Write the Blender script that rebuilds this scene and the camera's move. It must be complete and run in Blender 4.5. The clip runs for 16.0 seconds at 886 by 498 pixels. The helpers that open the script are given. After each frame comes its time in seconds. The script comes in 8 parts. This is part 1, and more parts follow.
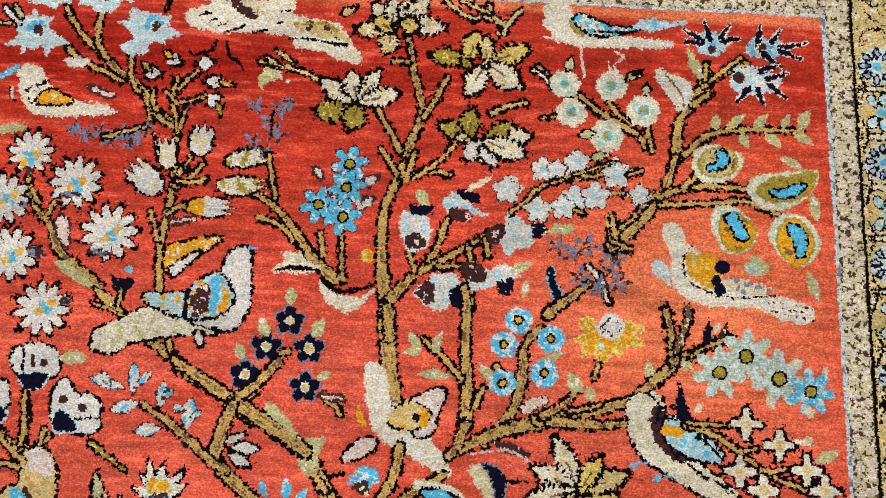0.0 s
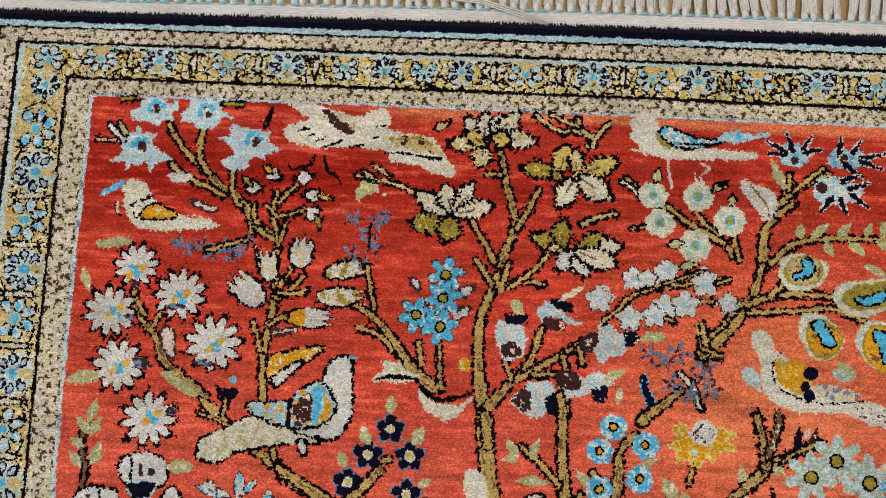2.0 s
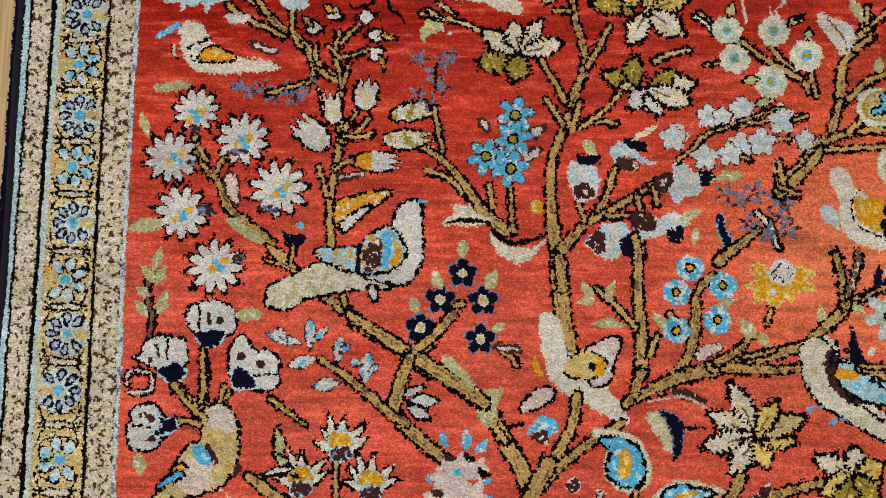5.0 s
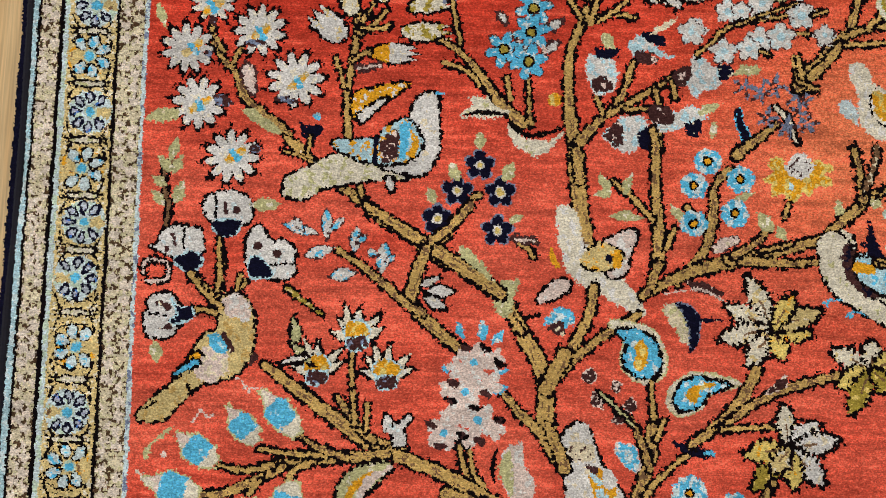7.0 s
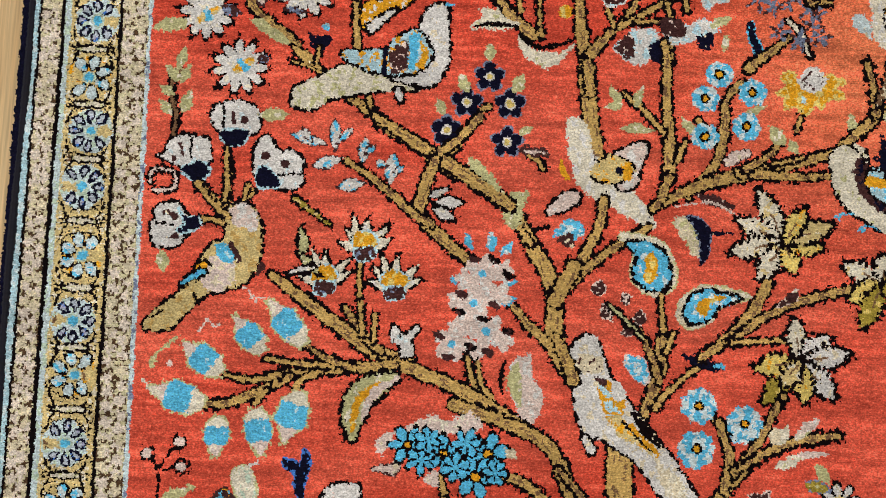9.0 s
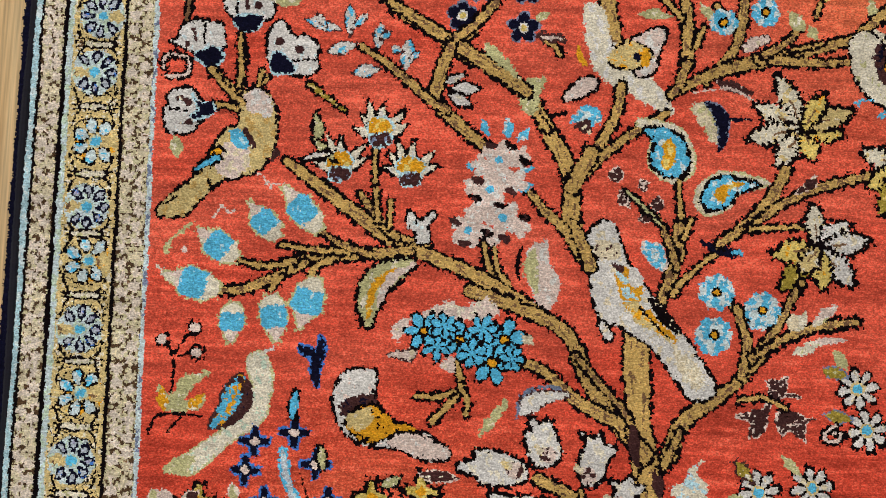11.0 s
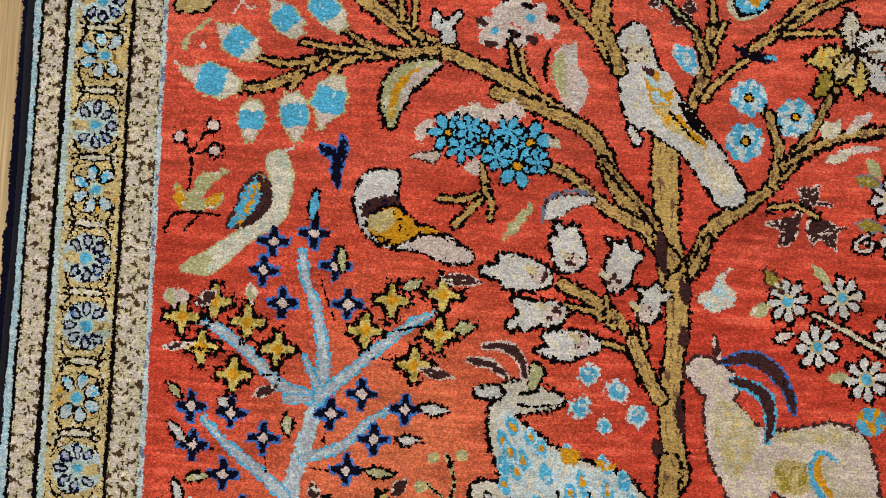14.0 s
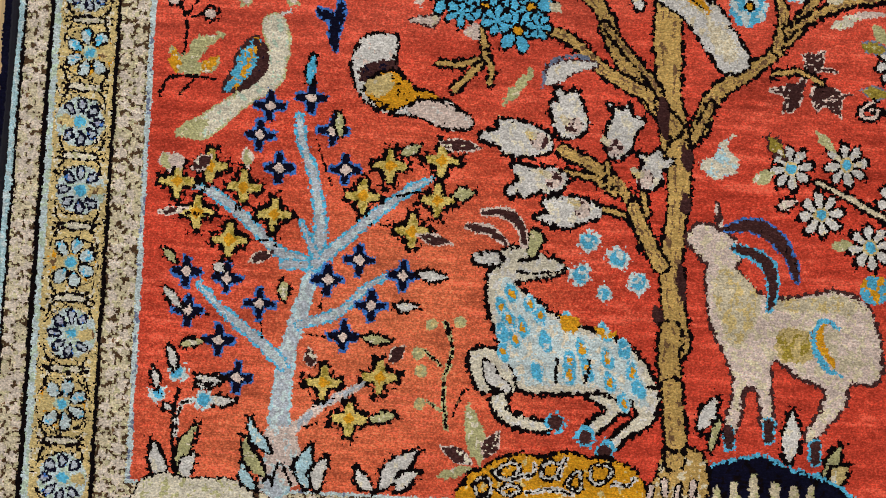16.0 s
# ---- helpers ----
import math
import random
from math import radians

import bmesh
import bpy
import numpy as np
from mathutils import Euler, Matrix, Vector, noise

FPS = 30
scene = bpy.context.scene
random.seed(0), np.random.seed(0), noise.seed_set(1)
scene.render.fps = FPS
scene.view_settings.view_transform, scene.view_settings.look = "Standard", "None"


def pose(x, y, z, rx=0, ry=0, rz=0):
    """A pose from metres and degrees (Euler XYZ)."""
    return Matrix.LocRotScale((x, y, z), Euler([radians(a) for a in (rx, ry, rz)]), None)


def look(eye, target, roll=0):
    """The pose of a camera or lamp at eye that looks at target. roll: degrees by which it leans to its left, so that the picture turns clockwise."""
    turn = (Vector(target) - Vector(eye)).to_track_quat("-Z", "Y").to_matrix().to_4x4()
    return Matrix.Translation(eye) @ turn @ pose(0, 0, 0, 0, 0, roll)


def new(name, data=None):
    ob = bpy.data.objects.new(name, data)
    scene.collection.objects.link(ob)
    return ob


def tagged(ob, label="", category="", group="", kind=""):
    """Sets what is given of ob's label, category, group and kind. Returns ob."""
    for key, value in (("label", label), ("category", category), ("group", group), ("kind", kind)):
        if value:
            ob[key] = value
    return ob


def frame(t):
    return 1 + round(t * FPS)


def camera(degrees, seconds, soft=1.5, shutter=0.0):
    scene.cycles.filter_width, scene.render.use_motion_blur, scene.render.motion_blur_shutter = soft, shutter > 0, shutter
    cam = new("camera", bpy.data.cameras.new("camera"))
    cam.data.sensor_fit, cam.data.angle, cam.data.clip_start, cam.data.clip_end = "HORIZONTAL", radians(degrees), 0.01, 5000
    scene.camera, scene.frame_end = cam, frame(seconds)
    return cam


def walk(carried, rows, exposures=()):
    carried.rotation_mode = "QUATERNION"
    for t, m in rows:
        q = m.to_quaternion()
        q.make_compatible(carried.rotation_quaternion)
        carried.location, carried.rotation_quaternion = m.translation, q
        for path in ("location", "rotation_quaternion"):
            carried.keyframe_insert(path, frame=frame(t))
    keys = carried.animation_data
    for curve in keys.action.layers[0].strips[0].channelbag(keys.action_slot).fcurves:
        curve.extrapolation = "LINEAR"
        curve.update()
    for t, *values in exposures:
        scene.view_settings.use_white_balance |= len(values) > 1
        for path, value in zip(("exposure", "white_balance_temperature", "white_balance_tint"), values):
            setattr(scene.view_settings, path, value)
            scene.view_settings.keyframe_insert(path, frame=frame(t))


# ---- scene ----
cam = camera(32.5, 16.0, soft=1.0)
PATH = [
    (0, (0.253, -0.301, 0.775), (0.251, 0.112, -1.182), 2.5),
    (0.5, (0.247, -0.285, 0.785), (0.237, 0.173, -1.162), 1.4),
    (1, (0.241, -0.273, 0.797), (0.226, 0.213, -1.143), 0.7),
    (1.5, (0.231, -0.278, 0.799), (0.21, 0.222, -1.137), 0.1),
    (2, (0.205, -0.285, 0.802), (0.19, 0.211, -1.136), 0.7),
    (2.5, (0.181, -0.28, 0.8), (0.168, 0.174, -1.148), 0.4),
    (3, (0.172, -0.277, 0.791), (0.161, 0.144, -1.164), 0.1),
    (3.5, (0.168, -0.28, 0.786), (0.16, 0.118, -1.174), 0.1),
    (4, (0.166, -0.283, 0.783), (0.168, 0.088, -1.183), 1.5),
    (6.5, (0.154, -0.334, 0.771), (0.166, -0.02, -1.204), 4.3),
    (7, (0.154, -0.343, 0.769), (0.163, -0.036, -1.208), 3.6),
    (7.5, (0.155, -0.347, 0.766), (0.169, -0.052, -1.212), 4.8),
    (8, (0.151, -0.358, 0.763), (0.165, -0.061, -1.214), 4.8),
    (8.5, (0.155, -0.372, 0.76), (0.156, -0.069, -1.217), 2.5),
    (11, (0.147, -0.418, 0.747), (0.152, -0.176, -1.239), 3.5),
    (11.5, (0.147, -0.428, 0.744), (0.152, -0.198, -1.243), 3.6),
    (12, (0.144, -0.436, 0.739), (0.152, -0.226, -1.25), 4.7),
    (12.5, (0.144, -0.452, 0.734), (0.15, -0.244, -1.256), 4.3),
    (13, (0.14, -0.464, 0.729), (0.15, -0.269, -1.261), 5.7),
    (13.5, (0.141, -0.475, 0.726), (0.146, -0.292, -1.266), 4.4),
    (14, (0.137, -0.485, 0.722), (0.15, -0.317, -1.271), 7.6),
    (14.5, (0.13, -0.499, 0.719), (0.154, -0.338, -1.275), 11.4),
    (15, (0.133, -0.511, 0.716), (0.145, -0.359, -1.279), 8.0),
    (15.5, (0.138, -0.524, 0.712), (0.148, -0.373, -1.282), 6.9),
    (16, (0.142, -0.533, 0.709), (0.153, -0.405, -1.287), 8.3),
]
EXPOSURES = [(0.0, -0.5), (0.5, -0.76), (1.0, -0.86), (2.0, -0.82), (3.5, -0.86), (7.0, -0.72), (8.5, -0.68), (11.5, -0.78), (14.0, -0.84), (16.0, -0.86)]
walk(cam, [(t, look(e, a, r)) for t, e, a, r in PATH], EXPOSURES)

# ---- light: the sky and two added area lamps, side and overhead ----
world = bpy.data.worlds.new("sky")
scene.world = world
world.use_nodes = True
wt = world.node_tree
sky = wt.nodes.new("ShaderNodeTexSky")
sky.sky_type, sky.sun_disc = "NISHITA", False
sky.sun_elevation, sky.sun_rotation = radians(40), radians(90)
wt.nodes["Background"].inputs[1].default_value = 0.1
wt.links.new(sky.outputs[0], wt.nodes["Background"].inputs[0])


def area_lamp(name, eye, target, sx, sy, watts, colour):
    la = bpy.data.lights.new(name, "AREA")
    la.shape, la.size, la.size_y, la.energy, la.color = "RECTANGLE", sx, sy, watts, colour
    ob = new(name, la)
    ob.matrix_world = look(eye, target)
    return ob


# both lamps are added to brighten the rug; no fitting or window is known
area_lamp("added_side_lamp", (-1.93, -0.3, 1.45), (0.2, -0.3, 0.6), 1.9, 1.5, 50, (0.97, 0.985, 1.0))
area_lamp("added_overhead_lamp", (0.65, -0.1, 2.39), (0.65, -0.1, 0), 1.2, 1.2, 32, (1.0, 0.98, 0.95))


# ---- materials ----
def srgb(r, g, b):
    return tuple((c / 255 / 12.92) if c <= 10 else ((c / 255 + 0.055) / 1.055) ** 2.4 for c in (r, g, b))


class Nodes:
    """A small hand for wiring a node material."""

    def __init__(self, name, rough=0.6):
        self.mat = bpy.data.materials.new(name)
        self.mat.use_nodes = True
        self.t = self.mat.node_tree
        self.b = self.t.nodes["Principled BSDF"]
        self.b.inputs["Roughness"].default_value = rough

    def node(self, kind, **values):
        n = self.t.nodes.new(kind)
        for key, value in values.items():
            n.inputs[key].default_value = value
        return n

    def link(self, a, b):
        self.t.links.new(a, b)

    def coords(self, scale):
        tc = self.node("ShaderNodeTexCoord")
        mp = self.node("ShaderNodeMapping", Scale=scale)
        self.link(tc.outputs["Object"], mp.inputs["Vector"])
        return mp.outputs["Vector"]

    def noise(self, scale, size=1.0, detail=3.0):
        n = self.node("ShaderNodeTexNoise", Scale=size, Detail=detail)
        self.link(self.coords(scale), n.inputs["Vector"])
        return n.outputs["Fac"]

    def span(self, fac, low, high, f0=0.0, f1=1.0):
        n = self.node("ShaderNodeMapRange")
        for i, v in enumerate((f0, f1, low, high)):
            n.inputs[i + 1].default_value = v
        self.link(fac, n.inputs[0])
        return n.outputs[0]

    def times(self, a, b):
        n = self.node("ShaderNodeVectorMath")
        n.operation = "SCALE"
        self.link(a, n.inputs[0])
        self.link(b, n.inputs["Scale"])
        return n.outputs[0]

    def mixed(self, fac, a, b):
        n = self.node("ShaderNodeMix")
        n.data_type = "RGBA"
        self.link(fac, n.inputs[0])
        for sock, v in ((n.inputs[6], a), (n.inputs[7], b)):
            if isinstance(v, tuple):
                sock.default_value = (*v, 1)
            else:
                self.link(v, sock)
        return n.outputs[2]

    def bump(self, height, strength, distance):
        n = self.node("ShaderNodeBump", Strength=strength, Distance=distance)
        self.link(height, n.inputs["Height"])
        self.link(n.outputs[0], self.b.inputs["Normal"])


def pile_material():
    """Silk pile: the dye of each knot, its twist, the drift of the dye bath along the wefts, painted glints, fibre
    relief.
    """
    m = Nodes("silk_pile", 0.62)
    at = m.node("ShaderNodeAttribute")
    at.attribute_name = "dye"
    c = m.times(at.outputs["Color"], m.span(m.noise((1000, 1300, 0), 1.0, 3), 0.62, 1.38, 0.3, 0.7))
    c = m.times(c, m.span(m.noise((26, 190, 1), 1.0, 6), 0.86, 1.13, 0.28, 0.72))
    c = m.times(c, m.span(m.noise((22, 40, 1), 1.0, 3), 0.84, 1.16, 0.3, 0.7))
    c = m.times(c, m.span(m.noise((170, 460, 2), 1.0, 3), 0.84, 1.16, 0.32, 0.68))
    # silk sparkle painted into the colour: specks screened brighter
    glints = m.span(m.noise((560, 1250, 3), 1.0, 2), 0.0, 0.95, 0.5, 0.7)
    glint_mix = m.node("ShaderNodeMix")
    glint_mix.data_type, glint_mix.blend_type = "RGBA", "SCREEN"
    m.link(glints, glint_mix.inputs[0])
    m.link(c, glint_mix.inputs[6])
    m.link(c, glint_mix.inputs[7])
    c = glint_mix.outputs[2]
    m.link(c, m.b.inputs["Base Color"])
    m.bump(m.noise((900, 2600, 900), 1.0, 4), 0.6, 0.0006)
    m.b.inputs["Sheen Weight"].default_value = 0.0
    m.b.inputs["Sheen Roughness"].default_value = 0.4
    m.b.inputs["Specular IOR Level"].default_value = 0.04
    return m.mat


def yarn_material(name, colour, grain=(1400, 500, 1400), rough=0.7, swing=0.16):
    m = Nodes(name, rough)
    base = m.node("ShaderNodeRGB")
    base.outputs[0].default_value = (*colour, 1)
    c = m.times(base.outputs[0], m.span(m.noise(grain, 1.0, 3), 1 - swing, 1 + swing, 0.3, 0.7))
    c = m.times(c, m.span(m.noise((30, 30, 30), 1.0, 2), 0.88, 1.1, 0.3, 0.7))
    m.link(c, m.b.inputs["Base Color"])
    m.bump(m.noise(grain, 1.0, 3), 0.5, 0.0004)
    return m.mat


def oak_material():
    """Oiled oak, grain along y, each plank a little different."""
    m = Nodes("oak_plank", 0.42)
    info = m.node("ShaderNodeObjectInfo")
    tc = m.node("ShaderNodeTexCoord")
    add = m.node("ShaderNodeVectorMath")
    m.link(tc.outputs["Object"], add.inputs[0])
    m.link(info.outputs["Random"], add.inputs[1])
    mp = m.node("ShaderNodeMapping", Scale=(95, 5, 30))
    m.link(add.outputs[0], mp.inputs["Vector"])
    n = m.node("ShaderNodeTexNoise", Scale=1.0, Detail=6.0, Distortion=0.6)
    m.link(mp.outputs[0], n.inputs["Vector"])
    c = m.mixed(m.span(n.outputs["Fac"], 0, 1, 0.32, 0.68), srgb(190, 152, 100), srgb(232, 202, 152))
    fine = m.node("ShaderNodeTexNoise", Scale=1.0, Detail=3.0)
    mp2 = m.node("ShaderNodeMapping", Scale=(900, 22, 300))
    m.link(add.outputs[0], mp2.inputs["Vector"])
    m.link(mp2.outputs[0], fine.inputs["Vector"])
    c = m.times(c, m.span(fine.outputs["Fac"], 0.72, 1.15, 0.3, 0.65))
    c = m.times(c, m.span(info.outputs["Random"], 0.86, 1.1))
    m.link(c, m.b.inputs["Base Color"])
    m.bump(fine.outputs["Fac"], 0.25, 0.0005)
    return m.mat


def plaster_material(name, colour):
    m = Nodes(name, 0.85)
    c = m.mixed(m.noise((3, 3, 3), 1.0, 4), tuple(v * 0.94 for v in colour), colour)
    m.link(c, m.b.inputs["Base Color"])
    m.bump(m.noise((180, 180, 180), 1.0, 3), 0.15, 0.001)
    return m.mat


PILE = pile_material()
OAK = oak_material()
PLASTER = plaster_material("wall_plaster", (0.78, 0.76, 0.72))
COTTON = yarn_material("cotton_fringe", srgb(230, 229, 226))
KILIM = yarn_material("cotton_flatweave", srgb(228, 226, 224), (260, 1500, 400))
NAVY_WRAP = yarn_material("navy_selvedge_wool", srgb(12, 11, 26), (300, 1300, 600), 0.95, 0.3)
BLUE_THREAD = yarn_material("blue_stitching_thread", srgb(140, 205, 228))
JUTE = yarn_material("rug_backing", srgb(150, 120, 95))


def link_bm(name, bm, material):
    me = bpy.data.meshes.new(name)
    bm.to_mesh(me)
    bm.free()
    me.materials.append(material)
    return new(name, me)


def part(name, bm, material, parent, label=""):
    ob = link_bm(name, bm, material)
    ob.parent = parent
    return tagged(ob, label)


def block(bm, x0, x1, y0, y1, z0, z1, bevel=0.0):
    made = bmesh.ops.create_cube(bm, size=1)["verts"]
    for v in made:
        v.co = Vector((x0 if v.co.x < 0 else x1, y0 if v.co.y < 0 else y1, z0 if v.co.z < 0 else z1))
    if bevel:
        edges = list({e for v in made for e in v.link_edges})
        bmesh.ops.bevel(bm, geom=edges, offset=bevel, segments=1, affect="EDGES")
    return bm


# ---- the room: unseen walls and ceiling, added to close the space ----
FLOOR_Z = -0.0045
room = {
    "wall_west_low": (-2.1, -2.0, -2.5, 2.3, FLOOR_Z, 0.65), "wall_west_top": (-2.1, -2.0, -2.5, 2.3, 2.25, 2.45),
    "wall_west_side_1": (-2.1, -2.0, -2.5, -1.3, 0.65, 2.25), "wall_west_side_2": (-2.1, -2.0, 0.7, 2.3, 0.65, 2.25),
    "wall_east": (2.4, 2.5, -2.5, 2.3, FLOOR_Z, 2.45), "wall_north": (-2.0, 2.4, 2.2, 2.3, FLOOR_Z, 2.45),
    "wall_south": (-2.0, 2.4, -2.5, -2.4, FLOOR_Z, 2.45),
}
for name, dims in room.items():
    tagged(link_bm(name, block(bmesh.new(), *dims), PLASTER), "plain off-white plastered room wall", "wall", kind="structure")
tagged(link_bm("ceiling", block(bmesh.new(), -2.1, 2.5, -2.5, 2.3, 2.45, 2.55), PLASTER), "plain off-white plastered ceiling", "ceiling", kind="structure")
floor = tagged(link_bm("floor", block(bmesh.new(), -2.1, 2.5, -2.5, 2.3, -0.03, FLOOR_Z - 0.012), JUTE),
               "oiled light oak plank floor under the rug", "floor", kind="structure")

# ---- the rug: a grid of knots, dyed motif by motif (millimetres) ----
KNOT = 0.62
X0, X1, Y0, Y1 = -68.0, 540.0, -662.0, 60.0
NX, NY = int((X1 - X0) / KNOT), int((Y1 - Y0) / KNOT)
rng = np.random.default_rng(7)


def drift(x, y, size, seed):
    """Smooth noise in -1..1 from a few crossing waves."""
    r = np.random.default_rng(seed)
    out = 0
    for _ in range(7):
        a, f, ph = r.uniform(0, 6.28), r.uniform(0.6, 1.7) / size, r.uniform(0, 6.28)
        out = out + np.sin((x * np.cos(a) + y * np.sin(a)) * f * 6.28 + ph)
    return out / 4.0


GX, GY = np.meshgrid(X0 + (np.arange(NX) + 0.5) * KNOT, Y0 + (np.arange(NY) + 0.5) * KNOT)
ROUGH = rng.uniform(-1, 1, (NY, NX))
SX = GX + rng.uniform(-0.25, 0.25, (NY, NX)) + 0.45 * drift(GX, GY, 9, 1)
SY = GY + rng.uniform(-0.25, 0.25, (NY, NX)) + 0.45 * drift(GX, GY, 9, 2)
TOOTH = np.kron(rng.uniform(-1, 1, (NY // 2 + 2, NX // 2 + 2)), np.ones((2, 2)))
TOOTH = ((TOOTH[:-1, :-1] + TOOTH[1:, :-1] + TOOTH[:-1, 1:] + TOOTH[1:, 1:]) / 4)[:NY, :NX] * 1.25 + ROUGH * 0.12
PATCH = drift(SX, SY, 7, 3) * 0.7 + TOOTH * 0.6
ident = np.full((NY, NX), -1, np.int32)
dye = np.zeros((NY, NX, 3), np.float32)
deep = np.zeros((NY, NX), np.float32)
motifs = []

DYES = {
    "red": (203, 67, 49), "deep": (160, 34, 23), "salmon": (220, 97, 76), "orange": (240, 132, 90), "cream": (216, 209, 190),
    "white": (208, 206, 204), "pink": (214, 194, 186), "sage": (180, 178, 130), "tan": (190, 156, 92), "gold": (216, 152, 34),
    "sky": (84, 178, 222), "pale": (168, 204, 218), "navy": (11, 11, 32), "dark": (10, 4, 6), "brown": (64, 38, 38),
    "olive": (156, 138, 56), "yellow": (212, 188, 106), "beige": (208, 196, 168), "ochre": (206, 184, 126), "lilac": (150, 150, 180),
    "mint": (176, 196, 178), "blue": (60, 110, 190), "umber": (112, 84, 60), "steel": (110, 122, 150), "frost": (176, 186, 200), "bronze": (166, 128, 52), "ice": (192, 210, 216),
}
DYES = {k: np.array(srgb(*v), np.float32) for k, v in DYES.items()}


def window(x0, y0, x1, y1, pad=4.0):
    a, b = int((min(x0, x1) - pad - X0) / KNOT), int((max(x0, x1) + pad - X0) / KNOT) + 1
    c, d = int((min(y0, y1) - pad - Y0) / KNOT), int((max(y0, y1) + pad - Y0) / KNOT) + 1
    return slice(max(c, 0), min(d, NY)), slice(max(a, 0), min(b, NX))


def begin(name, label="", sub=False):
    """A new piece of the design; sub: it belongs to the last whole one."""
    motifs.append([name, label, None])
    if sub:
        motifs[-1][2] = max(i for i, m in enumerate(motifs[:-1]) if m[2] is None and i >= FIRST)


FIRST = 0


def lay(sl, sd, colour, edge=None, ew=1.5, flecks=None, share=0.0):
    """Dye the knots inside sd < 0, with an uneven outline, and flecks of a second dye."""
    me = len(motifs) - 1
    if edge:
        ring = (sd < ew * (1.02 + 1.1 * TOOTH[sl])) & (sd >= 0)
        dye[sl][ring] = DYES[edge]
        deep[sl][ring] = 1.0 if edge in ("dark", "navy", "brown") else 0.2
        ident[sl][ring] = me
    inside = sd < 0
    tone = np.ones(sd.shape)[..., None] * DYES[colour]
    if flecks:
        tone = np.where((PATCH[sl] > 1 - 2 * share)[..., None], DYES[flecks], tone)
    dye[sl][inside] = (tone * rng.uniform(0.93, 1.07))[inside]
    deep[sl][inside] = 0.6 if colour in ("dark", "navy") else 0.0
    ident[sl][inside] = me


def smooth_line(pts, steps=7):
    p = np.array(pts, float)
    if len(p) < 3:
        return p
    q = np.vstack([2 * p[0] - p[1], p, 2 * p[-1] - p[-2]])
    out = []
    for i in range(1, len(q) - 2):
        for s in np.linspace(0, 1, steps, endpoint=False):
            a, b, c, d = q[i - 1:i + 3]
            out.append(0.5 * (2 * b + (c - a) * s + (2 * a - 5 * b + 4 * c - d) * s * s + (3 * b - a - 3 * c + d) * s ** 3))
    out.append(p[-1])
    return np.array(out)


def stroke_sd(pts, steps=7):
    """Distance to a line of x, y, width, swelling and thinning as it goes."""
    line = smooth_line(pts, steps)
    w = line[:, 2].max() / 2
    sl = window(line[:, 0].min() - w, line[:, 1].min() - w, line[:, 0].max() + w, line[:, 1].max() + w)
    x, y = SX[sl], SY[sl]
    best = np.full(x.shape, 99.0)
    for (ax, ay, aw), (bx, by, bw) in zip(line[:-1], line[1:]):
        dx, dy = bx - ax, by - ay
        t = np.clip(((x - ax) * dx + (y - ay) * dy) / (dx * dx + dy * dy + 1e-6), 0, 1)
        best = np.minimum(best, np.hypot(x - ax - t * dx, y - ay - t * dy) - (aw + t * (bw - aw)) / 2)
    return sl, best + 0.5 * TOOTH[sl]


def pairs(xy, w):
    n = len(xy) // 2
    if isinstance(w, (int, float)):
        w = (w, w)
    ws = np.interp(np.linspace(0, 1, n), np.linspace(0, 1, len(w)), w)
    return [(xy[2 * i], xy[2 * i + 1], ws[i]) for i in range(n)]


def branch(*xy, w=3, col="tan", edge="dark", name="branch", label="", sub=False, flecks="umber", share=0.1, ew=1.5):
    begin(name, label, sub)
    sl, sd = stroke_sd(pairs(xy, w))
    lay(sl, sd, col, edge, ew, flecks, share)
    wide = max(w) if isinstance(w, tuple) else w
    if wide > 3.2 and col == "tan":
        # dark broken strands along the bark
        lay(sl, np.where((sd < -0.4) & (np.abs(sd + 0.24 * wide) < 0.42) & (PATCH[sl] > 0.05), -1.0, 1.0), "umber")


def shape(*xy, w=6, col="cream", edge="dark", label="", sub=False, name="figure_shape", flecks="beige", share=0.12, ew=1.4):
    begin(name if not sub else (name if name != "figure_shape" else "colour_patch"), label, sub)
    sl, sd = stroke_sd(pairs(xy, w))
    lay(sl, sd, col, edge, ew, flecks, share)


def leaf(x0, y0, x1, y1, w=4, col="sage", edge=None, bend=0.0, vein=None, sub=False, label="", name="leaf", flecks="cream", share=0.2, saw=0.0, ew=1.4):
    begin(name, label, sub)
    L = math.hypot(x1 - x0, y1 - y0)
    sl = window(x0, y0, x1, y1, w + abs(bend) + 2)
    ux, uy = (x1 - x0) / L, (y1 - y0) / L
    s = ((SX[sl] - x0) * ux + (SY[sl] - y0) * uy) / L
    t = -(SX[sl] - x0) * uy + (SY[sl] - y0) * ux
    c = np.clip(s, 0, 1)
    half = 0.5 * w * np.sin(np.pi * c ** 0.85) ** 1.05
    if saw:
        half = half * (1 - saw * ((s * L / 3.2) % 1.0))
    sd = np.maximum(np.abs(t - bend * np.sin(np.pi * c)) - half, np.maximum(-s, s - 1) * L) + 0.5 * TOOTH[sl]
    lay(sl, sd, col, edge, ew, flecks, share)
    if vein:
        lay(sl, np.maximum(np.abs(t - bend * np.sin(np.pi * c)) - 0.5, np.maximum(0.12 - s, s - 0.8) * L), vein)


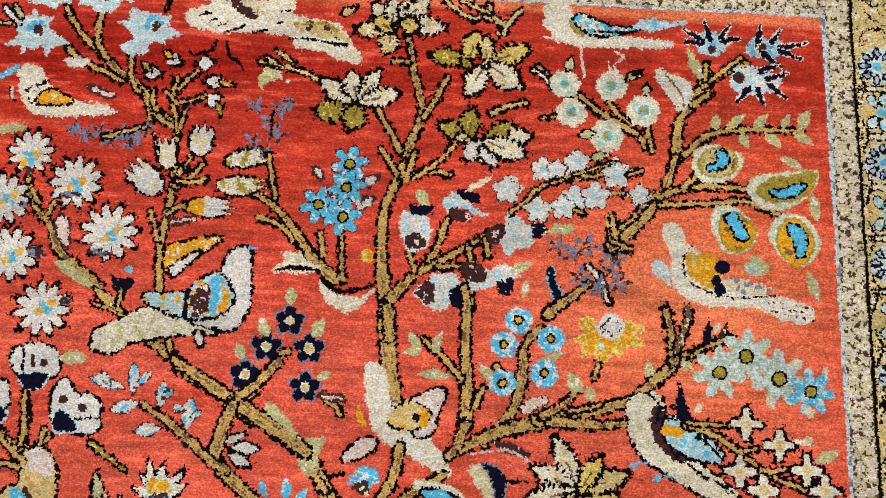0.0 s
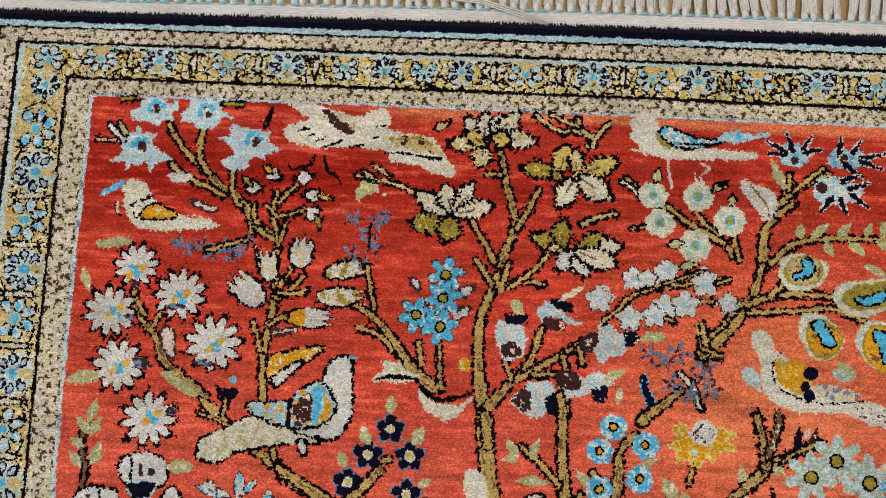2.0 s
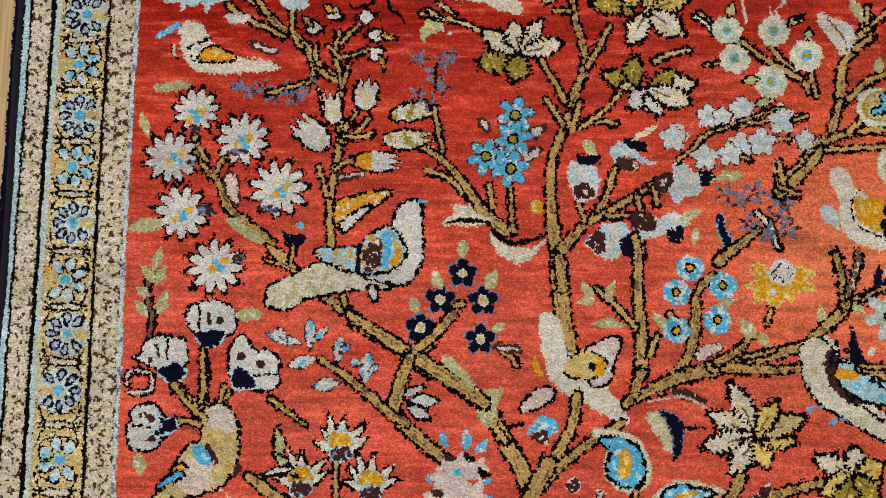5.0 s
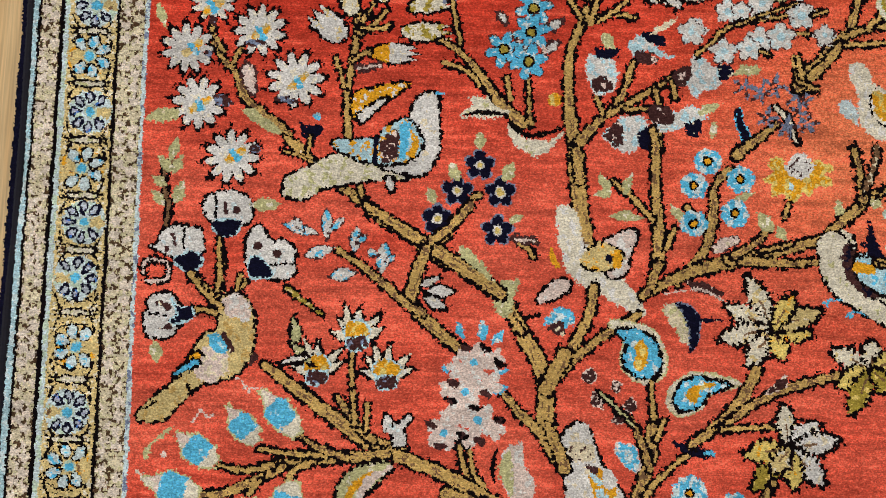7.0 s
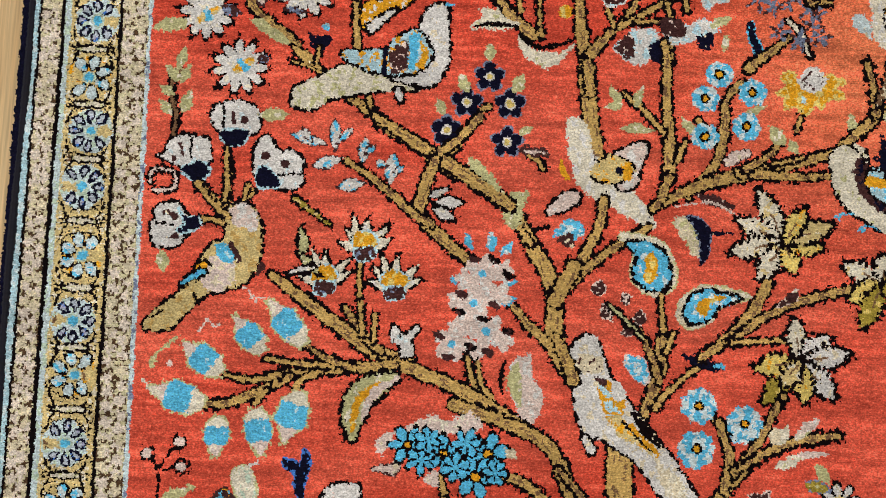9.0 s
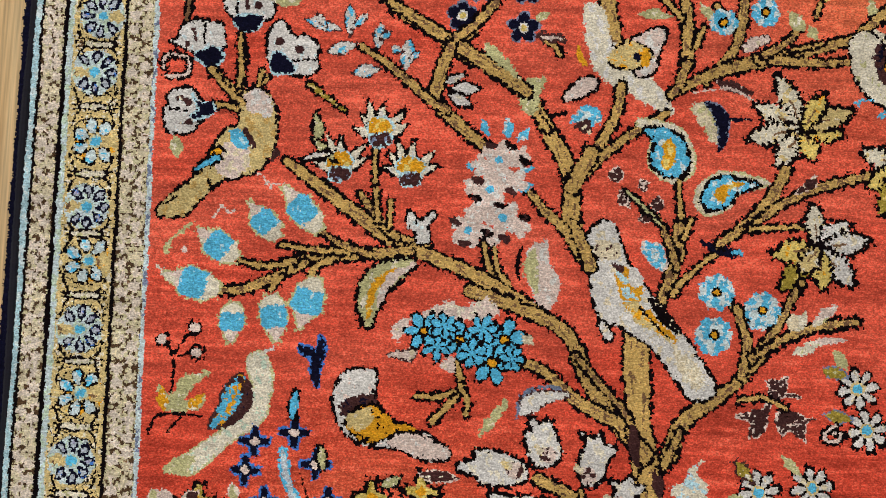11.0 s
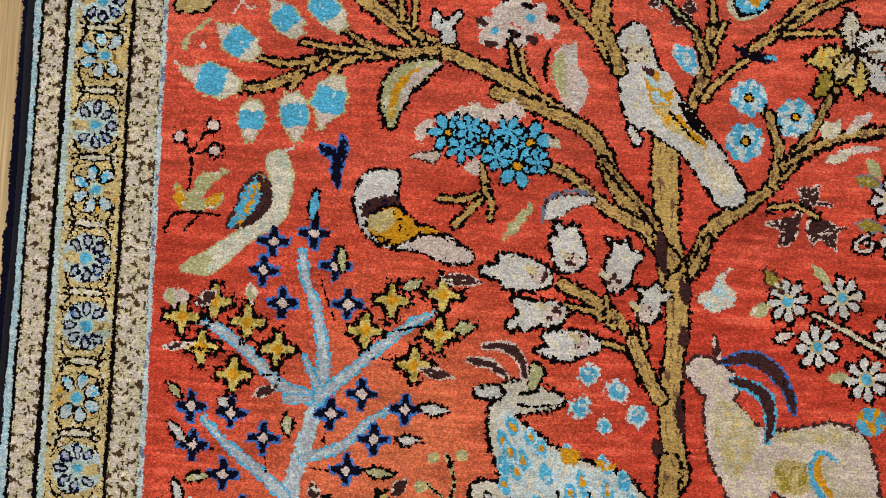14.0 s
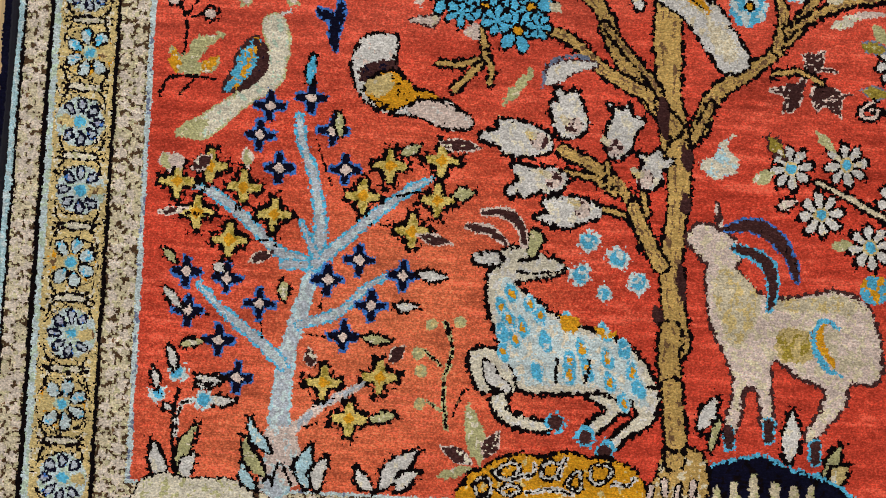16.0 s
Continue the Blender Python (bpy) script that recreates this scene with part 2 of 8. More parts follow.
def bloom(x, y, r, n=8, col="cream", core="sky", edge="dark", rc=0.32, depth=0.25, turn=0.0, spokes=None, sw=0.34, pw=0.7, rim=None, rr=0.55,
          squash=1.0, label="", sub=False, name="flower", flecks=None, share=0.15, ew=1.4, ring=None):
    """A round flower of n petals with an eye; spokes part the petals, rim is an inner ring."""
    begin(name, label, sub)
    sl = window(x - r, y - r, x + r, y + r)
    dx, dy = SX[sl] - x, (SY[sl] - y) / squash
    rho, th = np.hypot(dx, dy), np.arctan2(dy, dx) - radians(turn)
    wave = np.abs(np.cos(n * th / 2))
    sd = rho - r * (1 - depth + depth * wave ** pw) + 0.5 * TOOTH[sl]
    lay(sl, sd, col, edge, ew, flecks, share)
    if spokes:
        lay(sl, np.maximum(np.maximum(wave - sw, sd), r * rc - rho), spokes)
    if rim:
        lay(sl, rho - r * rr, rim)
    if core:
        begin("flower_centre", "", True)
        if ring:
            lay(sl, rho - r * rc - 1.1, ring)
        lay(sl, rho - r * rc, core)


def cross(x, y, r, col="bronze", core="gold", edge="dark", flecks="ochre", share=0.3, ew=1.25, turn=0.0):
    """A blossom of four pointed petals set crosswise."""
    begin("cross_flower")
    sl = window(x - r, y - r, x + r, y + r)
    c, s = math.cos(radians(turn)), math.sin(radians(turn))
    u, v = np.abs((SX[sl] - x) * c + (SY[sl] - y) * s), np.abs(-(SX[sl] - x) * s + (SY[sl] - y) * c)
    arm = 0.3 * r
    sd = np.minimum(np.maximum(v - arm * np.clip(1.25 - u / r, 0.05, 1) ** 0.5, u - r), np.maximum(u - arm * np.clip(1.25 - v / r, 0.05, 1) ** 0.5, v - r))
    lay(sl, sd + 0.3 * TOOTH[sl], col, edge, ew, flecks, share)
    begin("flower_centre", "", True)
    lay(sl, u + v - 0.38 * r, core)


def tulip(x0, y0, x1, y1, w, col="white", edge="dark", base=None, flecks="beige", share=0.25, label="", name="tulip", teeth=3):
    """A cup that opens from its stalk to a crown of points."""
    begin(name, label)
    L = math.hypot(x1 - x0, y1 - y0)
    sl = window(x0, y0, x1, y1, w)
    ux, uy = (x1 - x0) / L, (y1 - y0) / L
    s = ((SX[sl] - x0) * ux + (SY[sl] - y0) * uy) / L
    t = (-(SX[sl] - x0) * uy + (SY[sl] - y0) * ux)
    half = w * np.interp(s, [0, 0.1, 0.35, 0.7, 1.0], [0.16, 0.34, 0.5, 0.45, 0.3])
    crown = 0.7 + 0.3 * (1 - np.abs(((t / w + 0.5) * teeth) % 1.0 - 0.5) * 2) * (1 - 0.5 * np.abs(t) / w)
    sd = np.maximum(np.abs(t) - half, np.maximum(-s, s - crown) * L) + 0.7 * TOOTH[sl]
    lay(sl, sd, col, edge, 1.6, flecks, share)
    if base:
        begin("cup", "", True)
        lay(sl, np.maximum(sd, (s - 0.34) * L + TOOTH[sl]), base, None, 0, "pink", 0.25)


def bud(x0, y0, x1, y1, w, col="sky", cap="cream", tip="pink", edge="sage", label=""):
    """A hanging bud from stalk to tip: cap, dyed bell, tip."""
    begin("bud", label)
    L = math.hypot(x1 - x0, y1 - y0)
    sl = window(x0, y0, x1, y1, w)
    ux, uy = (x1 - x0) / L, (y1 - y0) / L
    s = ((SX[sl] - x0) * ux + (SY[sl] - y0) * uy) / L
    t = np.abs(-(SX[sl] - x0) * uy + (SY[sl] - y0) * ux)
    half = np.interp(s, [0, 0.08, 0.2, 0.62, 0.72, 1.0], [0.18 * w, 0.28 * w, 0.44 * w, 0.5 * w, 0.3 * w, 0.06 * w])
    sd = np.maximum(t - half, np.maximum(-s, s - 1) * L)
    lay(sl, sd, col, edge, 1.0, "pale", 0.12)
    lay(sl, np.maximum(sd, (s - 0.24 - 0.03 * TOOTH[sl]) * L), cap)
    lay(sl, np.maximum(sd, (0.71 - s) * L), tip, None, 0, "cream", 0.3)


def spray(x, y, turn, n=4, r=7, col="white", edge=None, name="tuft", spread=120, w=3, label="", flecks="sky", share=0.3):
    """A fan of short narrow petals from one point."""
    begin(name, label)
    for i in range(n):
        a = radians(turn - spread / 2 + spread * i / max(n - 1, 1))
        sl, sd = stroke_sd([(x + 1.2 * math.cos(a), y + 1.2 * math.sin(a), w * 0.7), (x + r * 0.6 * math.cos(a), y + r * 0.6 * math.sin(a), w),
                            (x + r * math.cos(a), y + r * math.sin(a), 0.6)], 3)
        lay(sl, sd, col, edge, 1.3, flecks, share)


def patch(*xy, col="cream", edge="dark", ew=1.4, flecks="beige", share=0.15, sub=False, name="figure_shape", label="", soft=True):
    """A closed outline filled with one dye and flecks of a second."""
    begin(name if not sub else (name if name != "figure_shape" else "colour_patch"), label, sub)
    p = np.array(xy, float).reshape(-1, 2)
    if soft:
        q = np.vstack([p[-1:], p, p[:2]])
        p = np.array([0.5 * (2 * b + (c - a) * t + (2 * a - 5 * b + 4 * c - d) * t * t + (3 * b - a - 3 * c + d) * t ** 3)
                      for a, b, c, d in zip(q[:-3], q[1:-2], q[2:-1], q[3:]) for t in (0, 0.25, 0.5, 0.75)])
    sl = window(p[:, 0].min(), p[:, 1].min(), p[:, 0].max(), p[:, 1].max())
    x, y = SX[sl], SY[sl]
    best, odd = np.full(x.shape, 99.0), np.zeros(x.shape, bool)
    for (ax, ay), (bx, by) in zip(p, np.roll(p, -1, 0)):
        dx, dy = bx - ax, by - ay
        t = np.clip(((x - ax) * dx + (y - ay) * dy) / (dx * dx + dy * dy + 1e-6), 0, 1)
        best = np.minimum(best, np.hypot(x - ax - t * dx, y - ay - t * dy))
        if ay != by:
            odd ^= ((ay > y) != (by > y)) & (x < ax + (y - ay) * dx / dy)
    lay(sl, np.where(odd, -best, best) + 0.9 * TOOTH[sl], col, edge, ew, flecks, share)


def lobe(x0, y0, x1, y1, w, col="cream", edge="dark", flecks="ochre", share=0.25, sub=True, name="lobe", ew=2.1):
    """One toothed lobe of a vine leaf, from the leaf's heart to its tip."""
    begin(name, "" if sub else "toothed vine leaf with dark outlined lobes", sub)
    L = math.hypot(x1 - x0, y1 - y0)
    sl = window(x0, y0, x1, y1, w)
    ux, uy = (x1 - x0) / L, (y1 - y0) / L
    s = ((SX[sl] - x0) * ux + (SY[sl] - y0) * uy) / L
    t = np.abs(-(SX[sl] - x0) * uy + (SY[sl] - y0) * ux)
    half = 0.5 * w * np.interp(s, [0, 0.3, 0.6, 0.85, 1.0], [0.12, 0.72, 1.0, 0.6, 0.08])
    half = half * (0.7 + 0.55 * ((s * L / 3.0 + 0.3 * t) % 1.0))
    sd = np.maximum(t - half, np.maximum(-s, s - 1) * L) + 0.9 * TOOTH[sl]
    lay(sl, sd, col, edge, ew, flecks, share)
    lay(sl, np.maximum(sd, np.maximum(t - 0.55, np.maximum(0.1 - s, s - 0.55) * L)), "umber")


def spot(x, y, r, col="white", edge=None, name="spot", sub=False, label="", flecks=None, share=0.2):
    begin(name, label, sub)
    sl = window(x - r, y - r, x + r, y + r)
    lay(sl, np.hypot(SX[sl] - x, SY[sl] - y) - r, col, edge, 1.4, flecks, share)


# field, guard stripes and borders
def left_edge(y):
    return np.clip((-y - 130) / 470.0, 0, 1.1) * 8.0


def right_edge(y):
    return 450 + 0.053 * np.clip(-y, 0, 320)


FIELD_END = -603.0
xl, xr = left_edge(GY), right_edge(GY)
ul = (xl - SX) * 60.0 / (60.0 + xl)
ur = SX - xr
grow = 1 + 0.09 * np.clip(SX, 0, 520) / 400
vt = SY / grow - 0.8 * np.sin(np.clip(SX, 0, 450) / 450 * np.pi)
vb = (FIELD_END - SY)
side = np.maximum(ul, ur)
# end bands are narrower than side bands: bring them to the sides' measure
ENDS = ([-400, 0, 1.6, 9.6, 11.6, 28, 30.2, 31.9, 40, 41.3, 43.6, 50, 60], [-400, 0, 2.2, 15, 17, 41.5, 44.2, 46.4, 57, 58.4, 60.6, 66.4, 80])
endu = np.maximum(np.interp(vt, *ENDS), np.interp(vb, *ENDS))
U = np.maximum(side, endu)
ON_SIDE = side >= endu


def band(name, lo, hi, colour, label="", flecks=None, share=0.0):
    motifs.append([name, label, None])
    me = (U >= lo) & (U < hi)
    tone = np.ones(U.shape)[..., None] * DYES[colour]
    if flecks:
        tone = np.where((PATCH > 1 - 2 * share)[..., None], DYES[flecks], tone)
    dye[me] = tone[me]
    deep[me] = 0.8 if colour in ("dark", "navy") else 0.0
    ident[me] = len(motifs) - 1
    return me


fld = band("field", -999, 0, "red", "madder red silk field, orange in places, pile sheen painted in salmon")


def glow(x, y, rx, ry):
    return np.exp(-(((GX - x) / rx) ** 2 + ((GY - y) / ry) ** 2))


# tones of the red ground: deep at the head, salmon midway, orange in places
ground_tone = {k: np.zeros((NY, NX)) for k in ("deep", "salmon", "orange")}
ground_tone["deep"] = 0.72 * np.clip((GY + 105) / 60, 0, 1) * (0.75 + 0.25 * np.sin(GY / 9)) + 0.35 * glow(70, -60, 120, 60)
# the salmon band is pile sheen put into the colour
ground_tone["salmon"] = 0.88 * np.clip((-110 - GY) / 90, 0, 1) * (1 - 0.85 * np.clip((-330 - GY) / 120, 0, 1)) * (0.72 + 0.28 * drift(GX * 0.3, GY, 40, 5))
ground_tone["orange"] = (0.85 * glow(380, -160, 72, 66) + 0.75 * glow(125, -520, 62, 70) + 0.5 * glow(60, -590, 60, 40)
                 + 0.75 * np.clip((GY + 3 + 5 * np.clip(GX / 450, 0, 1)) / 3, 0, 1) * np.clip((GX - 130) / 120, 0, 1) + 0.5 * glow(190, -2, 30, 4))
for k in ("deep", "salmon", "orange"):
    f = np.clip(ground_tone[k] + 0.10 * ROUGH * (ground_tone[k] > 0.03), 0, 1)[..., None] * fld[..., None]
    dye[:] = dye * (1 - f) + DYES[k] * f


def along_wefts(length, rows, seed):
    """Streaks that run along the wefts: noise smoothed over a length of knots and a few rows."""
    n = np.random.default_rng(seed).normal(size=(NY, NX))
    for axis, k in ((1, length), (0, rows), (1, length)):
        c = np.cumsum(np.concatenate([np.zeros_like(np.take(n, [0], axis)), n], axis), axis)
        d = (np.take(c, np.minimum(np.arange(n.shape[axis]) + k, n.shape[axis]), axis) - np.take(c, np.arange(n.shape[axis]), axis))
        n = d
    return n / n.std()


streak = 0.6 * along_wefts(22, 3, 41) + 0.5 * along_wefts(60, 9, 42) + 0.5 * along_wefts(9, 5, 43)
lift = np.clip(streak - 0.55, 0, 1.6)[..., None] * fld[..., None]
dye[:] = dye * (1 - 0.3 * lift) + (DYES["salmon"] * 1.05) * 0.3 * lift
dye[:] = dye * np.where(fld, np.clip(1 + 0.13 * streak, 0.55, 1.4), 1.0)[..., None]

band("inner_stripe", 0, 2.2, "ice", "pale blue woven stripe", "steel", 0.3)
inner = band("inner_guard", 2.2, 15, "beige", "beige lattice guard band with brown stepped outlines", "cream", 0.4)
band("dark_stripe", 15.1, 16.9, "dark")
main_band = band("main_border", 16.9, 41.5, "ochre", "ochre border with blue rosettes and dark scrolls", "cream", 0.2)
band("blue_stripe", 41.5, 44.2, "ice", "", "mint", 0.4)
band("dark_stripe", 44.2, 46.4, "dark")
outer = band("outer_guard", 46.4, 56.4, "beige", "pinkish lattice guard band with brown outlines", "pink", 0.5)
band("dark_stripe", 56.4, 57.8, "dark")
band("edge_stripe", 57.8, 60.8, "pale", "light blue edge stripe", "ice", 0.35)
band("navy_end", 60.8, 66.4, "navy", "dark navy shaggy end band")
# lattice on the two guards: small stars within brown diamond lines
run = np.where(ON_SIDE, SY, SX)
for me, lo, hi in ((inner, 2.2, 15), (outer, 46.4, 56.4)):
    mid, half = (lo + hi) / 2, (hi - lo) / 2
    wide = hi - lo
    pale = np.zeros(U.shape, bool)
    sage = np.zeros(U.shape, bool)
    for k, at in enumerate((0.27, 0.75)):
        dr = (run / 7.4 + 0.5 * k) % 1.0 - 0.5
        du = (U - lo - at * wide) / wide
        th = np.arctan2(du * wide, dr * 7.4)
        rho = np.hypot(du * wide, dr * 7.4)
        pale |= rho < 2.75 + 0.6 * np.cos(6 * th + k) + 0.7 * TOOTH
        sage |= (rho > 3.3) & (TOOTH > -0.22)
    pale &= me
    dye[me & ~pale] = DYES["umber"] * 0.5
    deep[me & ~pale] = 0.5
    sage &= me & ~pale
    dye[sage] = (DYES["sage"] + DYES["beige"]) * 0.48
    tint = np.where((drift(SX, SY, 14, 31) > -0.2)[..., None], (DYES["pink"] + DYES["cream"]) * 0.5, DYES["beige"])
    dye[pale] = (tint * (0.97 + 0.08 * ROUGH[..., None]))[pale]
    hearts = pale & (PATCH > 1.1)
    dye[hearts] = DYES["umber"]
# the end borders take a paler ground
end_band = main_band & ~ON_SIDE
dye[end_band] = np.where((PATCH > 0.1)[..., None], DYES["cream"], DYES["yellow"])[end_band]
# dark scrolls through the main border
b = (U - 29.2) / 12.3


def scrolls(stations, along):
    """Dark outlines and bars in the border between one rosette and the next."""
    mid = (main_band & along)
    s = np.array(sorted(stations))
    line = SY if along is SIDE else SX
    k = np.clip(np.searchsorted(s, line), 1, len(s) - 1)
    ph = (line - s[k - 1]) / (s[k] - s[k - 1])
    wav = np.abs(ph - 0.5) * 2
    loops = mid & (np.abs(np.hypot(b, (1 - wav) * 1.3) - 0.9 + 0.05 * TOOTH) < 0.03) & (np.abs(b) < 0.82)
    curls = mid & (np.abs(drift(SX, SY, 9, 21) + 0.12 * TOOTH) < (0.05 if along is SIDE else 0.15)) & (np.hypot(b, (1 - wav) * 1.3) > 0.62)
    for m in (loops, curls):
        dye[m] = DYES["dark"]
        deep[m] = 0.7


SIDE, END = ON_SIDE, ~ON_SIDE
side_stops = [-20, -45.5, -73, -101, -128, -158, -188, -216, -245, -280, -313, -340, -374, -405, -438, -470, -504, -537, -570, -604]
NAVY = "01010101101010110101"
top_stops = [2, 35, 74, 107, 139, 162, 184, 205, 241, 279, 312, 338, 371, 404, 437, 470]
scrolls([24] + side_stops + [-633], SIDE)
scrolls([-30] + top_stops + [500], END)
FIRST = len(motifs)


def rosette(x, y, r, kind, facing, wide=1.0):
    """Seven rounded petals in a ring, open to one side, round a light blue eye."""
    begin("rosette", "white-petalled border rosette" if kind == 0 else "navy-petalled border rosette")
    sl = window(x - r * wide, y - r, x + r * wide, y + r)
    rho = np.hypot((SX[sl] - x) / wide, SY[sl] - y)
    lay(sl, rho - r + 0.5 * TOOTH[sl], "ochre" if kind == 0 else "ice", None, 0, "gold" if kind == 0 else "mint", 0.3)
    n, step = (6, 50) if kind == 0 else (7, 43)
    for k in range(n):
        a = radians(facing - step * (n - 1) / 2 + step * k)
        ca, sa = wide * math.cos(a), math.sin(a)
        sl, sd = stroke_sd([(x + 0.48 * r * ca, y + 0.48 * r * sa, r * 0.2), (x + 0.7 * r * ca, y + 0.7 * r * sa, r * 0.42), (x + 0.8 * r * ca, y + 0.8 * r * sa, r * 0.4)], 3)
        if kind == 0:
            lay(sl, sd, "ice", "dark", 0.8, "sky", 0.3)
        else:
            lay(sl, sd, "navy", None, 0, "blue", 0.12)
            lay(sl, sd + 1.25, "frost", None, 0, "lilac", 0.3)
    # the open side: ground dye with a few dark knots
    sl, sd = stroke_sd([(x - 0.3 * r * math.cos(radians(facing)), y - 0.3 * r * math.sin(radians(facing)), r * 0.35),
                        (x - 0.72 * r * math.cos(radians(facing)), y - 0.72 * r * math.sin(radians(facing)), r * 0.5)], 2)
    lay(sl, sd + 0.5 * TOOTH[sl], "ochre", None, 0, "umber", 0.2)
    begin("rosette_eye", "", True)
    lay(*stroke_sd([(x, y, r * 0.42), (x + 0.1, y, r * 0.42)], 2), "sky", "mint", 0.9)


def link_motif(x, y, across, along, upright):
    """An oval bar between two rosettes, with a curl at each of its corners."""
    ux, uy = (1, 0) if upright else (0, 1)
    shape(x - ux * across * 0.9, y - uy * across * 0.9, x, y, x + ux * across * 0.9, y + uy * across * 0.9, w=(1.6, 2.6, 1.6), col="cream", edge="dark",
          name="border_bar", flecks="sage", share=0.35, ew=1.0)
    for a in (-1, 1):
        for c in (-1, 1):
            def at(u, v):
                return x + ux * a * across * u + uy * c * along * v, y + uy * a * across * u + ux * c * along * v
            branch(*at(1.0, 0.35), *at(1.25, 0.75), *at(1.42, 1.5), w=(1.2, 1.0), col="dark", edge=None, name="border_scroll")
            branch(*at(1.05, 0.1), *at(1.45, 0.2), w=1.0, col="dark", edge=None, name="border_scroll")
            spot(*at(1.42, 0.6), 0.9, "cream", None, name="border_curl", flecks="ochre", share=0.3)


for sx, stops in ((0, side_stops), (1, side_stops)):
    for u, v in zip(stops[:-1], stops[1:]):
        y = (u + v) / 2 - (6 if sx else 0)
        cx = float(left_edge(np.array(y)))
        link_motif(float(right_edge(np.array(y))) + 29.2 if sx else cx - 29.2 * (60 + cx) / 60, y, 7.5, min(6.5, (u - v) * 0.22), True)
for u, v in zip(top_stops[:-1], top_stops[1:]):
    if v - u > 26:
        link_motif((u + v) / 2, 21.3 * (1 + 0.09 * max((u + v) / 2, 0) / 400) + 0.8, 4.6, 6, False)
    link_motif((u + v) / 2 + 8, FIELD_END - 20.6, 4.6, 6, False)
for i, y in enumerate(side_stops):
    cx = float(left_edge(np.array(y)))
    rosette(cx - 29.2 * (60 + cx) / 60 + (1.5 if i % 2 else -1), y, 11.4, int(NAVY[i]), 180 if i % 2 else 0)
    rosette(float(right_edge(np.array(y))) + 29.2, y - 6, 10.4, (i + 1) % 2, 0 if i % 2 else 180)
rosette(-27.5, 21, 8.2, 0, 90)
rosette(-27.5, 5.5, 8.2, 1, 270)
for i, x in enumerate(top_stops):
    rosette(x, 21.3 * (1 + 0.09 * max(x, 0) / 400) + 0.8, 7.4 if 139 <= x <= 210 else 7.8, i % 2, 90 if i % 2 else 270, 1.0 if 139 <= x <= 210 else 1.3)
    rosette(x + 8, FIELD_END - 20.6, 8.8, i % 2, 270 if i % 2 else 90)

# ---- the woven garden ----
# head of the garden: blue star flowers and the first sprigs
# central stem and its vine leaves
# right plant: eyed drops, paired figures and star flowers
# middle left: sprays, white tulips, navy clusters
# navy flower cluster and tulips
# white tulip with a navy cup
# white tulip with a navy cup
# white tulip with a navy cup
# middle: pale twin figures, tulip sprays and the second trunk
# eyed drops, second figure pair and bell buds
# third figure, blue rosettes and the great trunk
# blue bells on the long bough
# lily spray and pink blossom panicle
# striped figure on the left
# white tulip with a navy cup
# blue cluster, small figures and tulip bough
# pale blue tree with cross-shaped blossoms
# spotted figure, horned figure and the ground
# head of the garden
branch(44, -15, 53, -29, 64, -39, 74, -48, 85, -56, 92, -64, 95, -74, w=(1.9, 2.4, 3.0, 3.9, 3.5))
branch(63, -16, 62, -32, 68, -42, w=(2.2, 2.2))
branch(81, -40, 82, -53, 86, -59, w=1.9)
branch(47, -38, 56, -45, 63, -48, 70, -51, 77, -55, w=2.2)
branch(110, -112, 108, -91, 108, -79, 96, -69, w=(3.5, 2.6, 2.2))
patch(21, -8, 27, -5, 27, -1, 36, 1, 43, -2, 47, -0, 48, -6, 45, -8, 46, -12, 40, -13, 38, -16, 30, -13, 25, -13, col="ice", edge=None, flecks="pale", share=0.35, name="star_flower")
shape(32, -7, 35, -3, 39, -4, w=(3.8, 4.9, 3.8), col="sky", edge=None, sub=True, flecks="pale")
spot(36, -6, 3, col="white", sub=True, flecks="brown", share=0.5)
spot(36, -7, 1.4, col="brown", sub=True)
patch(50, -8, 54, -4, 54, 0, 63, 2, 71, -0, 72, -5, 79, -9, 72, -10, 70, -15, 62, -17, 57, -14, 51, -13, col="ice", edge=None, flecks="pale", share=0.35, name="star_flower")
shape(60, -8, 63, -4, 67, -5, w=(3.8, 4.9, 3.8), col="sky", edge=None, sub=True, flecks="pale")
spot(64, -7, 3, col="white", sub=True, flecks="brown", share=0.5)
spot(65, -8, 1.4, col="brown", sub=True)
patch(12, -37, 19, -33, 16, -24, 24, -21, 26, -15, 29, -20, 37, -21, 35, -25, 38, -29, 47, -35, 39, -38, 36, -43, 33, -38, 24, -40, 22, -43, 20, -38, col="ice", edge=None, flecks="pale", share=0.35, name="star_flower")
shape(25, -28, 28, -25, 32, -26, w=(3.8, 4.9, 3.8), col="sky", edge=None, sub=True, flecks="pale")
spot(30, -28, 3, col="white", sub=True, flecks="brown", share=0.5)
spot(30, -28, 1.4, col="brown", sub=True)
patch(72, -21, 78, -20, 78, -14, 85, -15, 94, -16, 100, -17, 100, -23, 107, -26, 99, -30, 98, -33, 91, -32, 89, -38, 80, -40, 74, -35, 81, -30, 79, -26, col="ice", edge=None, flecks="pale", share=0.35, name="star_flower")
shape(88, -23, 90, -19, 95, -21, w=(3.8, 4.9, 3.8), col="sky", edge=None, sub=True, flecks="pale")
spot(92, -23, 3, col="white", sub=True, flecks="brown", share=0.5)
spot(92, -23, 1.4, col="brown", sub=True)
shape(11, -17, 19, -24, w=(2.2, 3.3), col="white", name="leaf")
shape(16, -15, 20, -21, w=(1.6, 2.4), col="sage", name="leaf")
shape(5, -25, 14, -25, w=1.6, col="ochre", name="leaf")
branch(73, -1, 83, -1, w=1.5, col="olive", name="leaf")
branch(101, -3, 98, -10, 97, -16, w=(0.8, 3.8, 1.4), col="dark", edge=None, name="mark")
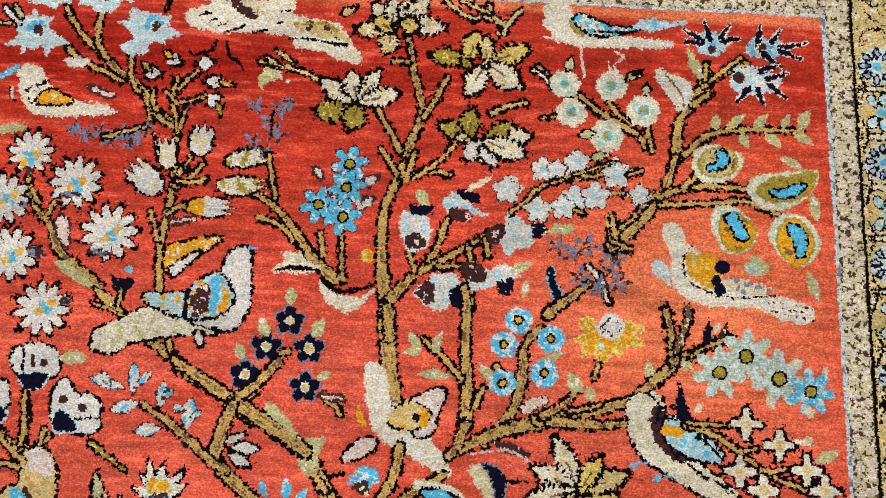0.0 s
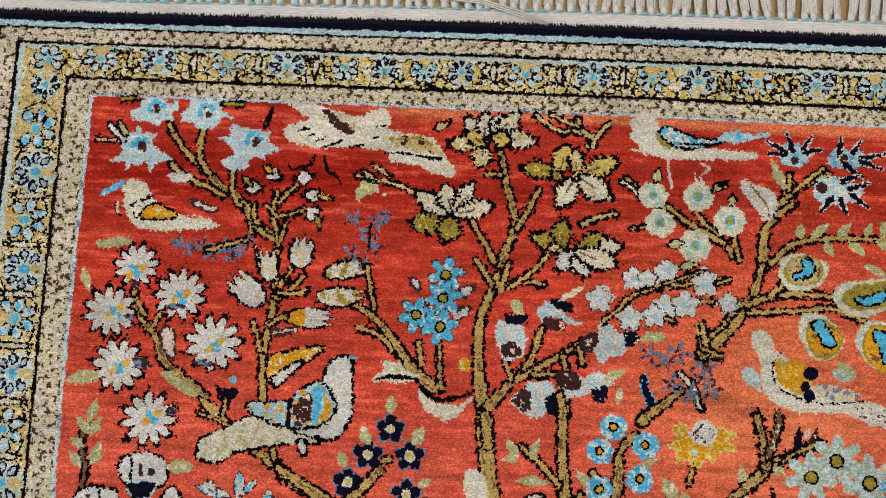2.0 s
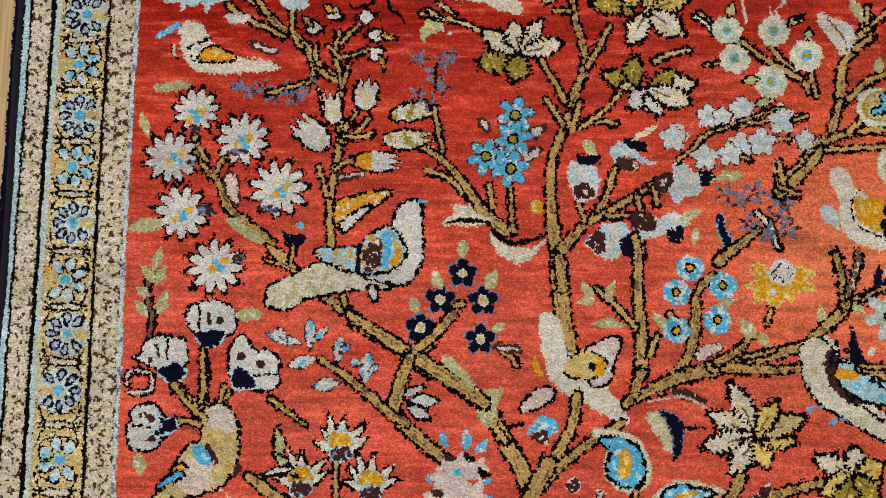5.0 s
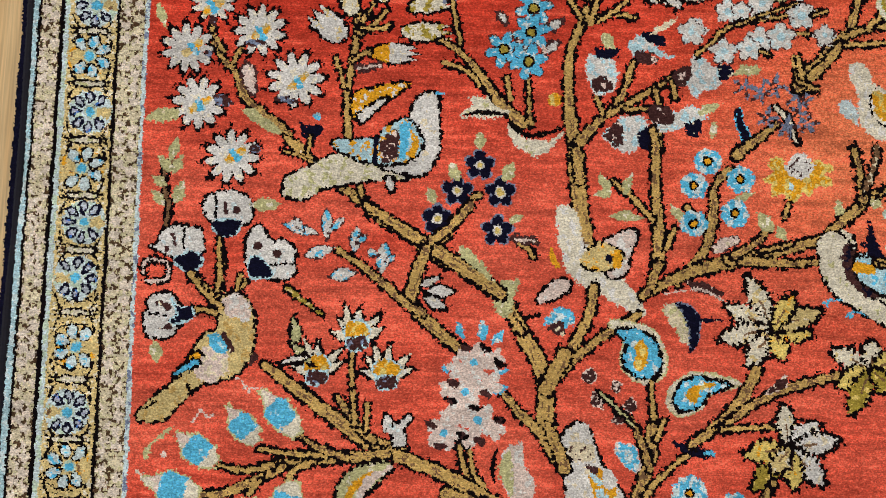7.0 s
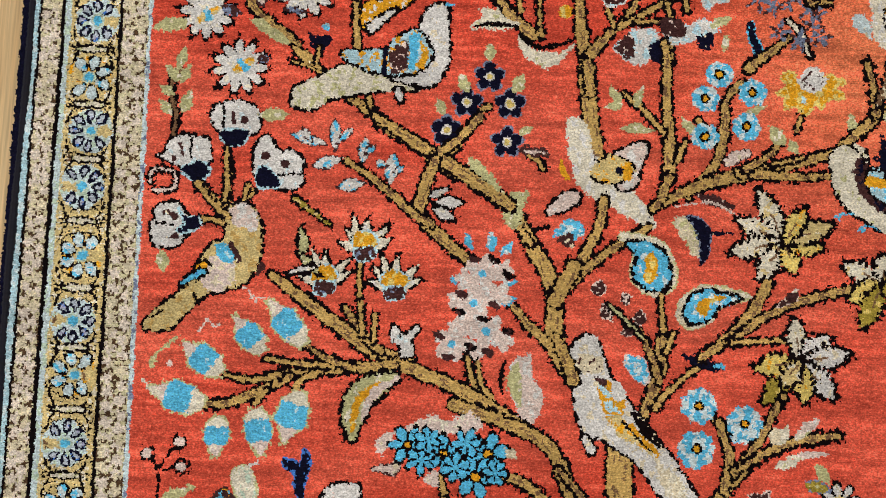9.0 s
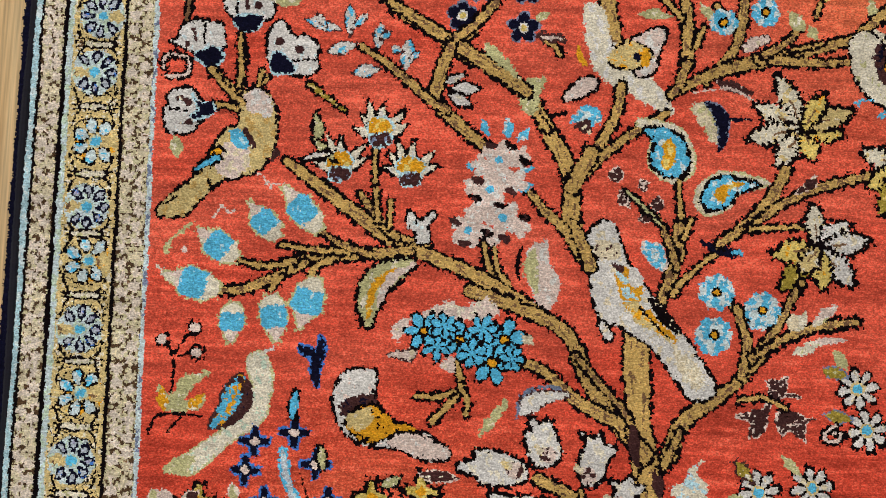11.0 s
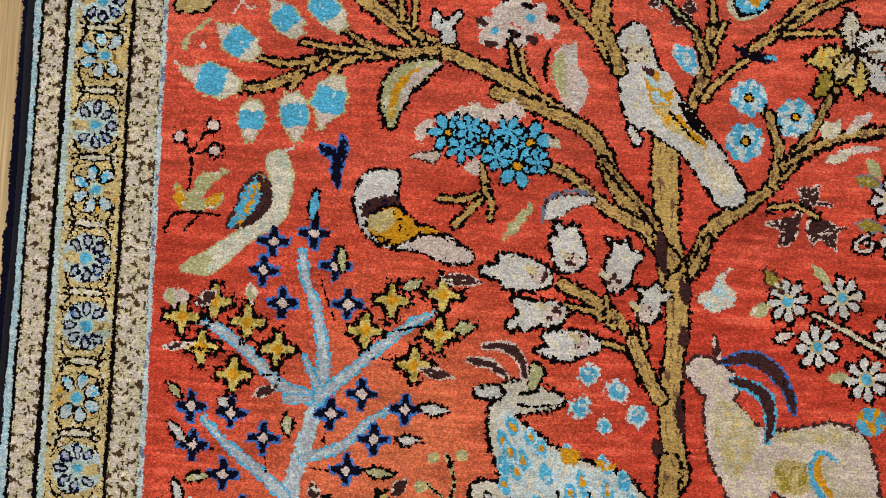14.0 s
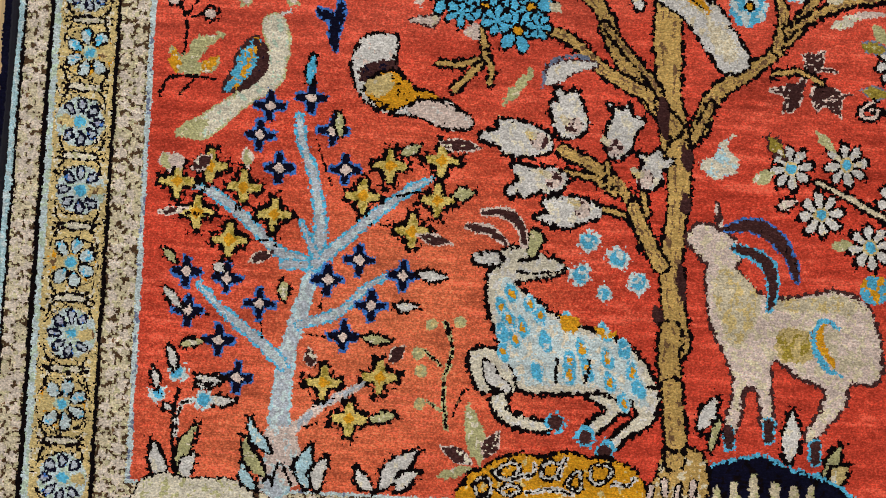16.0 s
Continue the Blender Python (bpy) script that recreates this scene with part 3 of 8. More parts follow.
branch(93, -10, 98, -11, w=0.8, col="dark", edge=None, name="mark")
branch(17, -1, 25, 0, w=1.3, col="olive", name="leaf")
shape(11, -56, 20, -50, w=3.3, col="sky", edge=None, name="bar", flecks="pale", share=0.3)
patch(45, -45, 49, -43, 59, -44, 56, -48, 50, -48, col="white", edge=None, name="leaf", flecks="pink")
patch(22, -51, 28, -48, 35, -50, 38, -57, 43, -61, 48, -66, 60, -67, 69, -68, 77, -72, 69, -74, 48, -76, 33, -75, 27, -70, 23, -63, col="cream", edge=None, flecks="white", label="cream figure with an ochre wing patch")
patch(33, -68, 40, -61, 52, -67, 42, -69, col="gold", edge="dark", sub=True, flecks="ochre", share=0.3)
branch(27, -62, 32, -59, 38, -57, w=1.4, col="dark", edge=None, sub=True, name="mark")
spot(32, -61, 1.9, col="brown", sub=True, flecks="white", share=0.4)
branch(18, -60, 19, -66, 22, -68, w=(1.1, 1.6, 1.1), col="dark", edge=None, sub=True, name="mark")
branch(19, -61, 20, -66, w=1.6, col="beige", edge=None, sub=True, name="mark")
branch(28, -63, 29, -68, 33, -70, 42, -70, w=0.8, col="dark", edge=None, sub=True, name="mark")
patch(59, -58, 63, -59, 73, -62, 72, -64, 63, -61, col="pink", edge="brown", name="leaf", flecks="white")
patch(9, -84, 14, -82, 24, -80, 29, -83, 22, -86, 13, -87, col="sage", edge=None, name="leaf")
spray(54, -82, 0, n=5, r=4.4, w=2.2, col="steel", flecks="brown", share=0.45, spread=300, name="blossom")
spray(61, -85, 73, n=5, r=4.9, w=2.2, col="steel", flecks="brown", share=0.45, spread=300, name="blossom")
spray(68, -83, 146, n=5, r=5.4, w=2.2, col="steel", flecks="brown", share=0.45, spread=300, name="blossom")
spray(73, -87, 219, n=5, r=5.4, w=2.2, col="steel", flecks="brown", share=0.45, spread=300, name="blossom")
spray(80, -83, 292, n=5, r=4.9, w=2.2, col="steel", flecks="brown", share=0.45, spread=300, name="blossom")
spray(88, -85, 5, n=5, r=5.4, w=2.2, col="steel", flecks="brown", share=0.45, spread=300, name="blossom")
spray(92, -80, 78, n=5, r=3.8, w=2.2, col="steel", flecks="brown", share=0.45, spread=300, name="blossom")
spray(83, -88, 151, n=5, r=4.4, w=2.2, col="steel", flecks="brown", share=0.45, spread=300, name="blossom")
branch(70, -86, 79, -83, 92, -79, w=1.3)
branch(108, -79, 99, -74, 94, -67, w=(1.8, 2.2, 2.8))
branch(94, -59, 95, -66, 97, -70, w=1.8)
branch(105, -65, 108, -75, 109, -82, w=1.8)
branch(106, -51, 105, -60, 107, -65, w=1.5)
branch(108, -57, 114, -50, 117, -47, w=1.5)
branch(108, -65, 117, -63, 122, -60, w=1.3)
branch(112, -69, 110, -79, w=1.5)
branch(101, -59, 107, -65, w=1.5)
leaf(100, -40, 107, -43, w=6, col="white", edge="dark", name="bud", flecks="cream", ew=2)
leaf(89, -48, 97, -50, w=6.5, col="white", edge="dark", name="bud", flecks="cream", ew=2)
leaf(117, -43, 125, -42, w=6, col="white", edge="dark", name="bud", flecks="cream", ew=2)
leaf(122, -52, 132, -53, w=6, col="white", edge="dark", name="bud", flecks="cream", ew=2)
leaf(124, -60, 130, -66, w=6.5, col="white", edge="dark", name="bud", flecks="cream", ew=2)
leaf(98, -37, 103, -40, w=3.3, col="gold", edge="dark")
leaf(87, -44, 92, -48, w=2.7, col="olive", edge="dark")
leaf(129, -52, 137, -54, w=2.7, col="gold", edge="dark")
leaf(129, -64, 131, -71, w=2.4, col="olive", edge="dark")
branch(111, -35, 114, -38, 119, -36, 124, -34, w=(1.4, 2.2), col="dark", edge=None, name="mark")
branch(124, -35, 125, -31, 126, -29, w=(1.1, 1.9, 1.1), col="dark", edge=None, name="mark")
branch(131, -30, 134, -39, 138, -40, 141, -45, w=(1.4, 2.4, 1.4), col="dark", edge=None, name="mark")
branch(119, -37, 122, -38, w=1.4, col="dark", edge=None, name="mark")
patch(149, -50, 151, -45, 158, -42, 161, -47, 155, -51, 151, -55, col="sage", edge=None, name="leaf", flecks="yellow")
spot(161, -48, 1.4, col="pink")
spot(165, -50, 1.1, col="pink")
patch(108, -18, 109, -13, 115, -11, 120, -9, 118, -6, 109, -0, 121, 1, 136, -3, 149, -6, 155, -2, 164, -1, 167, -8, 167, -13, 186, -15, 193, -19, 198, -26, 204, -38, 192, -37, 183, -33, 168, -31, 165, -25, 155, -24, 143, -24, 131, -25, 119, -24, 111, -21, col="cream", edge=None, flecks="white", label="cream winged figure with brown flecks", share=0.2)
patch(129, -2, 135, -5, 147, -14, 143, -16, 135, -12, 130, -7, col="brown", edge=None, sub=True, flecks="beige", share=0.25)
patch(133, -2, 143, -6, 150, -13, 144, -12, col="beige", edge=None, sub=True, flecks="olive", share=0.3)
patch(166, -17, 183, -15, 191, -20, 197, -26, 183, -25, 167, -20, col="ochre", edge=None, sub=True, flecks="brown", share=0.25)
branch(167, -18, 183, -17, 189, -20, w=1.4, col="olive", edge=None, sub=True, name="mark", flecks="gold")
branch(165, -26, 177, -26, 189, -28, 195, -28, w=1.4, col="dark", edge=None, sub=True, name="mark")
branch(116, -15, 122, -14, w=1.1, col="dark", edge=None, sub=True, name="mark")
branch(121, -19, 125, -17, w=1.1, col="dark", edge=None, sub=True, name="mark")
branch(126, -21, 131, -19, w=1.1, col="dark", edge=None, sub=True, name="mark")
branch(130, -24, 134, -23, w=1.1, col="dark", edge=None, sub=True, name="mark")
branch(135, -23, 140, -20, w=1.1, col="dark", edge=None, sub=True, name="mark")
branch(145, -24, 152, -22, w=1.1, col="dark", edge=None, sub=True, name="mark")
branch(160, -11, 164, -10, w=1.1, col="dark", edge=None, sub=True, name="mark")
branch(158, -18, 161, -17, w=1.1, col="dark", edge=None, sub=True, name="mark")
# vine leaves and the middle stem
branch(230, -87, 234, -76, 238, -64, 235, -51, 232, -41, 230, -29, 227, -19, w=(3.9, 3.0, 2.8, 2.2))
branch(239, -66, 246, -53, 250, -44, w=(2.6, 1.9))
branch(221, -36, 229, -36, w=1.8)
branch(214, -64, 220, -73, 224, -80, 227, -86, w=(1.9, 2.2, 2.6))
branch(150, -40, 160, -42, 168, -43, 179, -47, 186, -50, w=(1.8, 1.5), col="ochre")
leaf(152, -37, 160, -42, w=2.2, col="ochre", edge="dark")
leaf(158, -33, 168, -40, w=2.4, col="ochre", edge="dark")
lobe(219, -19, 209, -4, 9.8, col="cream", flecks="ochre", sub=False, name="vine_leaf")
lobe(219, -19, 219, -1, 7.1, col="cream", flecks="ochre", sub=True, name="lobe")
lobe(219, -19, 200, -19, 7.9, col="ochre", flecks="cream", sub=True, name="lobe")
lobe(219, -19, 217, -32, 10.3, col="ochre", flecks="cream", sub=True, name="lobe")
lobe(219, -19, 210, -12, 6.1, col="yellow", flecks="gold", sub=True, name="lobe")
lobe(224, -14, 228, -2, 8.4, col="cream", flecks="ochre", sub=True, name="lobe")
lobe(224, -14, 238, -0, 7.9, col="cream", flecks="ochre", sub=True, name="lobe")
lobe(224, -14, 247, -16, 10.3, col="cream", flecks="ochre", sub=True, name="lobe")
lobe(224, -14, 233, -17, 7.9, col="yellow", flecks="gold", sub=True, name="lobe")
leaf(192, -11, 199, -7, w=3.3, col="ochre", edge="dark")
branch(247, 0, 253, -5, 262, -10, 268, -8, 274, -11, 280, -11, w=1.5, col="ochre")
branch(271, -2, 274, -9, 279, -13, 277, -18, w=1.8, col="ochre")
branch(256, -0, 265, -4, 271, -6, w=1.3, col="ochre")
branch(288, -4, 282, -11, 279, -18, w=1.8, col="ochre")
lobe(261, -33, 241, -32, 8.9, col="olive", flecks="yellow", sub=False, name="vine_leaf")
lobe(261, -33, 265, -18, 11.3, col="yellow", flecks="gold", sub=True, name="lobe")
lobe(261, -33, 259, -37, 5.6, col="olive", flecks="yellow", sub=True, name="lobe")
lobe(271, -35, 293, -25, 10.3, col="yellow", flecks="gold", sub=False, name="vine_leaf")
lobe(271, -35, 261, -53, 11.3, col="cream", flecks="ochre", sub=True, name="lobe")
lobe(271, -35, 289, -47, 13.1, col="cream", flecks="ochre", sub=True, name="lobe")
lobe(271, -35, 270, -20, 7.1, col="ochre", flecks="cream", sub=True, name="lobe")
lobe(204, -60, 182, -67, 14.5, col="olive", flecks="yellow", sub=False, name="vine_leaf")
lobe(204, -60, 200, -75, 11.7, col="olive", flecks="yellow", sub=True, name="lobe")
lobe(204, -60, 183, -49, 9.8, col="cream", flecks="ochre", sub=True, name="lobe")
lobe(204, -60, 198, -44, 10.8, col="cream", flecks="ochre", sub=True, name="lobe")
lobe(204, -60, 213, -42, 7.9, col="cream", flecks="ochre", sub=True, name="lobe")
lobe(204, -60, 224, -54, 9.4, col="cream", flecks="ochre", sub=True, name="lobe")
lobe(263, -77, 248, -70, 7.9, col="olive", flecks="yellow", sub=False, name="vine_leaf")
lobe(263, -77, 264, -61, 10.3, col="olive", flecks="yellow", sub=True, name="lobe")
lobe(263, -77, 256, -77, 4.6, col="ochre", flecks="cream", sub=True, name="lobe")
lobe(271, -78, 296, -74, 10.8, col="cream", flecks="ochre", sub=False, name="vine_leaf")
lobe(271, -78, 285, -68, 7.1, col="olive", flecks="yellow", sub=True, name="lobe")
lobe(271, -78, 262, -88, 10.3, col="white", flecks="beige", sub=True, name="lobe")
lobe(271, -78, 277, -91, 10.8, col="white", flecks="beige", sub=True, name="lobe")
lobe(271, -78, 293, -85, 10.3, col="cream", flecks="ochre", sub=True, name="lobe")
branch(274, -63, 283, -58, 293, -56, w=1.8, col="ochre")
branch(298, -35, 308, -44, 320, -51, w=1.8)
# daisies and the lily sprig
branch(34, -119, 40, -128, 47, -135, 52, -147, 61, -155, 73, -164, 79, -172, w=(2.2, 2.6, 3.5, 3.9))
branch(33, -106, 34, -114, 40, -123, w=1.9)
branch(49, -120, 45, -129, w=1.8)
branch(74, -175, 83, -177, 89, -180, w=(1.3, 3.0), col="tan")
bloom(33, -96, 11.4, n=11, col="white", core=None, edge="dark", depth=0.52, pw=0.75, turn=10, ew=2.3, flecks="cream", share=0.25)
shape(29, -102, 33, -99, 37, -96, w=(3.8, 5.4, 3.8), col="ochre", edge=None, sub=True, name="flower_centre", flecks="gold", share=0.4)
shape(31, -97, 34, -101, w=(2.7, 4.1), col="sky", edge=None, sub=True, name="flower_centre", flecks="pale", share=0.3)
bloom(21, -122, 13.6, n=11, col="white", core=None, edge="dark", depth=0.52, pw=0.75, turn=0, ew=2.3, flecks="cream", share=0.25)
shape(20, -125, 24, -122, 27, -119, w=(3.8, 5.4, 3.8), col="ochre", edge=None, sub=True, name="flower_centre", flecks="gold", share=0.4)
shape(22, -120, 25, -124, w=(2.7, 4.1), col="sky", edge=None, sub=True, name="flower_centre", flecks="pale", share=0.3)
bloom(58, -111, 13.6, n=11, col="white", core=None, edge="dark", depth=0.52, pw=0.75, turn=20, ew=2.3, flecks="cream", share=0.25)
shape(55, -115, 58, -112, 62, -110, w=(3.8, 5.4, 3.8), col="ochre", edge=None, sub=True, name="flower_centre", flecks="gold", share=0.4)
shape(57, -110, 60, -115, w=(2.7, 4.1), col="sky", edge=None, sub=True, name="flower_centre", flecks="pale", share=0.3)
bloom(78, -137, 14.7, n=11, col="white", core=None, edge="dark", depth=0.52, pw=0.75, turn=5, ew=2.3, flecks="cream", share=0.25)
shape(76, -141, 79, -138, 83, -135, w=(3.8, 5.4, 3.8), col="ochre", edge=None, sub=True, name="flower_centre", flecks="gold", share=0.4)
shape(78, -136, 80, -140, w=(2.7, 4.1), col="sky", edge=None, sub=True, name="flower_centre", flecks="pale", share=0.3)
bloom(28, -151, 13.6, n=11, col="white", core=None, edge="dark", depth=0.52, pw=0.75, turn=12, ew=2.3, flecks="cream", share=0.25)
shape(25, -155, 29, -152, 33, -149, w=(3.8, 5.4, 3.8), col="ochre", edge=None, sub=True, name="flower_centre", flecks="gold", share=0.4)
shape(28, -150, 30, -154, w=(2.7, 4.1), col="sky", edge=None, sub=True, name="flower_centre", flecks="pale", share=0.3)
bloom(47, -179, 14.1, n=11, col="white", core=None, edge="dark", depth=0.52, pw=0.75, turn=30, ew=2.3, flecks="cream", share=0.25)
shape(45, -181, 49, -178, 52, -176, w=(3.8, 5.4, 3.8), col="ochre", edge=None, sub=True, name="flower_centre", flecks="gold", share=0.4)
shape(47, -176, 50, -180, w=(2.7, 4.1), col="sky", edge=None, sub=True, name="flower_centre", flecks="pale", share=0.3)
leaf(32, -104, 35, -110, w=3.8, col="brown", flecks="steel", share=0.45)
leaf(30, -126, 34, -123, w=4.4, col="brown", flecks="steel", share=0.45)
leaf(49, -118, 62, -118, w=3.8, col="brown", flecks="steel", share=0.45)
leaf(66, -147, 81, -149, w=3.8, col="brown", flecks="steel", share=0.45)
leaf(35, -147, 47, -152, w=6, col="brown", flecks="steel", share=0.45)
leaf(55, -175, 63, -174, w=5.4, col="brown", flecks="steel", share=0.45)
patch(50, -131, 55, -131, 57, -144, 53, -143, col="pink", edge="brown", name="leaf")
leaf(4, -98, 9, -112, w=4.9, col="sage")
patch(2, -160, 8, -155, 18, -155, 17, -160, 8, -162, col="sage", edge=None, name="leaf")
patch(51, -154, 58, -154, 69, -162, 73, -167, 61, -163, col="sage", edge=None, name="leaf")
patch(81, -158, 85, -161, 92, -160, 94, -163, 90, -168, 85, -168, 82, -164, col="navy", edge=None, name="tulip", flecks="navy")
spot(90, -156, 1.9, col="pale", flecks="sky", share=0.4)
branch(107, -170, 105, -146, 106, -134, 108, -119, 110, -108, 114, -100, w=(2.6, 2.6, 3.0, 2.2))
branch(110, -111, 117, -106, 124, -98, w=1.9)
branch(103, -140, 101, -131, 98, -125, w=1.5)
branch(107, -126, 114, -121, 118, -121, w=1.5)
branch(111, -108, 121, -108, 126, -106, w=1.8)
branch(115, -100, 118, -91, w=1.5)
tulip(106, -101, 103, -84, 9.8, col="cream", flecks="ochre", share=0.3)
tulip(121, -93, 123, -76, 12, col="white", flecks="ochre", share=0.3)
tulip(102, -114, 85, -99, 13.6, col="white", flecks="ochre", share=0.25)
tulip(100, -93, 95, -79, 0.3, col="cream")
tulip(136, -96, 160, -91, 8.7, col="cream", flecks="olive", share=0.4)
tulip(133, -109, 159, -109, 9.8, col="cream", flecks="olive", share=0.4)
tulip(118, -121, 142, -121, 10.3, col="white", base="gold", flecks="beige")
patch(108, -149, 111, -143, 123, -139, 137, -137, 129, -144, 120, -151, 111, -158, col="gold", edge="dark", name="leaf", flecks="white", share=0.3)
patch(111, -155, 117, -150, 126, -145, 120, -152, 113, -159, col="white", edge="dark", sub=True, name="leaf")
branch(110, -130, 122, -128, w=1.3, col="pink", edge="brown")
spray(150, -65, 0, n=5, r=6, w=2.2, col="steel", flecks="brown", share=0.45, spread=300, name="blossom")
spray(162, -66, 73, n=5, r=6, w=2.2, col="steel", flecks="brown", share=0.45, spread=300, name="blossom")
spray(157, -73, 146, n=5, r=5.4, w=2.2, col="steel", flecks="brown", share=0.45, spread=300, name="blossom")
spray(149, -84, 219, n=5, r=6, w=2.2, col="steel", flecks="brown", share=0.45, spread=300, name="blossom")
spray(161, -80, 292, n=5, r=6, w=2.2, col="steel", flecks="brown", share=0.45, spread=300, name="blossom")
spray(157, -90, 5, n=5, r=4.4, w=2.2, col="steel", flecks="brown", share=0.45, spread=300, name="blossom")
spray(167, -62, 78, n=5, r=3.8, w=2.2, col="steel", flecks="brown", share=0.45, spread=300, name="blossom")
branch(159, -67, 158, -84, w=1.1, col="dark", edge=None)
branch(153, -113, 164, -120, 176, -134, 185, -146, 197, -156, w=(2.2, 2.6, 4.8, 5.2))
branch(155, -125, 167, -129, 174, -137, w=1.9)
branch(158, -91, 161, -105, 163, -114, w=1.9)
branch(188, -132, 190, -144, w=1.9)
branch(199, -132, 200, -150, 201, -156, w=1.9)
leaf(183, -97, 187, -103, w=3.3, col="white", edge="brown")
leaf(216, -100, 208, -106, w=3.8, col="white", edge="brown")
leaf(214, -112, 207, -118, w=3.5, col="white", edge="brown")
spot(213, -143, 3.5, col="gold", flecks="yellow", share=0.4)
patch(164, -153, 170, -147, 169, -143, 179, -143, 182, -147, 189, -151, 182, -154, 170, -154, col="cream", edge=None, name="leaf", flecks="sage")
branch(166, -153, 176, -151, 189, -152, w=(0.8, 3, 0.8), col="dark", edge=None, name="mark")
patch(189, -156, 197, -163, 209, -165, 218, -160, 213, -167, 206, -173, 197, -171, 191, -165, col="cream", edge=None, name="crescent", flecks="sage")
branch(189, -156, 197, -162, 206, -162, 217, -158, w=(1.1, 3.5, 1.4), col="dark", edge=None, name="mark")
branch(225, -179, 224, -167, 221, -149, 220, -131, 221, -116, 225, -105, 229, -94, w=(7.8, 5.7, 3.9, 3.0, 3.7))
branch(225, -167, 235, -155, 247, -141, 254, -121, w=(4.8, 3.0, 2.2), col="tan")
branch(241, -150, 259, -139, 275, -128, w=(3.0, 1.9))
branch(250, -147, 262, -146, w=1.8)
branch(229, -101, 241, -96, 254, -97, w=(2.8, 2.4, 1.8), col="tan")
branch(235, -100, 247, -91, 256, -81, w=1.9)
branch(217, -85, 226, -98, w=(1.9, 2.6))
branch(235, -85, 231, -101, w=(1.9, 2.6))
branch(235, -141, 238, -150, w=1.5)
branch(266, -136, 268, -166, 265, -178, w=(1.9, 3.0))
branch(274, -131, 276, -140, w=2.2)
patch(229, -122, 232, -118, 240, -117, 244, -122, 246, -129, 243, -137, 237, -140, 231, -136, 229, -128, col="white", edge=None, name="tulip", flecks="pale", share=0.4)
patch(234, -119, 235, -114, 245, -114, 244, -120, col="navy", edge=None, sub=True, flecks="navy")
patch(231, -134, 238, -130, 243, -134, 238, -139, col="brown", edge=None, sub=True, flecks="pink", share=0.25)
leaf(237, -107, 244, -114, w=7.1, col="sage")
patch(251, -111, 258, -106, 265, -111, 269, -115, 276, -119, 268, -118, 259, -115, 254, -118, col="pale", edge=None, name="tulip", flecks="white", share=0.4)
patch(257, -105, 268, -106, 271, -112, 263, -111, col="navy", edge=None, sub=True)
patch(255, -116, 264, -117, 268, -121, 257, -122, col="brown", edge=None, sub=True, flecks="pink")
patch(275, -127, 283, -122, 286, -115, 296, -122, 300, -126, 299, -133, 291, -136, 286, -139, 282, -133, col="white", edge=None, name="tulip", flecks="pale", share=0.35)
patch(274, -126, 284, -122, 283, -130, 277, -134, col="brown", edge=None, sub=True, flecks="pink")
patch(298, -120, 306, -123, 305, -129, 299, -129, col="navy", edge=None, sub=True)
patch(262, -148, 268, -144, 277, -147, 285, -143, 293, -148, 288, -154, 279, -156, 268, -158, col="white", edge=None, name="tulip", flecks="pale", share=0.4)
patch(262, -145, 274, -145, 274, -153, 265, -154, col="brown", edge=None, sub=True, flecks="pink")
patch(281, -154, 289, -151, 288, -160, 282, -159, col="navy", edge=None, sub=True)
leaf(287, -148, 300, -142, w=4.9, col="sage")
patch(238, -162, 243, -155, 251, -150, 260, -151, 262, -160, 256, -168, 249, -170, col="white", edge=None, name="tulip", flecks="pale", share=0.35)
patch(239, -161, 246, -153, 249, -159, 247, -167, col="brown", edge=None, sub=True, flecks="pink")
patch(257, -159, 266, -155, 265, -167, 259, -168, col="navy", edge=None, sub=True)
bloom(286, -103, 6.5, n=5, col="white", core="pale", edge=None, depth=0.35, rc=0.25, flecks="pale", share=0.3)
leaf(262, -106, 277, -97, w=3.8, col="beige")
# long-tailed figure, tulips and the navy cluster
branch(96, -188, 113, -199, 125, -209, 140, -217, 151, -226, 169, -235, 184, -245, w=(3.5, 3.9, 4.8, 4.8, 4.3))
branch(112, -187, 116, -199, 125, -206, w=2.2)
branch(143, -250, 144, -236, 149, -227, 160, -215, w=(3.0, 3.9, 4.3))
branch(154, -223, 164, -210, 171, -198, 175, -195, w=(2.6, 2.6))
leaf(73, -167, 89, -179, w=4.9, col="tan", edge="dark")
branch(87, -167, 86, -175, w=1.3)
patch(74, -195, 77, -188, 89, -182, 103, -175, 109, -177, 124, -181, 138, -178, 152, -174, 142, -186, 127, -188, 112, -190, 98, -193, 84, -200, 76, -199, col="cream", edge="dark", flecks="sage", share=0.35, label="cream figure with a long tail and blue wing patches")
patch(124, -181, 136, -178, 140, -169, 138, -157, 139, -151, 143, -143, 151, -142, 153, -152, 154, -169, 150, -181, 142, -186, col="white", edge="dark", sub=True, flecks="beige")
patch(98, -170, 112, -168, 123, -166, 125, -162, 135, -156, 142, -161, 145, -170, 138, -178, 127, -180, 112, -178, col="pale", edge="dark", sub=True, flecks="gold", share=0.35)
patch(123, -169, 132, -162, 133, -176, 125, -179, col="brown", edge=None, sub=True, flecks="pink", share=0.25)
shape(136, -160, 135, -175, w=(5.4, 4.4), col="sky", edge=None, sub=True, flecks="pale")
shape(142, -167, 140, -175, w=3.3, col="gold", edge=None, sub=True)
shape(121, -167, 121, -179, w=2.7, col="navy", edge=None, sub=True)
shape(152, -142, 155, -142, w=1.6, col="sky", edge=None, sub=True)
shape(128, -188, 130, -193, w=2.4, col="white", sub=True)
branch(15, -219, 16, -207, 13, -195, 13, -186, 17, -183, w=(1.8, 2.2), col="umber")
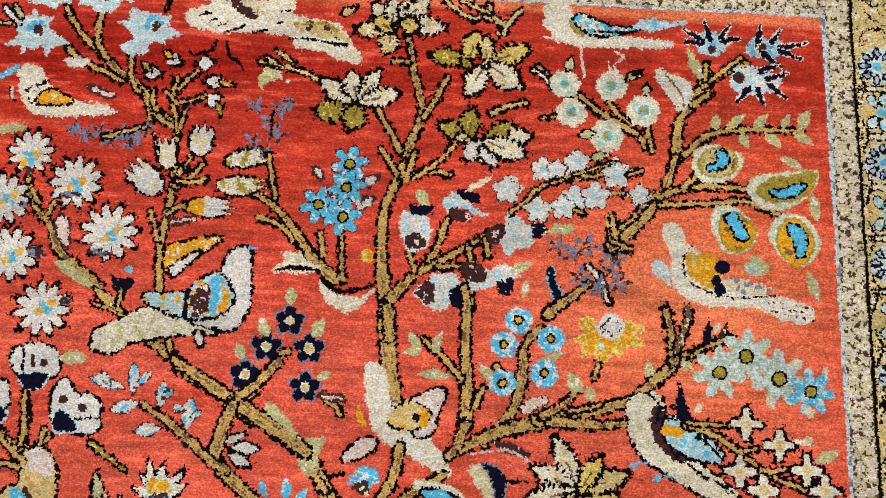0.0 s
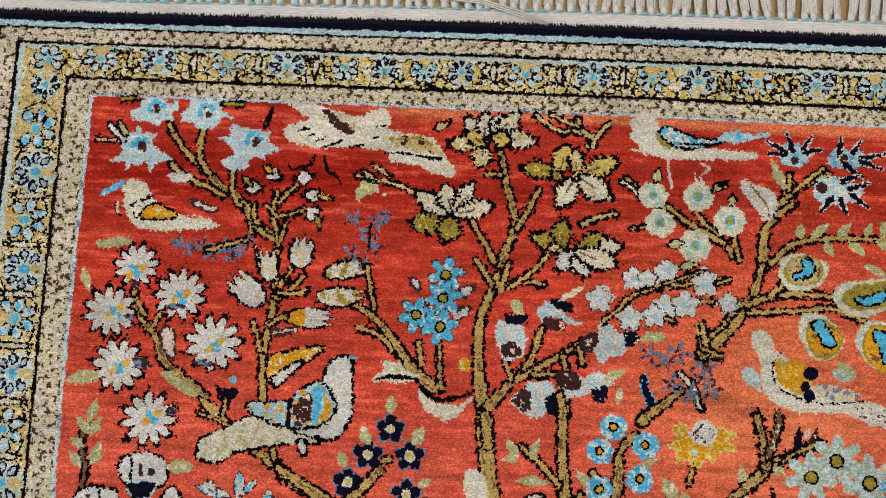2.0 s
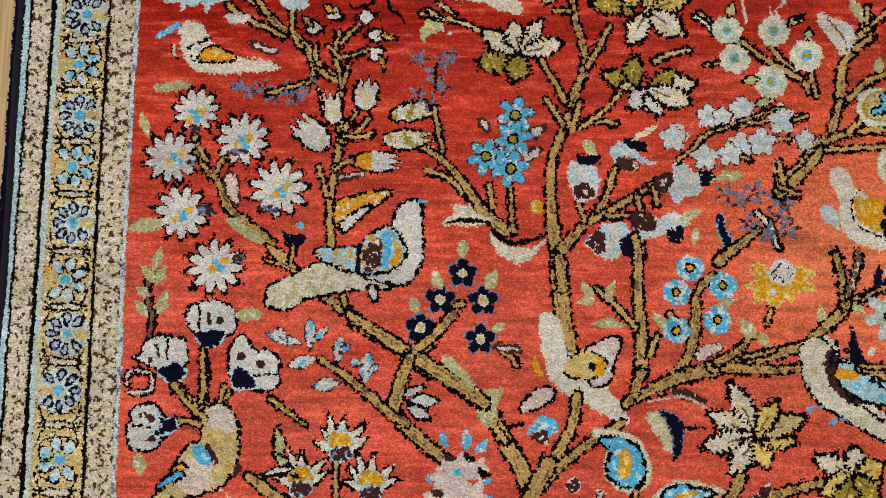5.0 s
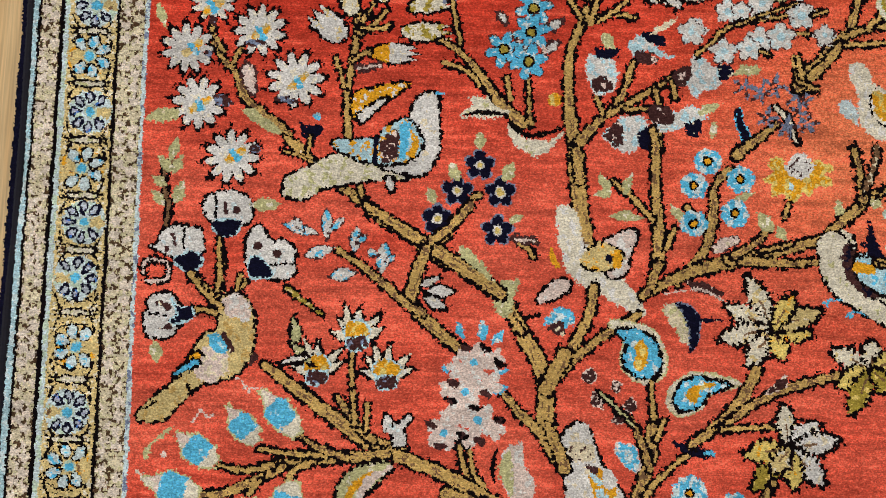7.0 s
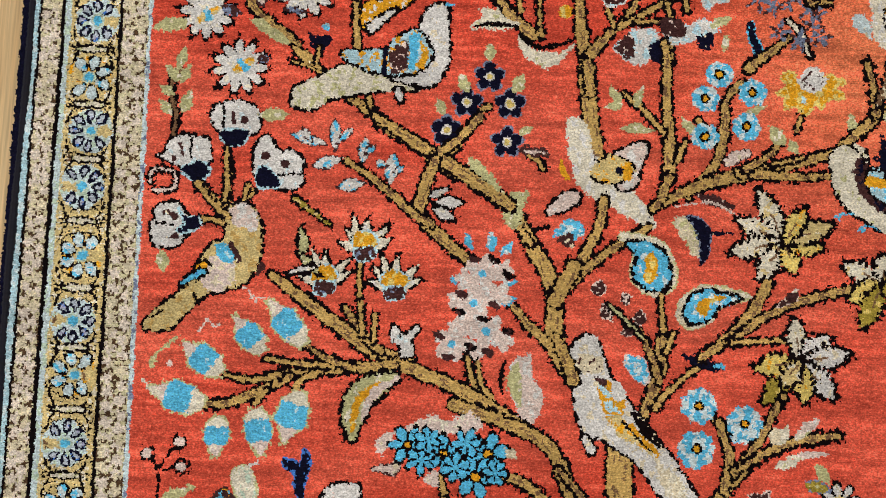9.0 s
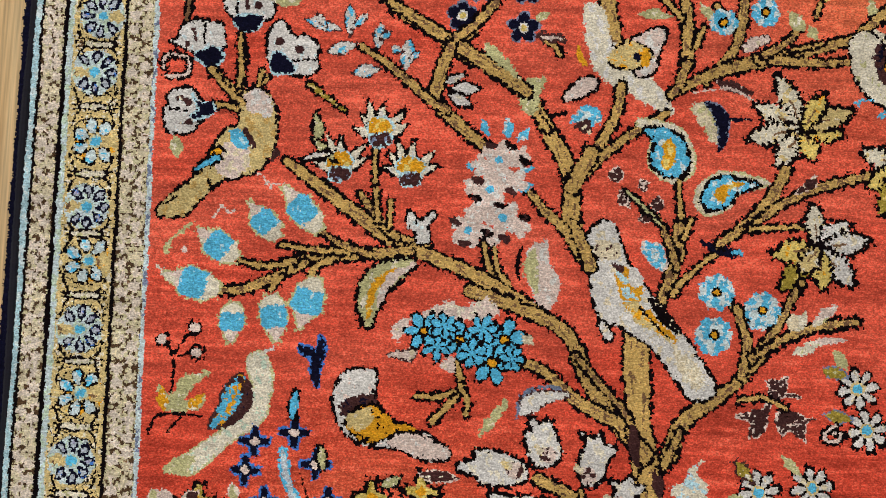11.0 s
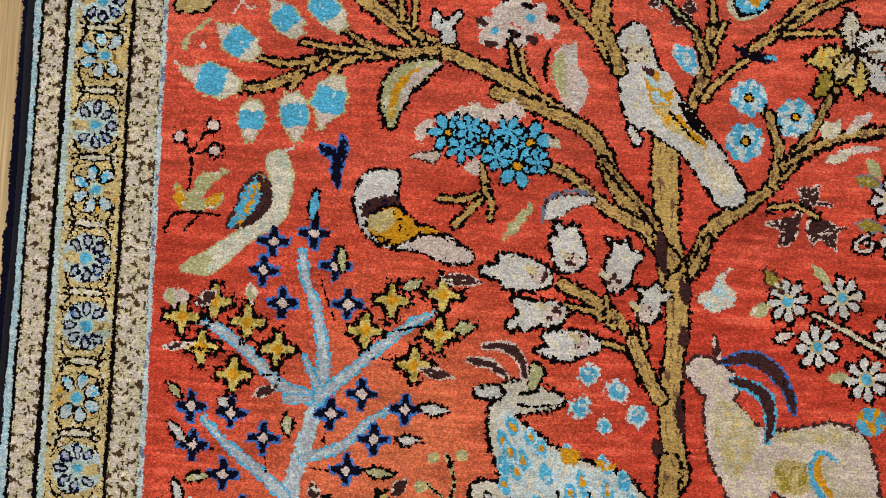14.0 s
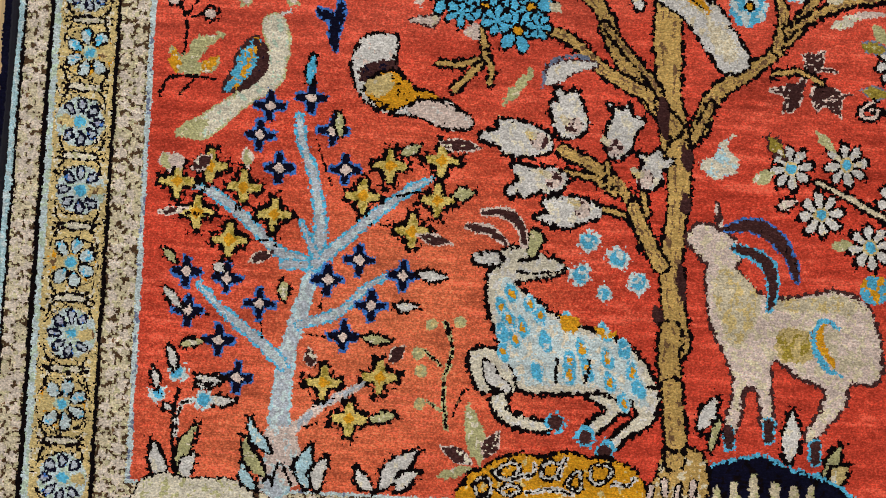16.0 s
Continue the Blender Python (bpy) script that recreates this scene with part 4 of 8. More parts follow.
leaf(14, -195, 7, -191, w=5.4, col="sage")
leaf(14, -206, 7, -198, w=5.4, col="sage")
leaf(19, -205, 23, -192, w=6, col="sage")
leaf(16, -188, 9, -179, w=5.4, col="sage")
leaf(17, -189, 22, -179, w=4.9, col="sage")
leaf(15, -183, 19, -169, w=5.4, col="sage")
branch(45, -252, 45, -235, 43, -224, w=(1.9, 2.2))
branch(45, -252, 36, -247, 29, -238, w=(2.2, 3.0))
branch(51, -252, 57, -244, w=2.4)
patch(34, -207, 35, -201, 41, -198, 48, -197, 56, -200, 59, -206, 58, -212, 51, -215, 44, -217, 37, -212, col="white", edge="dark", name="tulip", label="white tulip with a navy cup", flecks="ice")
branch(40, -199, 41, -212, w=1.1, col="dark", edge=None, sub=True, name="mark")
shape(45, -204, 45, -209, w=(2.4, 1.6), col="brown", edge=None, sub=True)
spot(51, -207, 2.2, col="brown", sub=True)
patch(39, -214, 46, -212, 53, -213, 51, -219, 46, -221, 41, -219, col="navy", edge="pale", sub=True, flecks="navy", ew=0.8)
patch(8, -227, 12, -226, 13, -220, 20, -216, 26, -216, 28, -217, 33, -218, 35, -227, 33, -231, 24, -233, 15, -230, col="white", edge="dark", name="tulip", label="white tulip with a navy cup", flecks="ice")
branch(25, -217, 25, -227, w=1.1, col="dark", edge=None, sub=True, name="mark")
shape(19, -221, 21, -226, w=(2.2, 1.6), col="brown", edge=None, sub=True)
spot(16, -228, 1.6, col="brown", sub=True)
patch(21, -234, 27, -230, 34, -231, 33, -238, 26, -239, col="navy", edge="pale", sub=True, flecks="navy", ew=0.8)
patch(57, -231, 58, -218, 64, -215, 69, -222, 76, -222, 82, -226, 82, -233, 81, -240, 71, -242, 65, -238, 59, -236, col="white", edge="dark", name="tulip", label="white tulip with a navy cup", flecks="ice")
spot(63, -225, 2.4, col="brown", sub=True)
spot(73, -229, 2.2, col="brown", sub=True)
branch(65, -235, 76, -234, 81, -234, w=1.1, col="dark", edge=None, sub=True, name="mark")
patch(59, -239, 60, -231, 66, -233, 71, -240, 62, -242, col="navy", edge="pale", sub=True, flecks="navy", ew=0.8)
leaf(58, -204, 74, -203, w=7.1, col="sage")
branch(5, -241, 6, -235, 16, -235, 18, -242, 13, -245, 7, -245, w=1.3, col="pink", name="scroll")
leaf(75, -213, 93, -218, w=5.4, col="white", edge="brown", ew=0.7, flecks="sky", share=0.35)
leaf(81, -210, 86, -217, w=3.3, col="white", edge="brown", ew=0.7, flecks="sky", share=0.35)
leaf(97, -205, 98, -221, w=5.4, col="white", edge="brown", ew=0.7, flecks="sky", share=0.35)
leaf(106, -209, 99, -217, w=3.3, col="white", edge="brown", ew=0.7, flecks="sky", share=0.35)
leaf(87, -229, 102, -225, w=6, col="white", edge="brown", ew=0.7, flecks="sky", share=0.35)
leaf(113, -214, 112, -228, w=5.4, col="white", edge="brown", ew=0.7, flecks="sky", share=0.35)
leaf(118, -218, 113, -222, w=2.7, col="white", edge="brown", ew=0.7, flecks="sky", share=0.35)
leaf(128, -222, 126, -238, w=6.5, col="white", edge="brown", ew=0.7, flecks="sky", share=0.35)
leaf(119, -226, 125, -228, w=3.3, col="white", edge="brown", ew=0.7, flecks="sky", share=0.35)
leaf(133, -228, 128, -231, w=2.7, col="white", edge="brown", ew=0.7, flecks="sky", share=0.35)
leaf(100, -240, 114, -237, w=6, col="white", edge="brown", ew=0.7, flecks="sky", share=0.35)
bloom(175, -179, 7.9, n=5, col="navy", core="yellow", edge="steel", depth=0.45, pw=0.8, rc=0.2, turn=90, ew=0.8, flecks="navy", ring="white")
bloom(164, -193, 7.9, n=5, col="navy", core="yellow", edge="steel", depth=0.45, pw=0.8, rc=0.2, turn=90, ew=0.8, flecks="navy", ring="white")
bloom(186, -193, 7.9, n=5, col="navy", core="yellow", edge="steel", depth=0.45, pw=0.8, rc=0.2, turn=90, ew=0.8, flecks="navy", ring="white")
bloom(154, -208, 7.9, n=5, col="navy", core="yellow", edge="steel", depth=0.45, pw=0.8, rc=0.2, turn=90, ew=0.8, flecks="navy", ring="white")
bloom(185, -213, 7.9, n=5, col="navy", core="yellow", edge="steel", depth=0.45, pw=0.8, rc=0.2, turn=90, ew=0.8, flecks="navy", ring="white")
leaf(175, -171, 175, -161, w=6, col="sage")
leaf(164, -188, 160, -177, w=6, col="sage")
leaf(187, -187, 193, -177, w=6.5, col="sage")
leaf(153, -200, 148, -192, w=6, col="sage")
leaf(191, -209, 198, -204, w=4.4, col="sage")
leaf(166, -224, 182, -238, w=6, col="sage")
branch(195, -218, 201, -222, 204, -226, w=1.8, col="tan", name="leaf")
branch(194, -217, 205, -218, w=1.8, col="pink", edge="brown")
# blue flowers and the pairs of pale figures
branch(268, -228, 268, -208, 266, -187, 266, -166, 264, -157, w=(5.7, 4.8, 3.5, 2.2))
branch(244, -185, 254, -193, 265, -205, w=(1.5, 3.0))
branch(276, -209, 272, -219, w=2.6)
branch(278, -237, 292, -219, 296, -201, 297, -186, 304, -177, w=(3.9, 3.5, 2.6))
branch(283, -198, 288, -207, w=2.6)
branch(258, -246, 278, -234, 298, -227, 318, -222, 336, -217, 352, -212, w=(2.6, 6.1, 5.7, 3.5))
branch(304, -224, 330, -225, 352, -224, w=(4.8, 2.2))
branch(307, -222, 318, -215, 324, -208, w=(3.5, 1.8))
branch(321, -219, 336, -215, w=1.8)
leaf(243, -192, 237, -181, w=5.4, col="sage")
leaf(250, -192, 254, -180, w=4.4, col="sage")
leaf(244, -191, 234, -193, w=4.9, col="sage")
leaf(260, -204, 241, -203, w=5.4, col="sage")
leaf(282, -206, 273, -196, w=5.4, col="sage")
leaf(327, -209, 318, -199, w=7.1, col="sage")
leaf(333, -213, 329, -206, w=5.4, col="sage")
leaf(363, -204, 360, -190, w=5.4, col="sage")
leaf(305, -195, 318, -188, w=4.4, col="sage")
leaf(295, -161, 297, -150, w=4.4, col="sage")
bloom(293, -173, 7.3, n=7, col="sky", core="gold", edge=None, depth=0.12, rc=0.2, ring="dark", flecks="ice", share=0.45)
bloom(286, -186, 7.3, n=7, col="sky", core="gold", edge=None, depth=0.12, rc=0.2, ring="dark", flecks="ice", share=0.45)
bloom(310, -182, 7.3, n=7, col="sky", core="gold", edge=None, depth=0.12, rc=0.2, ring="dark", flecks="ice", share=0.45)
bloom(307, -200, 7.3, n=7, col="sky", core="gold", edge=None, depth=0.12, rc=0.2, ring="dark", flecks="ice", share=0.45)
bloom(286, -206, 7.3, n=7, col="sky", core="gold", edge=None, depth=0.12, rc=0.2, ring="dark", flecks="ice", share=0.45)
patch(296, -218, 300, -214, 307, -212, 310, -214, 304, -218, 298, -221, col="pink", edge="brown", name="leaf", ew=0.7)
patch(326, -173, 330, -171, 332, -176, 334, -176, 345, -175, 350, -172, 356, -175, 351, -178, 356, -182, 348, -184, 345, -189, 342, -186, 336, -193, 334, -188, 327, -189, 328, -183, 323, -182, 328, -178, col="gold", edge="yellow", name="golden_flower", flecks="yellow", share=0.3)
patch(333, -174, 339, -167, 345, -169, 348, -175, 342, -181, 336, -179, col="white", edge=None, sub=True, flecks="brown", share=0.25)
spot(336, -185, 1.9, col="pale", sub=True)
branch(335, -194, 333, -201, w=1.8)
patch(307, -147, 310, -145, 312, -153, 315, -160, 312, -165, 310, -159, col="navy", edge="sky", ew=0.7, name="petal", flecks="navy")
branch(308, -169, 318, -161, 329, -152, w=(4.8, 3.5, 2.2), col="tan")
branch(328, -143, 335, -150, 339, -161, w=1.8, col="cream")
spray(312, -133, 0, n=5, r=7.1, w=2.2, col="steel", flecks="brown", share=0.45, spread=300, name="blossom")
spray(320, -136, 73, n=5, r=6.5, w=2.2, col="steel", flecks="brown", share=0.45, spread=300, name="blossom")
spray(327, -132, 146, n=5, r=7.6, w=2.2, col="steel", flecks="brown", share=0.45, spread=300, name="blossom")
spray(339, -137, 219, n=5, r=6.5, w=2.2, col="steel", flecks="brown", share=0.45, spread=300, name="blossom")
spray(340, -146, 292, n=5, r=7.1, w=2.2, col="steel", flecks="brown", share=0.45, spread=300, name="blossom")
spray(324, -149, 5, n=5, r=6, w=2.2, col="steel", flecks="brown", share=0.45, spread=300, name="blossom")
spray(334, -153, 78, n=5, r=6.5, w=2.2, col="steel", flecks="brown", share=0.45, spread=300, name="blossom")
spray(345, -151, 151, n=5, r=6.5, w=2.2, col="steel", flecks="brown", share=0.45, spread=300, name="blossom")
spray(343, -139, 224, n=5, r=5.4, w=2.2, col="steel", flecks="brown", share=0.45, spread=300, name="blossom")
branch(340, -132, 345, -124, 351, -118, 360, -107, 369, -100, w=(5.7, 4.3, 3.9, 5.2))
branch(338, -117, 340, -126, w=3.0)
branch(342, -133, 349, -133, w=2.2)
branch(287, -116, 295, -109, 303, -101, 315, -97, 330, -94, 345, -90, w=(1.9, 1.5), col="tan", ew=1.2)
bloom(284, -104, 7.1, n=5, col="white", core="pale", edge="brown", ew=0.6, depth=0.4, rc=0.26, turn=20, flecks="ice", share=0.35)
bloom(320, -107, 7.1, n=5, col="white", core="pale", edge="brown", ew=0.6, depth=0.4, rc=0.26, turn=20, flecks="ice", share=0.35)
bloom(301, -114, 7.1, n=5, col="white", core="pale", edge="brown", ew=0.6, depth=0.4, rc=0.26, turn=20, flecks="ice", share=0.35)
bloom(303, -92, 6.5, n=5, col="white", core="pale", edge="brown", ew=0.6, depth=0.4, rc=0.26, turn=20, flecks="ice", share=0.35)
bloom(320, -90, 6.5, n=5, col="white", core="pale", edge="brown", ew=0.6, depth=0.4, rc=0.26, turn=20, flecks="ice", share=0.35)
bloom(341, -91, 7.6, n=5, col="white", core="pale", edge="brown", ew=0.6, depth=0.4, rc=0.26, turn=20, flecks="ice", share=0.35)
bloom(354, -104, 6, n=5, col="white", core="pale", edge="brown", ew=0.6, depth=0.4, rc=0.26, turn=20, flecks="ice", share=0.35)
branch(339, -103, 346, -103, w=1.3)
branch(350, -90, 355, -90, w=1.3)
branch(320, -113, 325, -115, w=1.3)
leaf(305, -126, 321, -121, w=4.9, col="sage")
patch(352, -214, 353, -209, 359, -207, 368, -210, 369, -219, 371, -228, 376, -236, 393, -246, 408, -258, 393, -254, 376, -251, 365, -245, 356, -237, 352, -228, col="cream", edge="dark", flecks="sage", label="cream figure with a brown, gold and blue wing")
patch(365, -219, 369, -217, 372, -230, 382, -239, 373, -238, 366, -231, col="brown", edge=None, sub=True, flecks="navy", share=0.3)
patch(370, -220, 382, -221, 394, -231, 399, -238, 385, -234, 373, -230, col="pale", edge="dark", sub=True, flecks="sky", share=0.3)
shape(372, -226, 379, -227, w=(5.4, 4.4), col="gold", edge=None, sub=True)
patch(375, -201, 377, -204, 379, -216, 381, -221, 378, -220, 375, -216, 371, -213, 376, -210, col="navy", edge=None, name="petal", flecks="navy")
branch(354, -247, 356, -243, 362, -242, 366, -245, w=1.1, col="sky", edge=None, name="mark")
branch(366, -252, 370, -249, 378, -251, w=1.1, col="sky", edge=None, name="mark")
leaf(282, -236, 303, -243, w=6, col="brown", flecks="pink", share=0.2)
branch(271, -243, 290, -240, 304, -247, w=(0.8, 1.4), col="pink", edge=None, name="leaf")
patch(215, -202, 219, -198, 225, -202, 229, -215, 230, -224, 237, -232, 249, -235, 261, -250, 259, -255, 252, -252, 238, -244, 226, -238, 220, -230, 217, -218, col="cream", edge=None, flecks="white", share=0.3, label="pale twin figures with a golden breast patch")
patch(239, -220, 244, -214, 255, -210, 257, -214, 253, -223, 252, -232, 243, -235, col="pink", edge="dark", sub=True, flecks="white", share=0.4)
patch(223, -218, 234, -217, 246, -220, 250, -224, 245, -230, 235, -232, 226, -227, col="ochre", edge="dark", sub=True, flecks="gold", share=0.3, ew=1)
spot(243, -226, 2.4, col="navy", sub=True)
shape(247, -223, 247, -229, w=4.4, col="gold", edge=None, sub=True)
shape(213, -221, 214, -227, 217, -231, w=(1.1, 3.3, 1.1), col="gold", edge=None, sub=True, flecks="ochre")
patch(207, -249, 210, -242, 218, -237, 223, -239, 221, -244, 213, -248, col="pink", edge="dark", name="leaf", flecks="white")
branch(235, -241, 233, -255, 226, -270, 221, -280, w=(3.9, 4.3, 5.2))
branch(258, -254, 244, -263, 230, -274, 219, -285, w=(3.0, 3.5, 4.3))
branch(219, -273, 218, -282, w=1.8)
patch(210, -259, 213, -255, 218, -251, 224, -254, 226, -258, 221, -263, 217, -265, 212, -262, col="sky", edge=None, name="flower", flecks="ice", share=0.4)
patch(212, -262, 219, -259, 222, -264, 219, -267, col="brown", edge=None, sub=True)
branch(193, -253, 200, -267, 206, -276, 211, -288, 212, -299, 212, -310, 218, -324, w=(5.2, 7.0, 7.4, 7.4, 8.2, 7.0))
branch(191, -297, 200, -307, 210, -316, 218, -327, w=(2.6, 3.9, 6.6))
branch(192, -256, 199, -265, w=2.6)
branch(212, -293, 216, -285, 221, -276, w=(7.4, 6.6))
branch(207, -256, 200, -258, w=2.2, col="dark", edge=None)
patch(184, -243, 190, -239, 198, -238, 196, -242, 194, -251, 192, -257, 187, -256, 184, -250, col="sage", edge=None, name="leaf", flecks="cream")
branch(117, -202, 135, -213, 155, -225, 178, -239, 188, -246, w=(3.0, 5.2, 6.6, 4.8))
branch(149, -221, 160, -213, 171, -200, w=(3.5, 3.9))
branch(149, -224, 144, -239, 143, -253, 159, -268, 168, -275, w=(4.3, 5.7, 5.7, 3.9))
branch(104, -226, 121, -237, 138, -251, 148, -257, w=(2.2, 3.0, 3.9))
patch(165, -225, 169, -222, 178, -230, 185, -240, 178, -236, col="sage", edge=None, name="leaf")
branch(79, -247, 88, -253, 97, -259, w=(2.2, 1.3), col="olive", name="leaf", flecks="ochre", share=0.4)
leaf(147, -243, 156, -238, w=3.8, col="white", edge="dark", name="petal")
leaf(150, -246, 164, -245, w=6, col="white", edge="dark", name="petal")
leaf(149, -249, 160, -254, w=4.4, col="white", edge="dark", name="petal")
patch(43, -257, 48, -251, 56, -251, 62, -258, 63, -267, 63, -277, 60, -285, 55, -291, 45, -295, 36, -298, 29, -305, 20, -315, 7, -315, 12, -306, 23, -297, 29, -288, 32, -281, 38, -272, 45, -267, col="ochre", edge="dark", flecks="tan", share=0.3, label="ochre and pink figure with blue wing patches")
patch(46, -256, 49, -251, 56, -251, 61, -258, 60, -264, 52, -263, col="pink", edge=None, sub=True, flecks="white", share=0.4)
patch(36, -281, 41, -277, 49, -280, 51, -289, 43, -296, 34, -292, col="pink", edge=None, sub=True, flecks="beige", share=0.4)
patch(40, -273, 45, -271, 50, -276, 47, -281, 42, -279, col="sky", edge=None, sub=True, flecks="pale")
shape(48, -271, 52, -279, w=(2.2, 3.8), col="brown", edge=None, sub=True)
shape(29, -287, 35, -282, w=(1.4, 2.7), col="gold", edge="dark", sub=True)
shape(24, -292, 34, -286, w=(1.6, 3.3), col="sky", edge="dark", sub=True, flecks="blue")
branch(31, -297, 33, -302, 35, -299, w=1.6, col="dark", edge=None, sub=True, name="mark")
branch(10, -310, 16, -306, w=(0.8, 1.4), col="dark", edge=None, sub=True, name="mark")
shape(62, -287, 64, -282, w=(1.6, 4.4), col="brown", edge=None, sub=True)
branch(28, -260, 38, -259, 43, -261, w=2.4)
branch(29, -241, 37, -250, 45, -257, w=(2.2, 3.0))
branch(43, -223, 44, -240, 43, -249, w=2.2)
branch(55, -241, 53, -248, w=1.9)
patch(8, -269, 7, -263, 9, -259, 8, -255, 15, -251, 20, -252, 25, -257, 29, -262, 24, -268, 20, -273, 13, -274, 10, -273, col="white", edge="dark", name="tulip", label="white tulip with a navy cup", flecks="ice")
shape(14, -256, 19, -258, w=(2.2, 2.7), col="brown", edge=None, sub=True)
shape(15, -269, 21, -268, w=(1.6, 2.4), col="brown", edge=None, sub=True)
branch(10, -262, 19, -263, w=1.1, col="dark", edge=None, sub=True, name="mark")
patch(20, -254, 24, -258, 30, -258, 32, -262, 25, -266, 20, -265, 24, -261, col="navy", edge="pale", ew=0.8, sub=True, flecks="navy")
leaf(12, -275, 16, -287, w=7.1, col="sage")
# lily spray and pink panicle
branch(69, -286, 85, -297, 102, -309, 120, -321, 138, -328, w=(3.5, 5.2, 6.6, 7.4))
branch(107, -301, 116, -313, 125, -322, w=(2.6, 3.9))
branch(114, -297, 116, -314, w=2.2)
branch(122, -304, 122, -317, w=1.9)
branch(113, -276, 114, -295, w=1.8)
leaf(115, -272, 105, -261, w=4.4, col="cream", edge="dark", flecks="white", name="petal", ew=1.3)
leaf(115, -272, 108, -254, w=4.4, col="cream", edge="dark", flecks="white", name="petal", ew=1.3)
leaf(115, -272, 116, -255, w=4.4, col="cream", edge="dark", flecks="white", name="petal", ew=1.3)
leaf(115, -272, 127, -258, w=4.4, col="cream", edge="dark", flecks="white", name="petal", ew=1.3)
leaf(115, -272, 129, -265, w=4.4, col="cream", edge="dark", flecks="white", name="petal", ew=1.3)
leaf(115, -272, 102, -268, w=4.4, col="cream", edge="dark", flecks="white", name="petal", ew=1.3)
patch(109, -266, 112, -263, 117, -262, 122, -266, 119, -270, 111, -270, col="gold", edge="pale", ew=0.8, name="flower_cup", flecks="yellow", share=0.35)
patch(110, -272, 115, -270, 121, -271, 119, -276, 112, -277, col="brown", edge="pale", ew=0.8, name="flower_cup", flecks="steel", share=0.3)
leaf(96, -290, 85, -279, w=4.4, col="cream", edge="dark", flecks="white", name="petal", ew=1.3)
leaf(96, -290, 89, -272, w=4.4, col="cream", edge="dark", flecks="white", name="petal", ew=1.3)
leaf(96, -290, 96, -273, w=4.4, col="cream", edge="dark", flecks="white", name="petal", ew=1.3)
leaf(96, -290, 108, -276, w=4.4, col="cream", edge="dark", flecks="white", name="petal", ew=1.3)
leaf(96, -290, 109, -283, w=4.4, col="cream", edge="dark", flecks="white", name="petal", ew=1.3)
leaf(96, -290, 83, -286, w=4.4, col="cream", edge="dark", flecks="white", name="petal", ew=1.3)
patch(89, -284, 93, -281, 98, -280, 102, -284, 100, -288, 91, -288, col="gold", edge="pale", ew=0.8, name="flower_cup", flecks="yellow", share=0.35)
patch(91, -290, 96, -288, 101, -289, 100, -294, 92, -295, col="brown", edge="pale", ew=0.8, name="flower_cup", flecks="steel", share=0.3)
leaf(131, -291, 120, -280, w=4.4, col="cream", edge="dark", flecks="white", name="petal", ew=1.3)
leaf(131, -291, 124, -274, w=4.4, col="cream", edge="dark", flecks="white", name="petal", ew=1.3)
leaf(131, -291, 132, -274, w=4.4, col="cream", edge="dark", flecks="white", name="petal", ew=1.3)
leaf(131, -291, 143, -278, w=4.4, col="cream", edge="dark", flecks="white", name="petal", ew=1.3)
leaf(131, -291, 145, -285, w=4.4, col="cream", edge="dark", flecks="white", name="petal", ew=1.3)
leaf(131, -291, 118, -287, w=4.4, col="cream", edge="dark", flecks="white", name="petal", ew=1.3)
patch(124, -286, 128, -282, 133, -282, 138, -286, 135, -289, 127, -290, col="gold", edge="pale", ew=0.8, name="flower_cup", flecks="yellow", share=0.35)
patch(126, -291, 131, -289, 136, -291, 135, -295, 128, -296, col="brown", edge="pale", ew=0.8, name="flower_cup", flecks="steel", share=0.3)
leaf(85, -276, 83, -261, w=4.4, col="sage", edge="dark")
leaf(93, -285, 81, -273, w=3.3, col="sage", edge="dark")
leaf(91, -281, 76, -285, w=2.7, col="white", edge="dark")
patch(131, -309, 135, -312, 135, -315, 139, -312, 143, -308, 144, -312, 140, -316, 142, -320, 142, -327, 136, -325, 135, -318, 131, -316, col="white", edge="dark", name="leaf", flecks="ice")
leaf(169, -269, 165, -260, w=4.4, col="sky", flecks="ice", share=0.4, name="petal")
leaf(179, -270, 179, -259, w=5.4, col="sky", flecks="ice", share=0.4, name="petal")
leaf(184, -272, 190, -264, w=4.9, col="sky", flecks="ice", share=0.4, name="petal")
leaf(162, -287, 159, -282, w=3.8, col="sky", flecks="ice", share=0.4, name="petal")
leaf(185, -286, 193, -284, w=3.3, col="sky", flecks="ice", share=0.4, name="petal")
leaf(184, -296, 193, -293, w=4.4, col="sky", flecks="ice", share=0.4, name="petal")
bloom(175, -281, 9.8, n=5, col="pink", core="sky", edge=None, depth=0.45, rc=0.2, turn=0, flecks="white", share=0.3)
bloom(167, -284, 6, n=5, col="pink", core="pink", edge=None, depth=0.45, rc=0.2, turn=31, flecks="white", share=0.3)
bloom(185, -279, 6, n=5, col="pink", core="pink", edge=None, depth=0.45, rc=0.2, turn=62, flecks="white", share=0.3)
bloom(171, -296, 10.3, n=5, col="pink", core="sky", edge=None, depth=0.45, rc=0.2, turn=93, flecks="white", share=0.3)
bloom(183, -292, 7.1, n=5, col="pink", core="pink", edge=None, depth=0.45, rc=0.2, turn=124, flecks="white", share=0.3)
bloom(163, -295, 5.4, n=5, col="pink", core="pink", edge=None, depth=0.45, rc=0.2, turn=155, flecks="white", share=0.3)
bloom(178, -310, 9.8, n=5, col="pink", core="sky", edge=None, depth=0.45, rc=0.2, turn=186, flecks="white", share=0.3)
bloom(161, -317, 9.8, n=5, col="pink", core="sky", edge=None, depth=0.45, rc=0.2, turn=217, flecks="white", share=0.3)
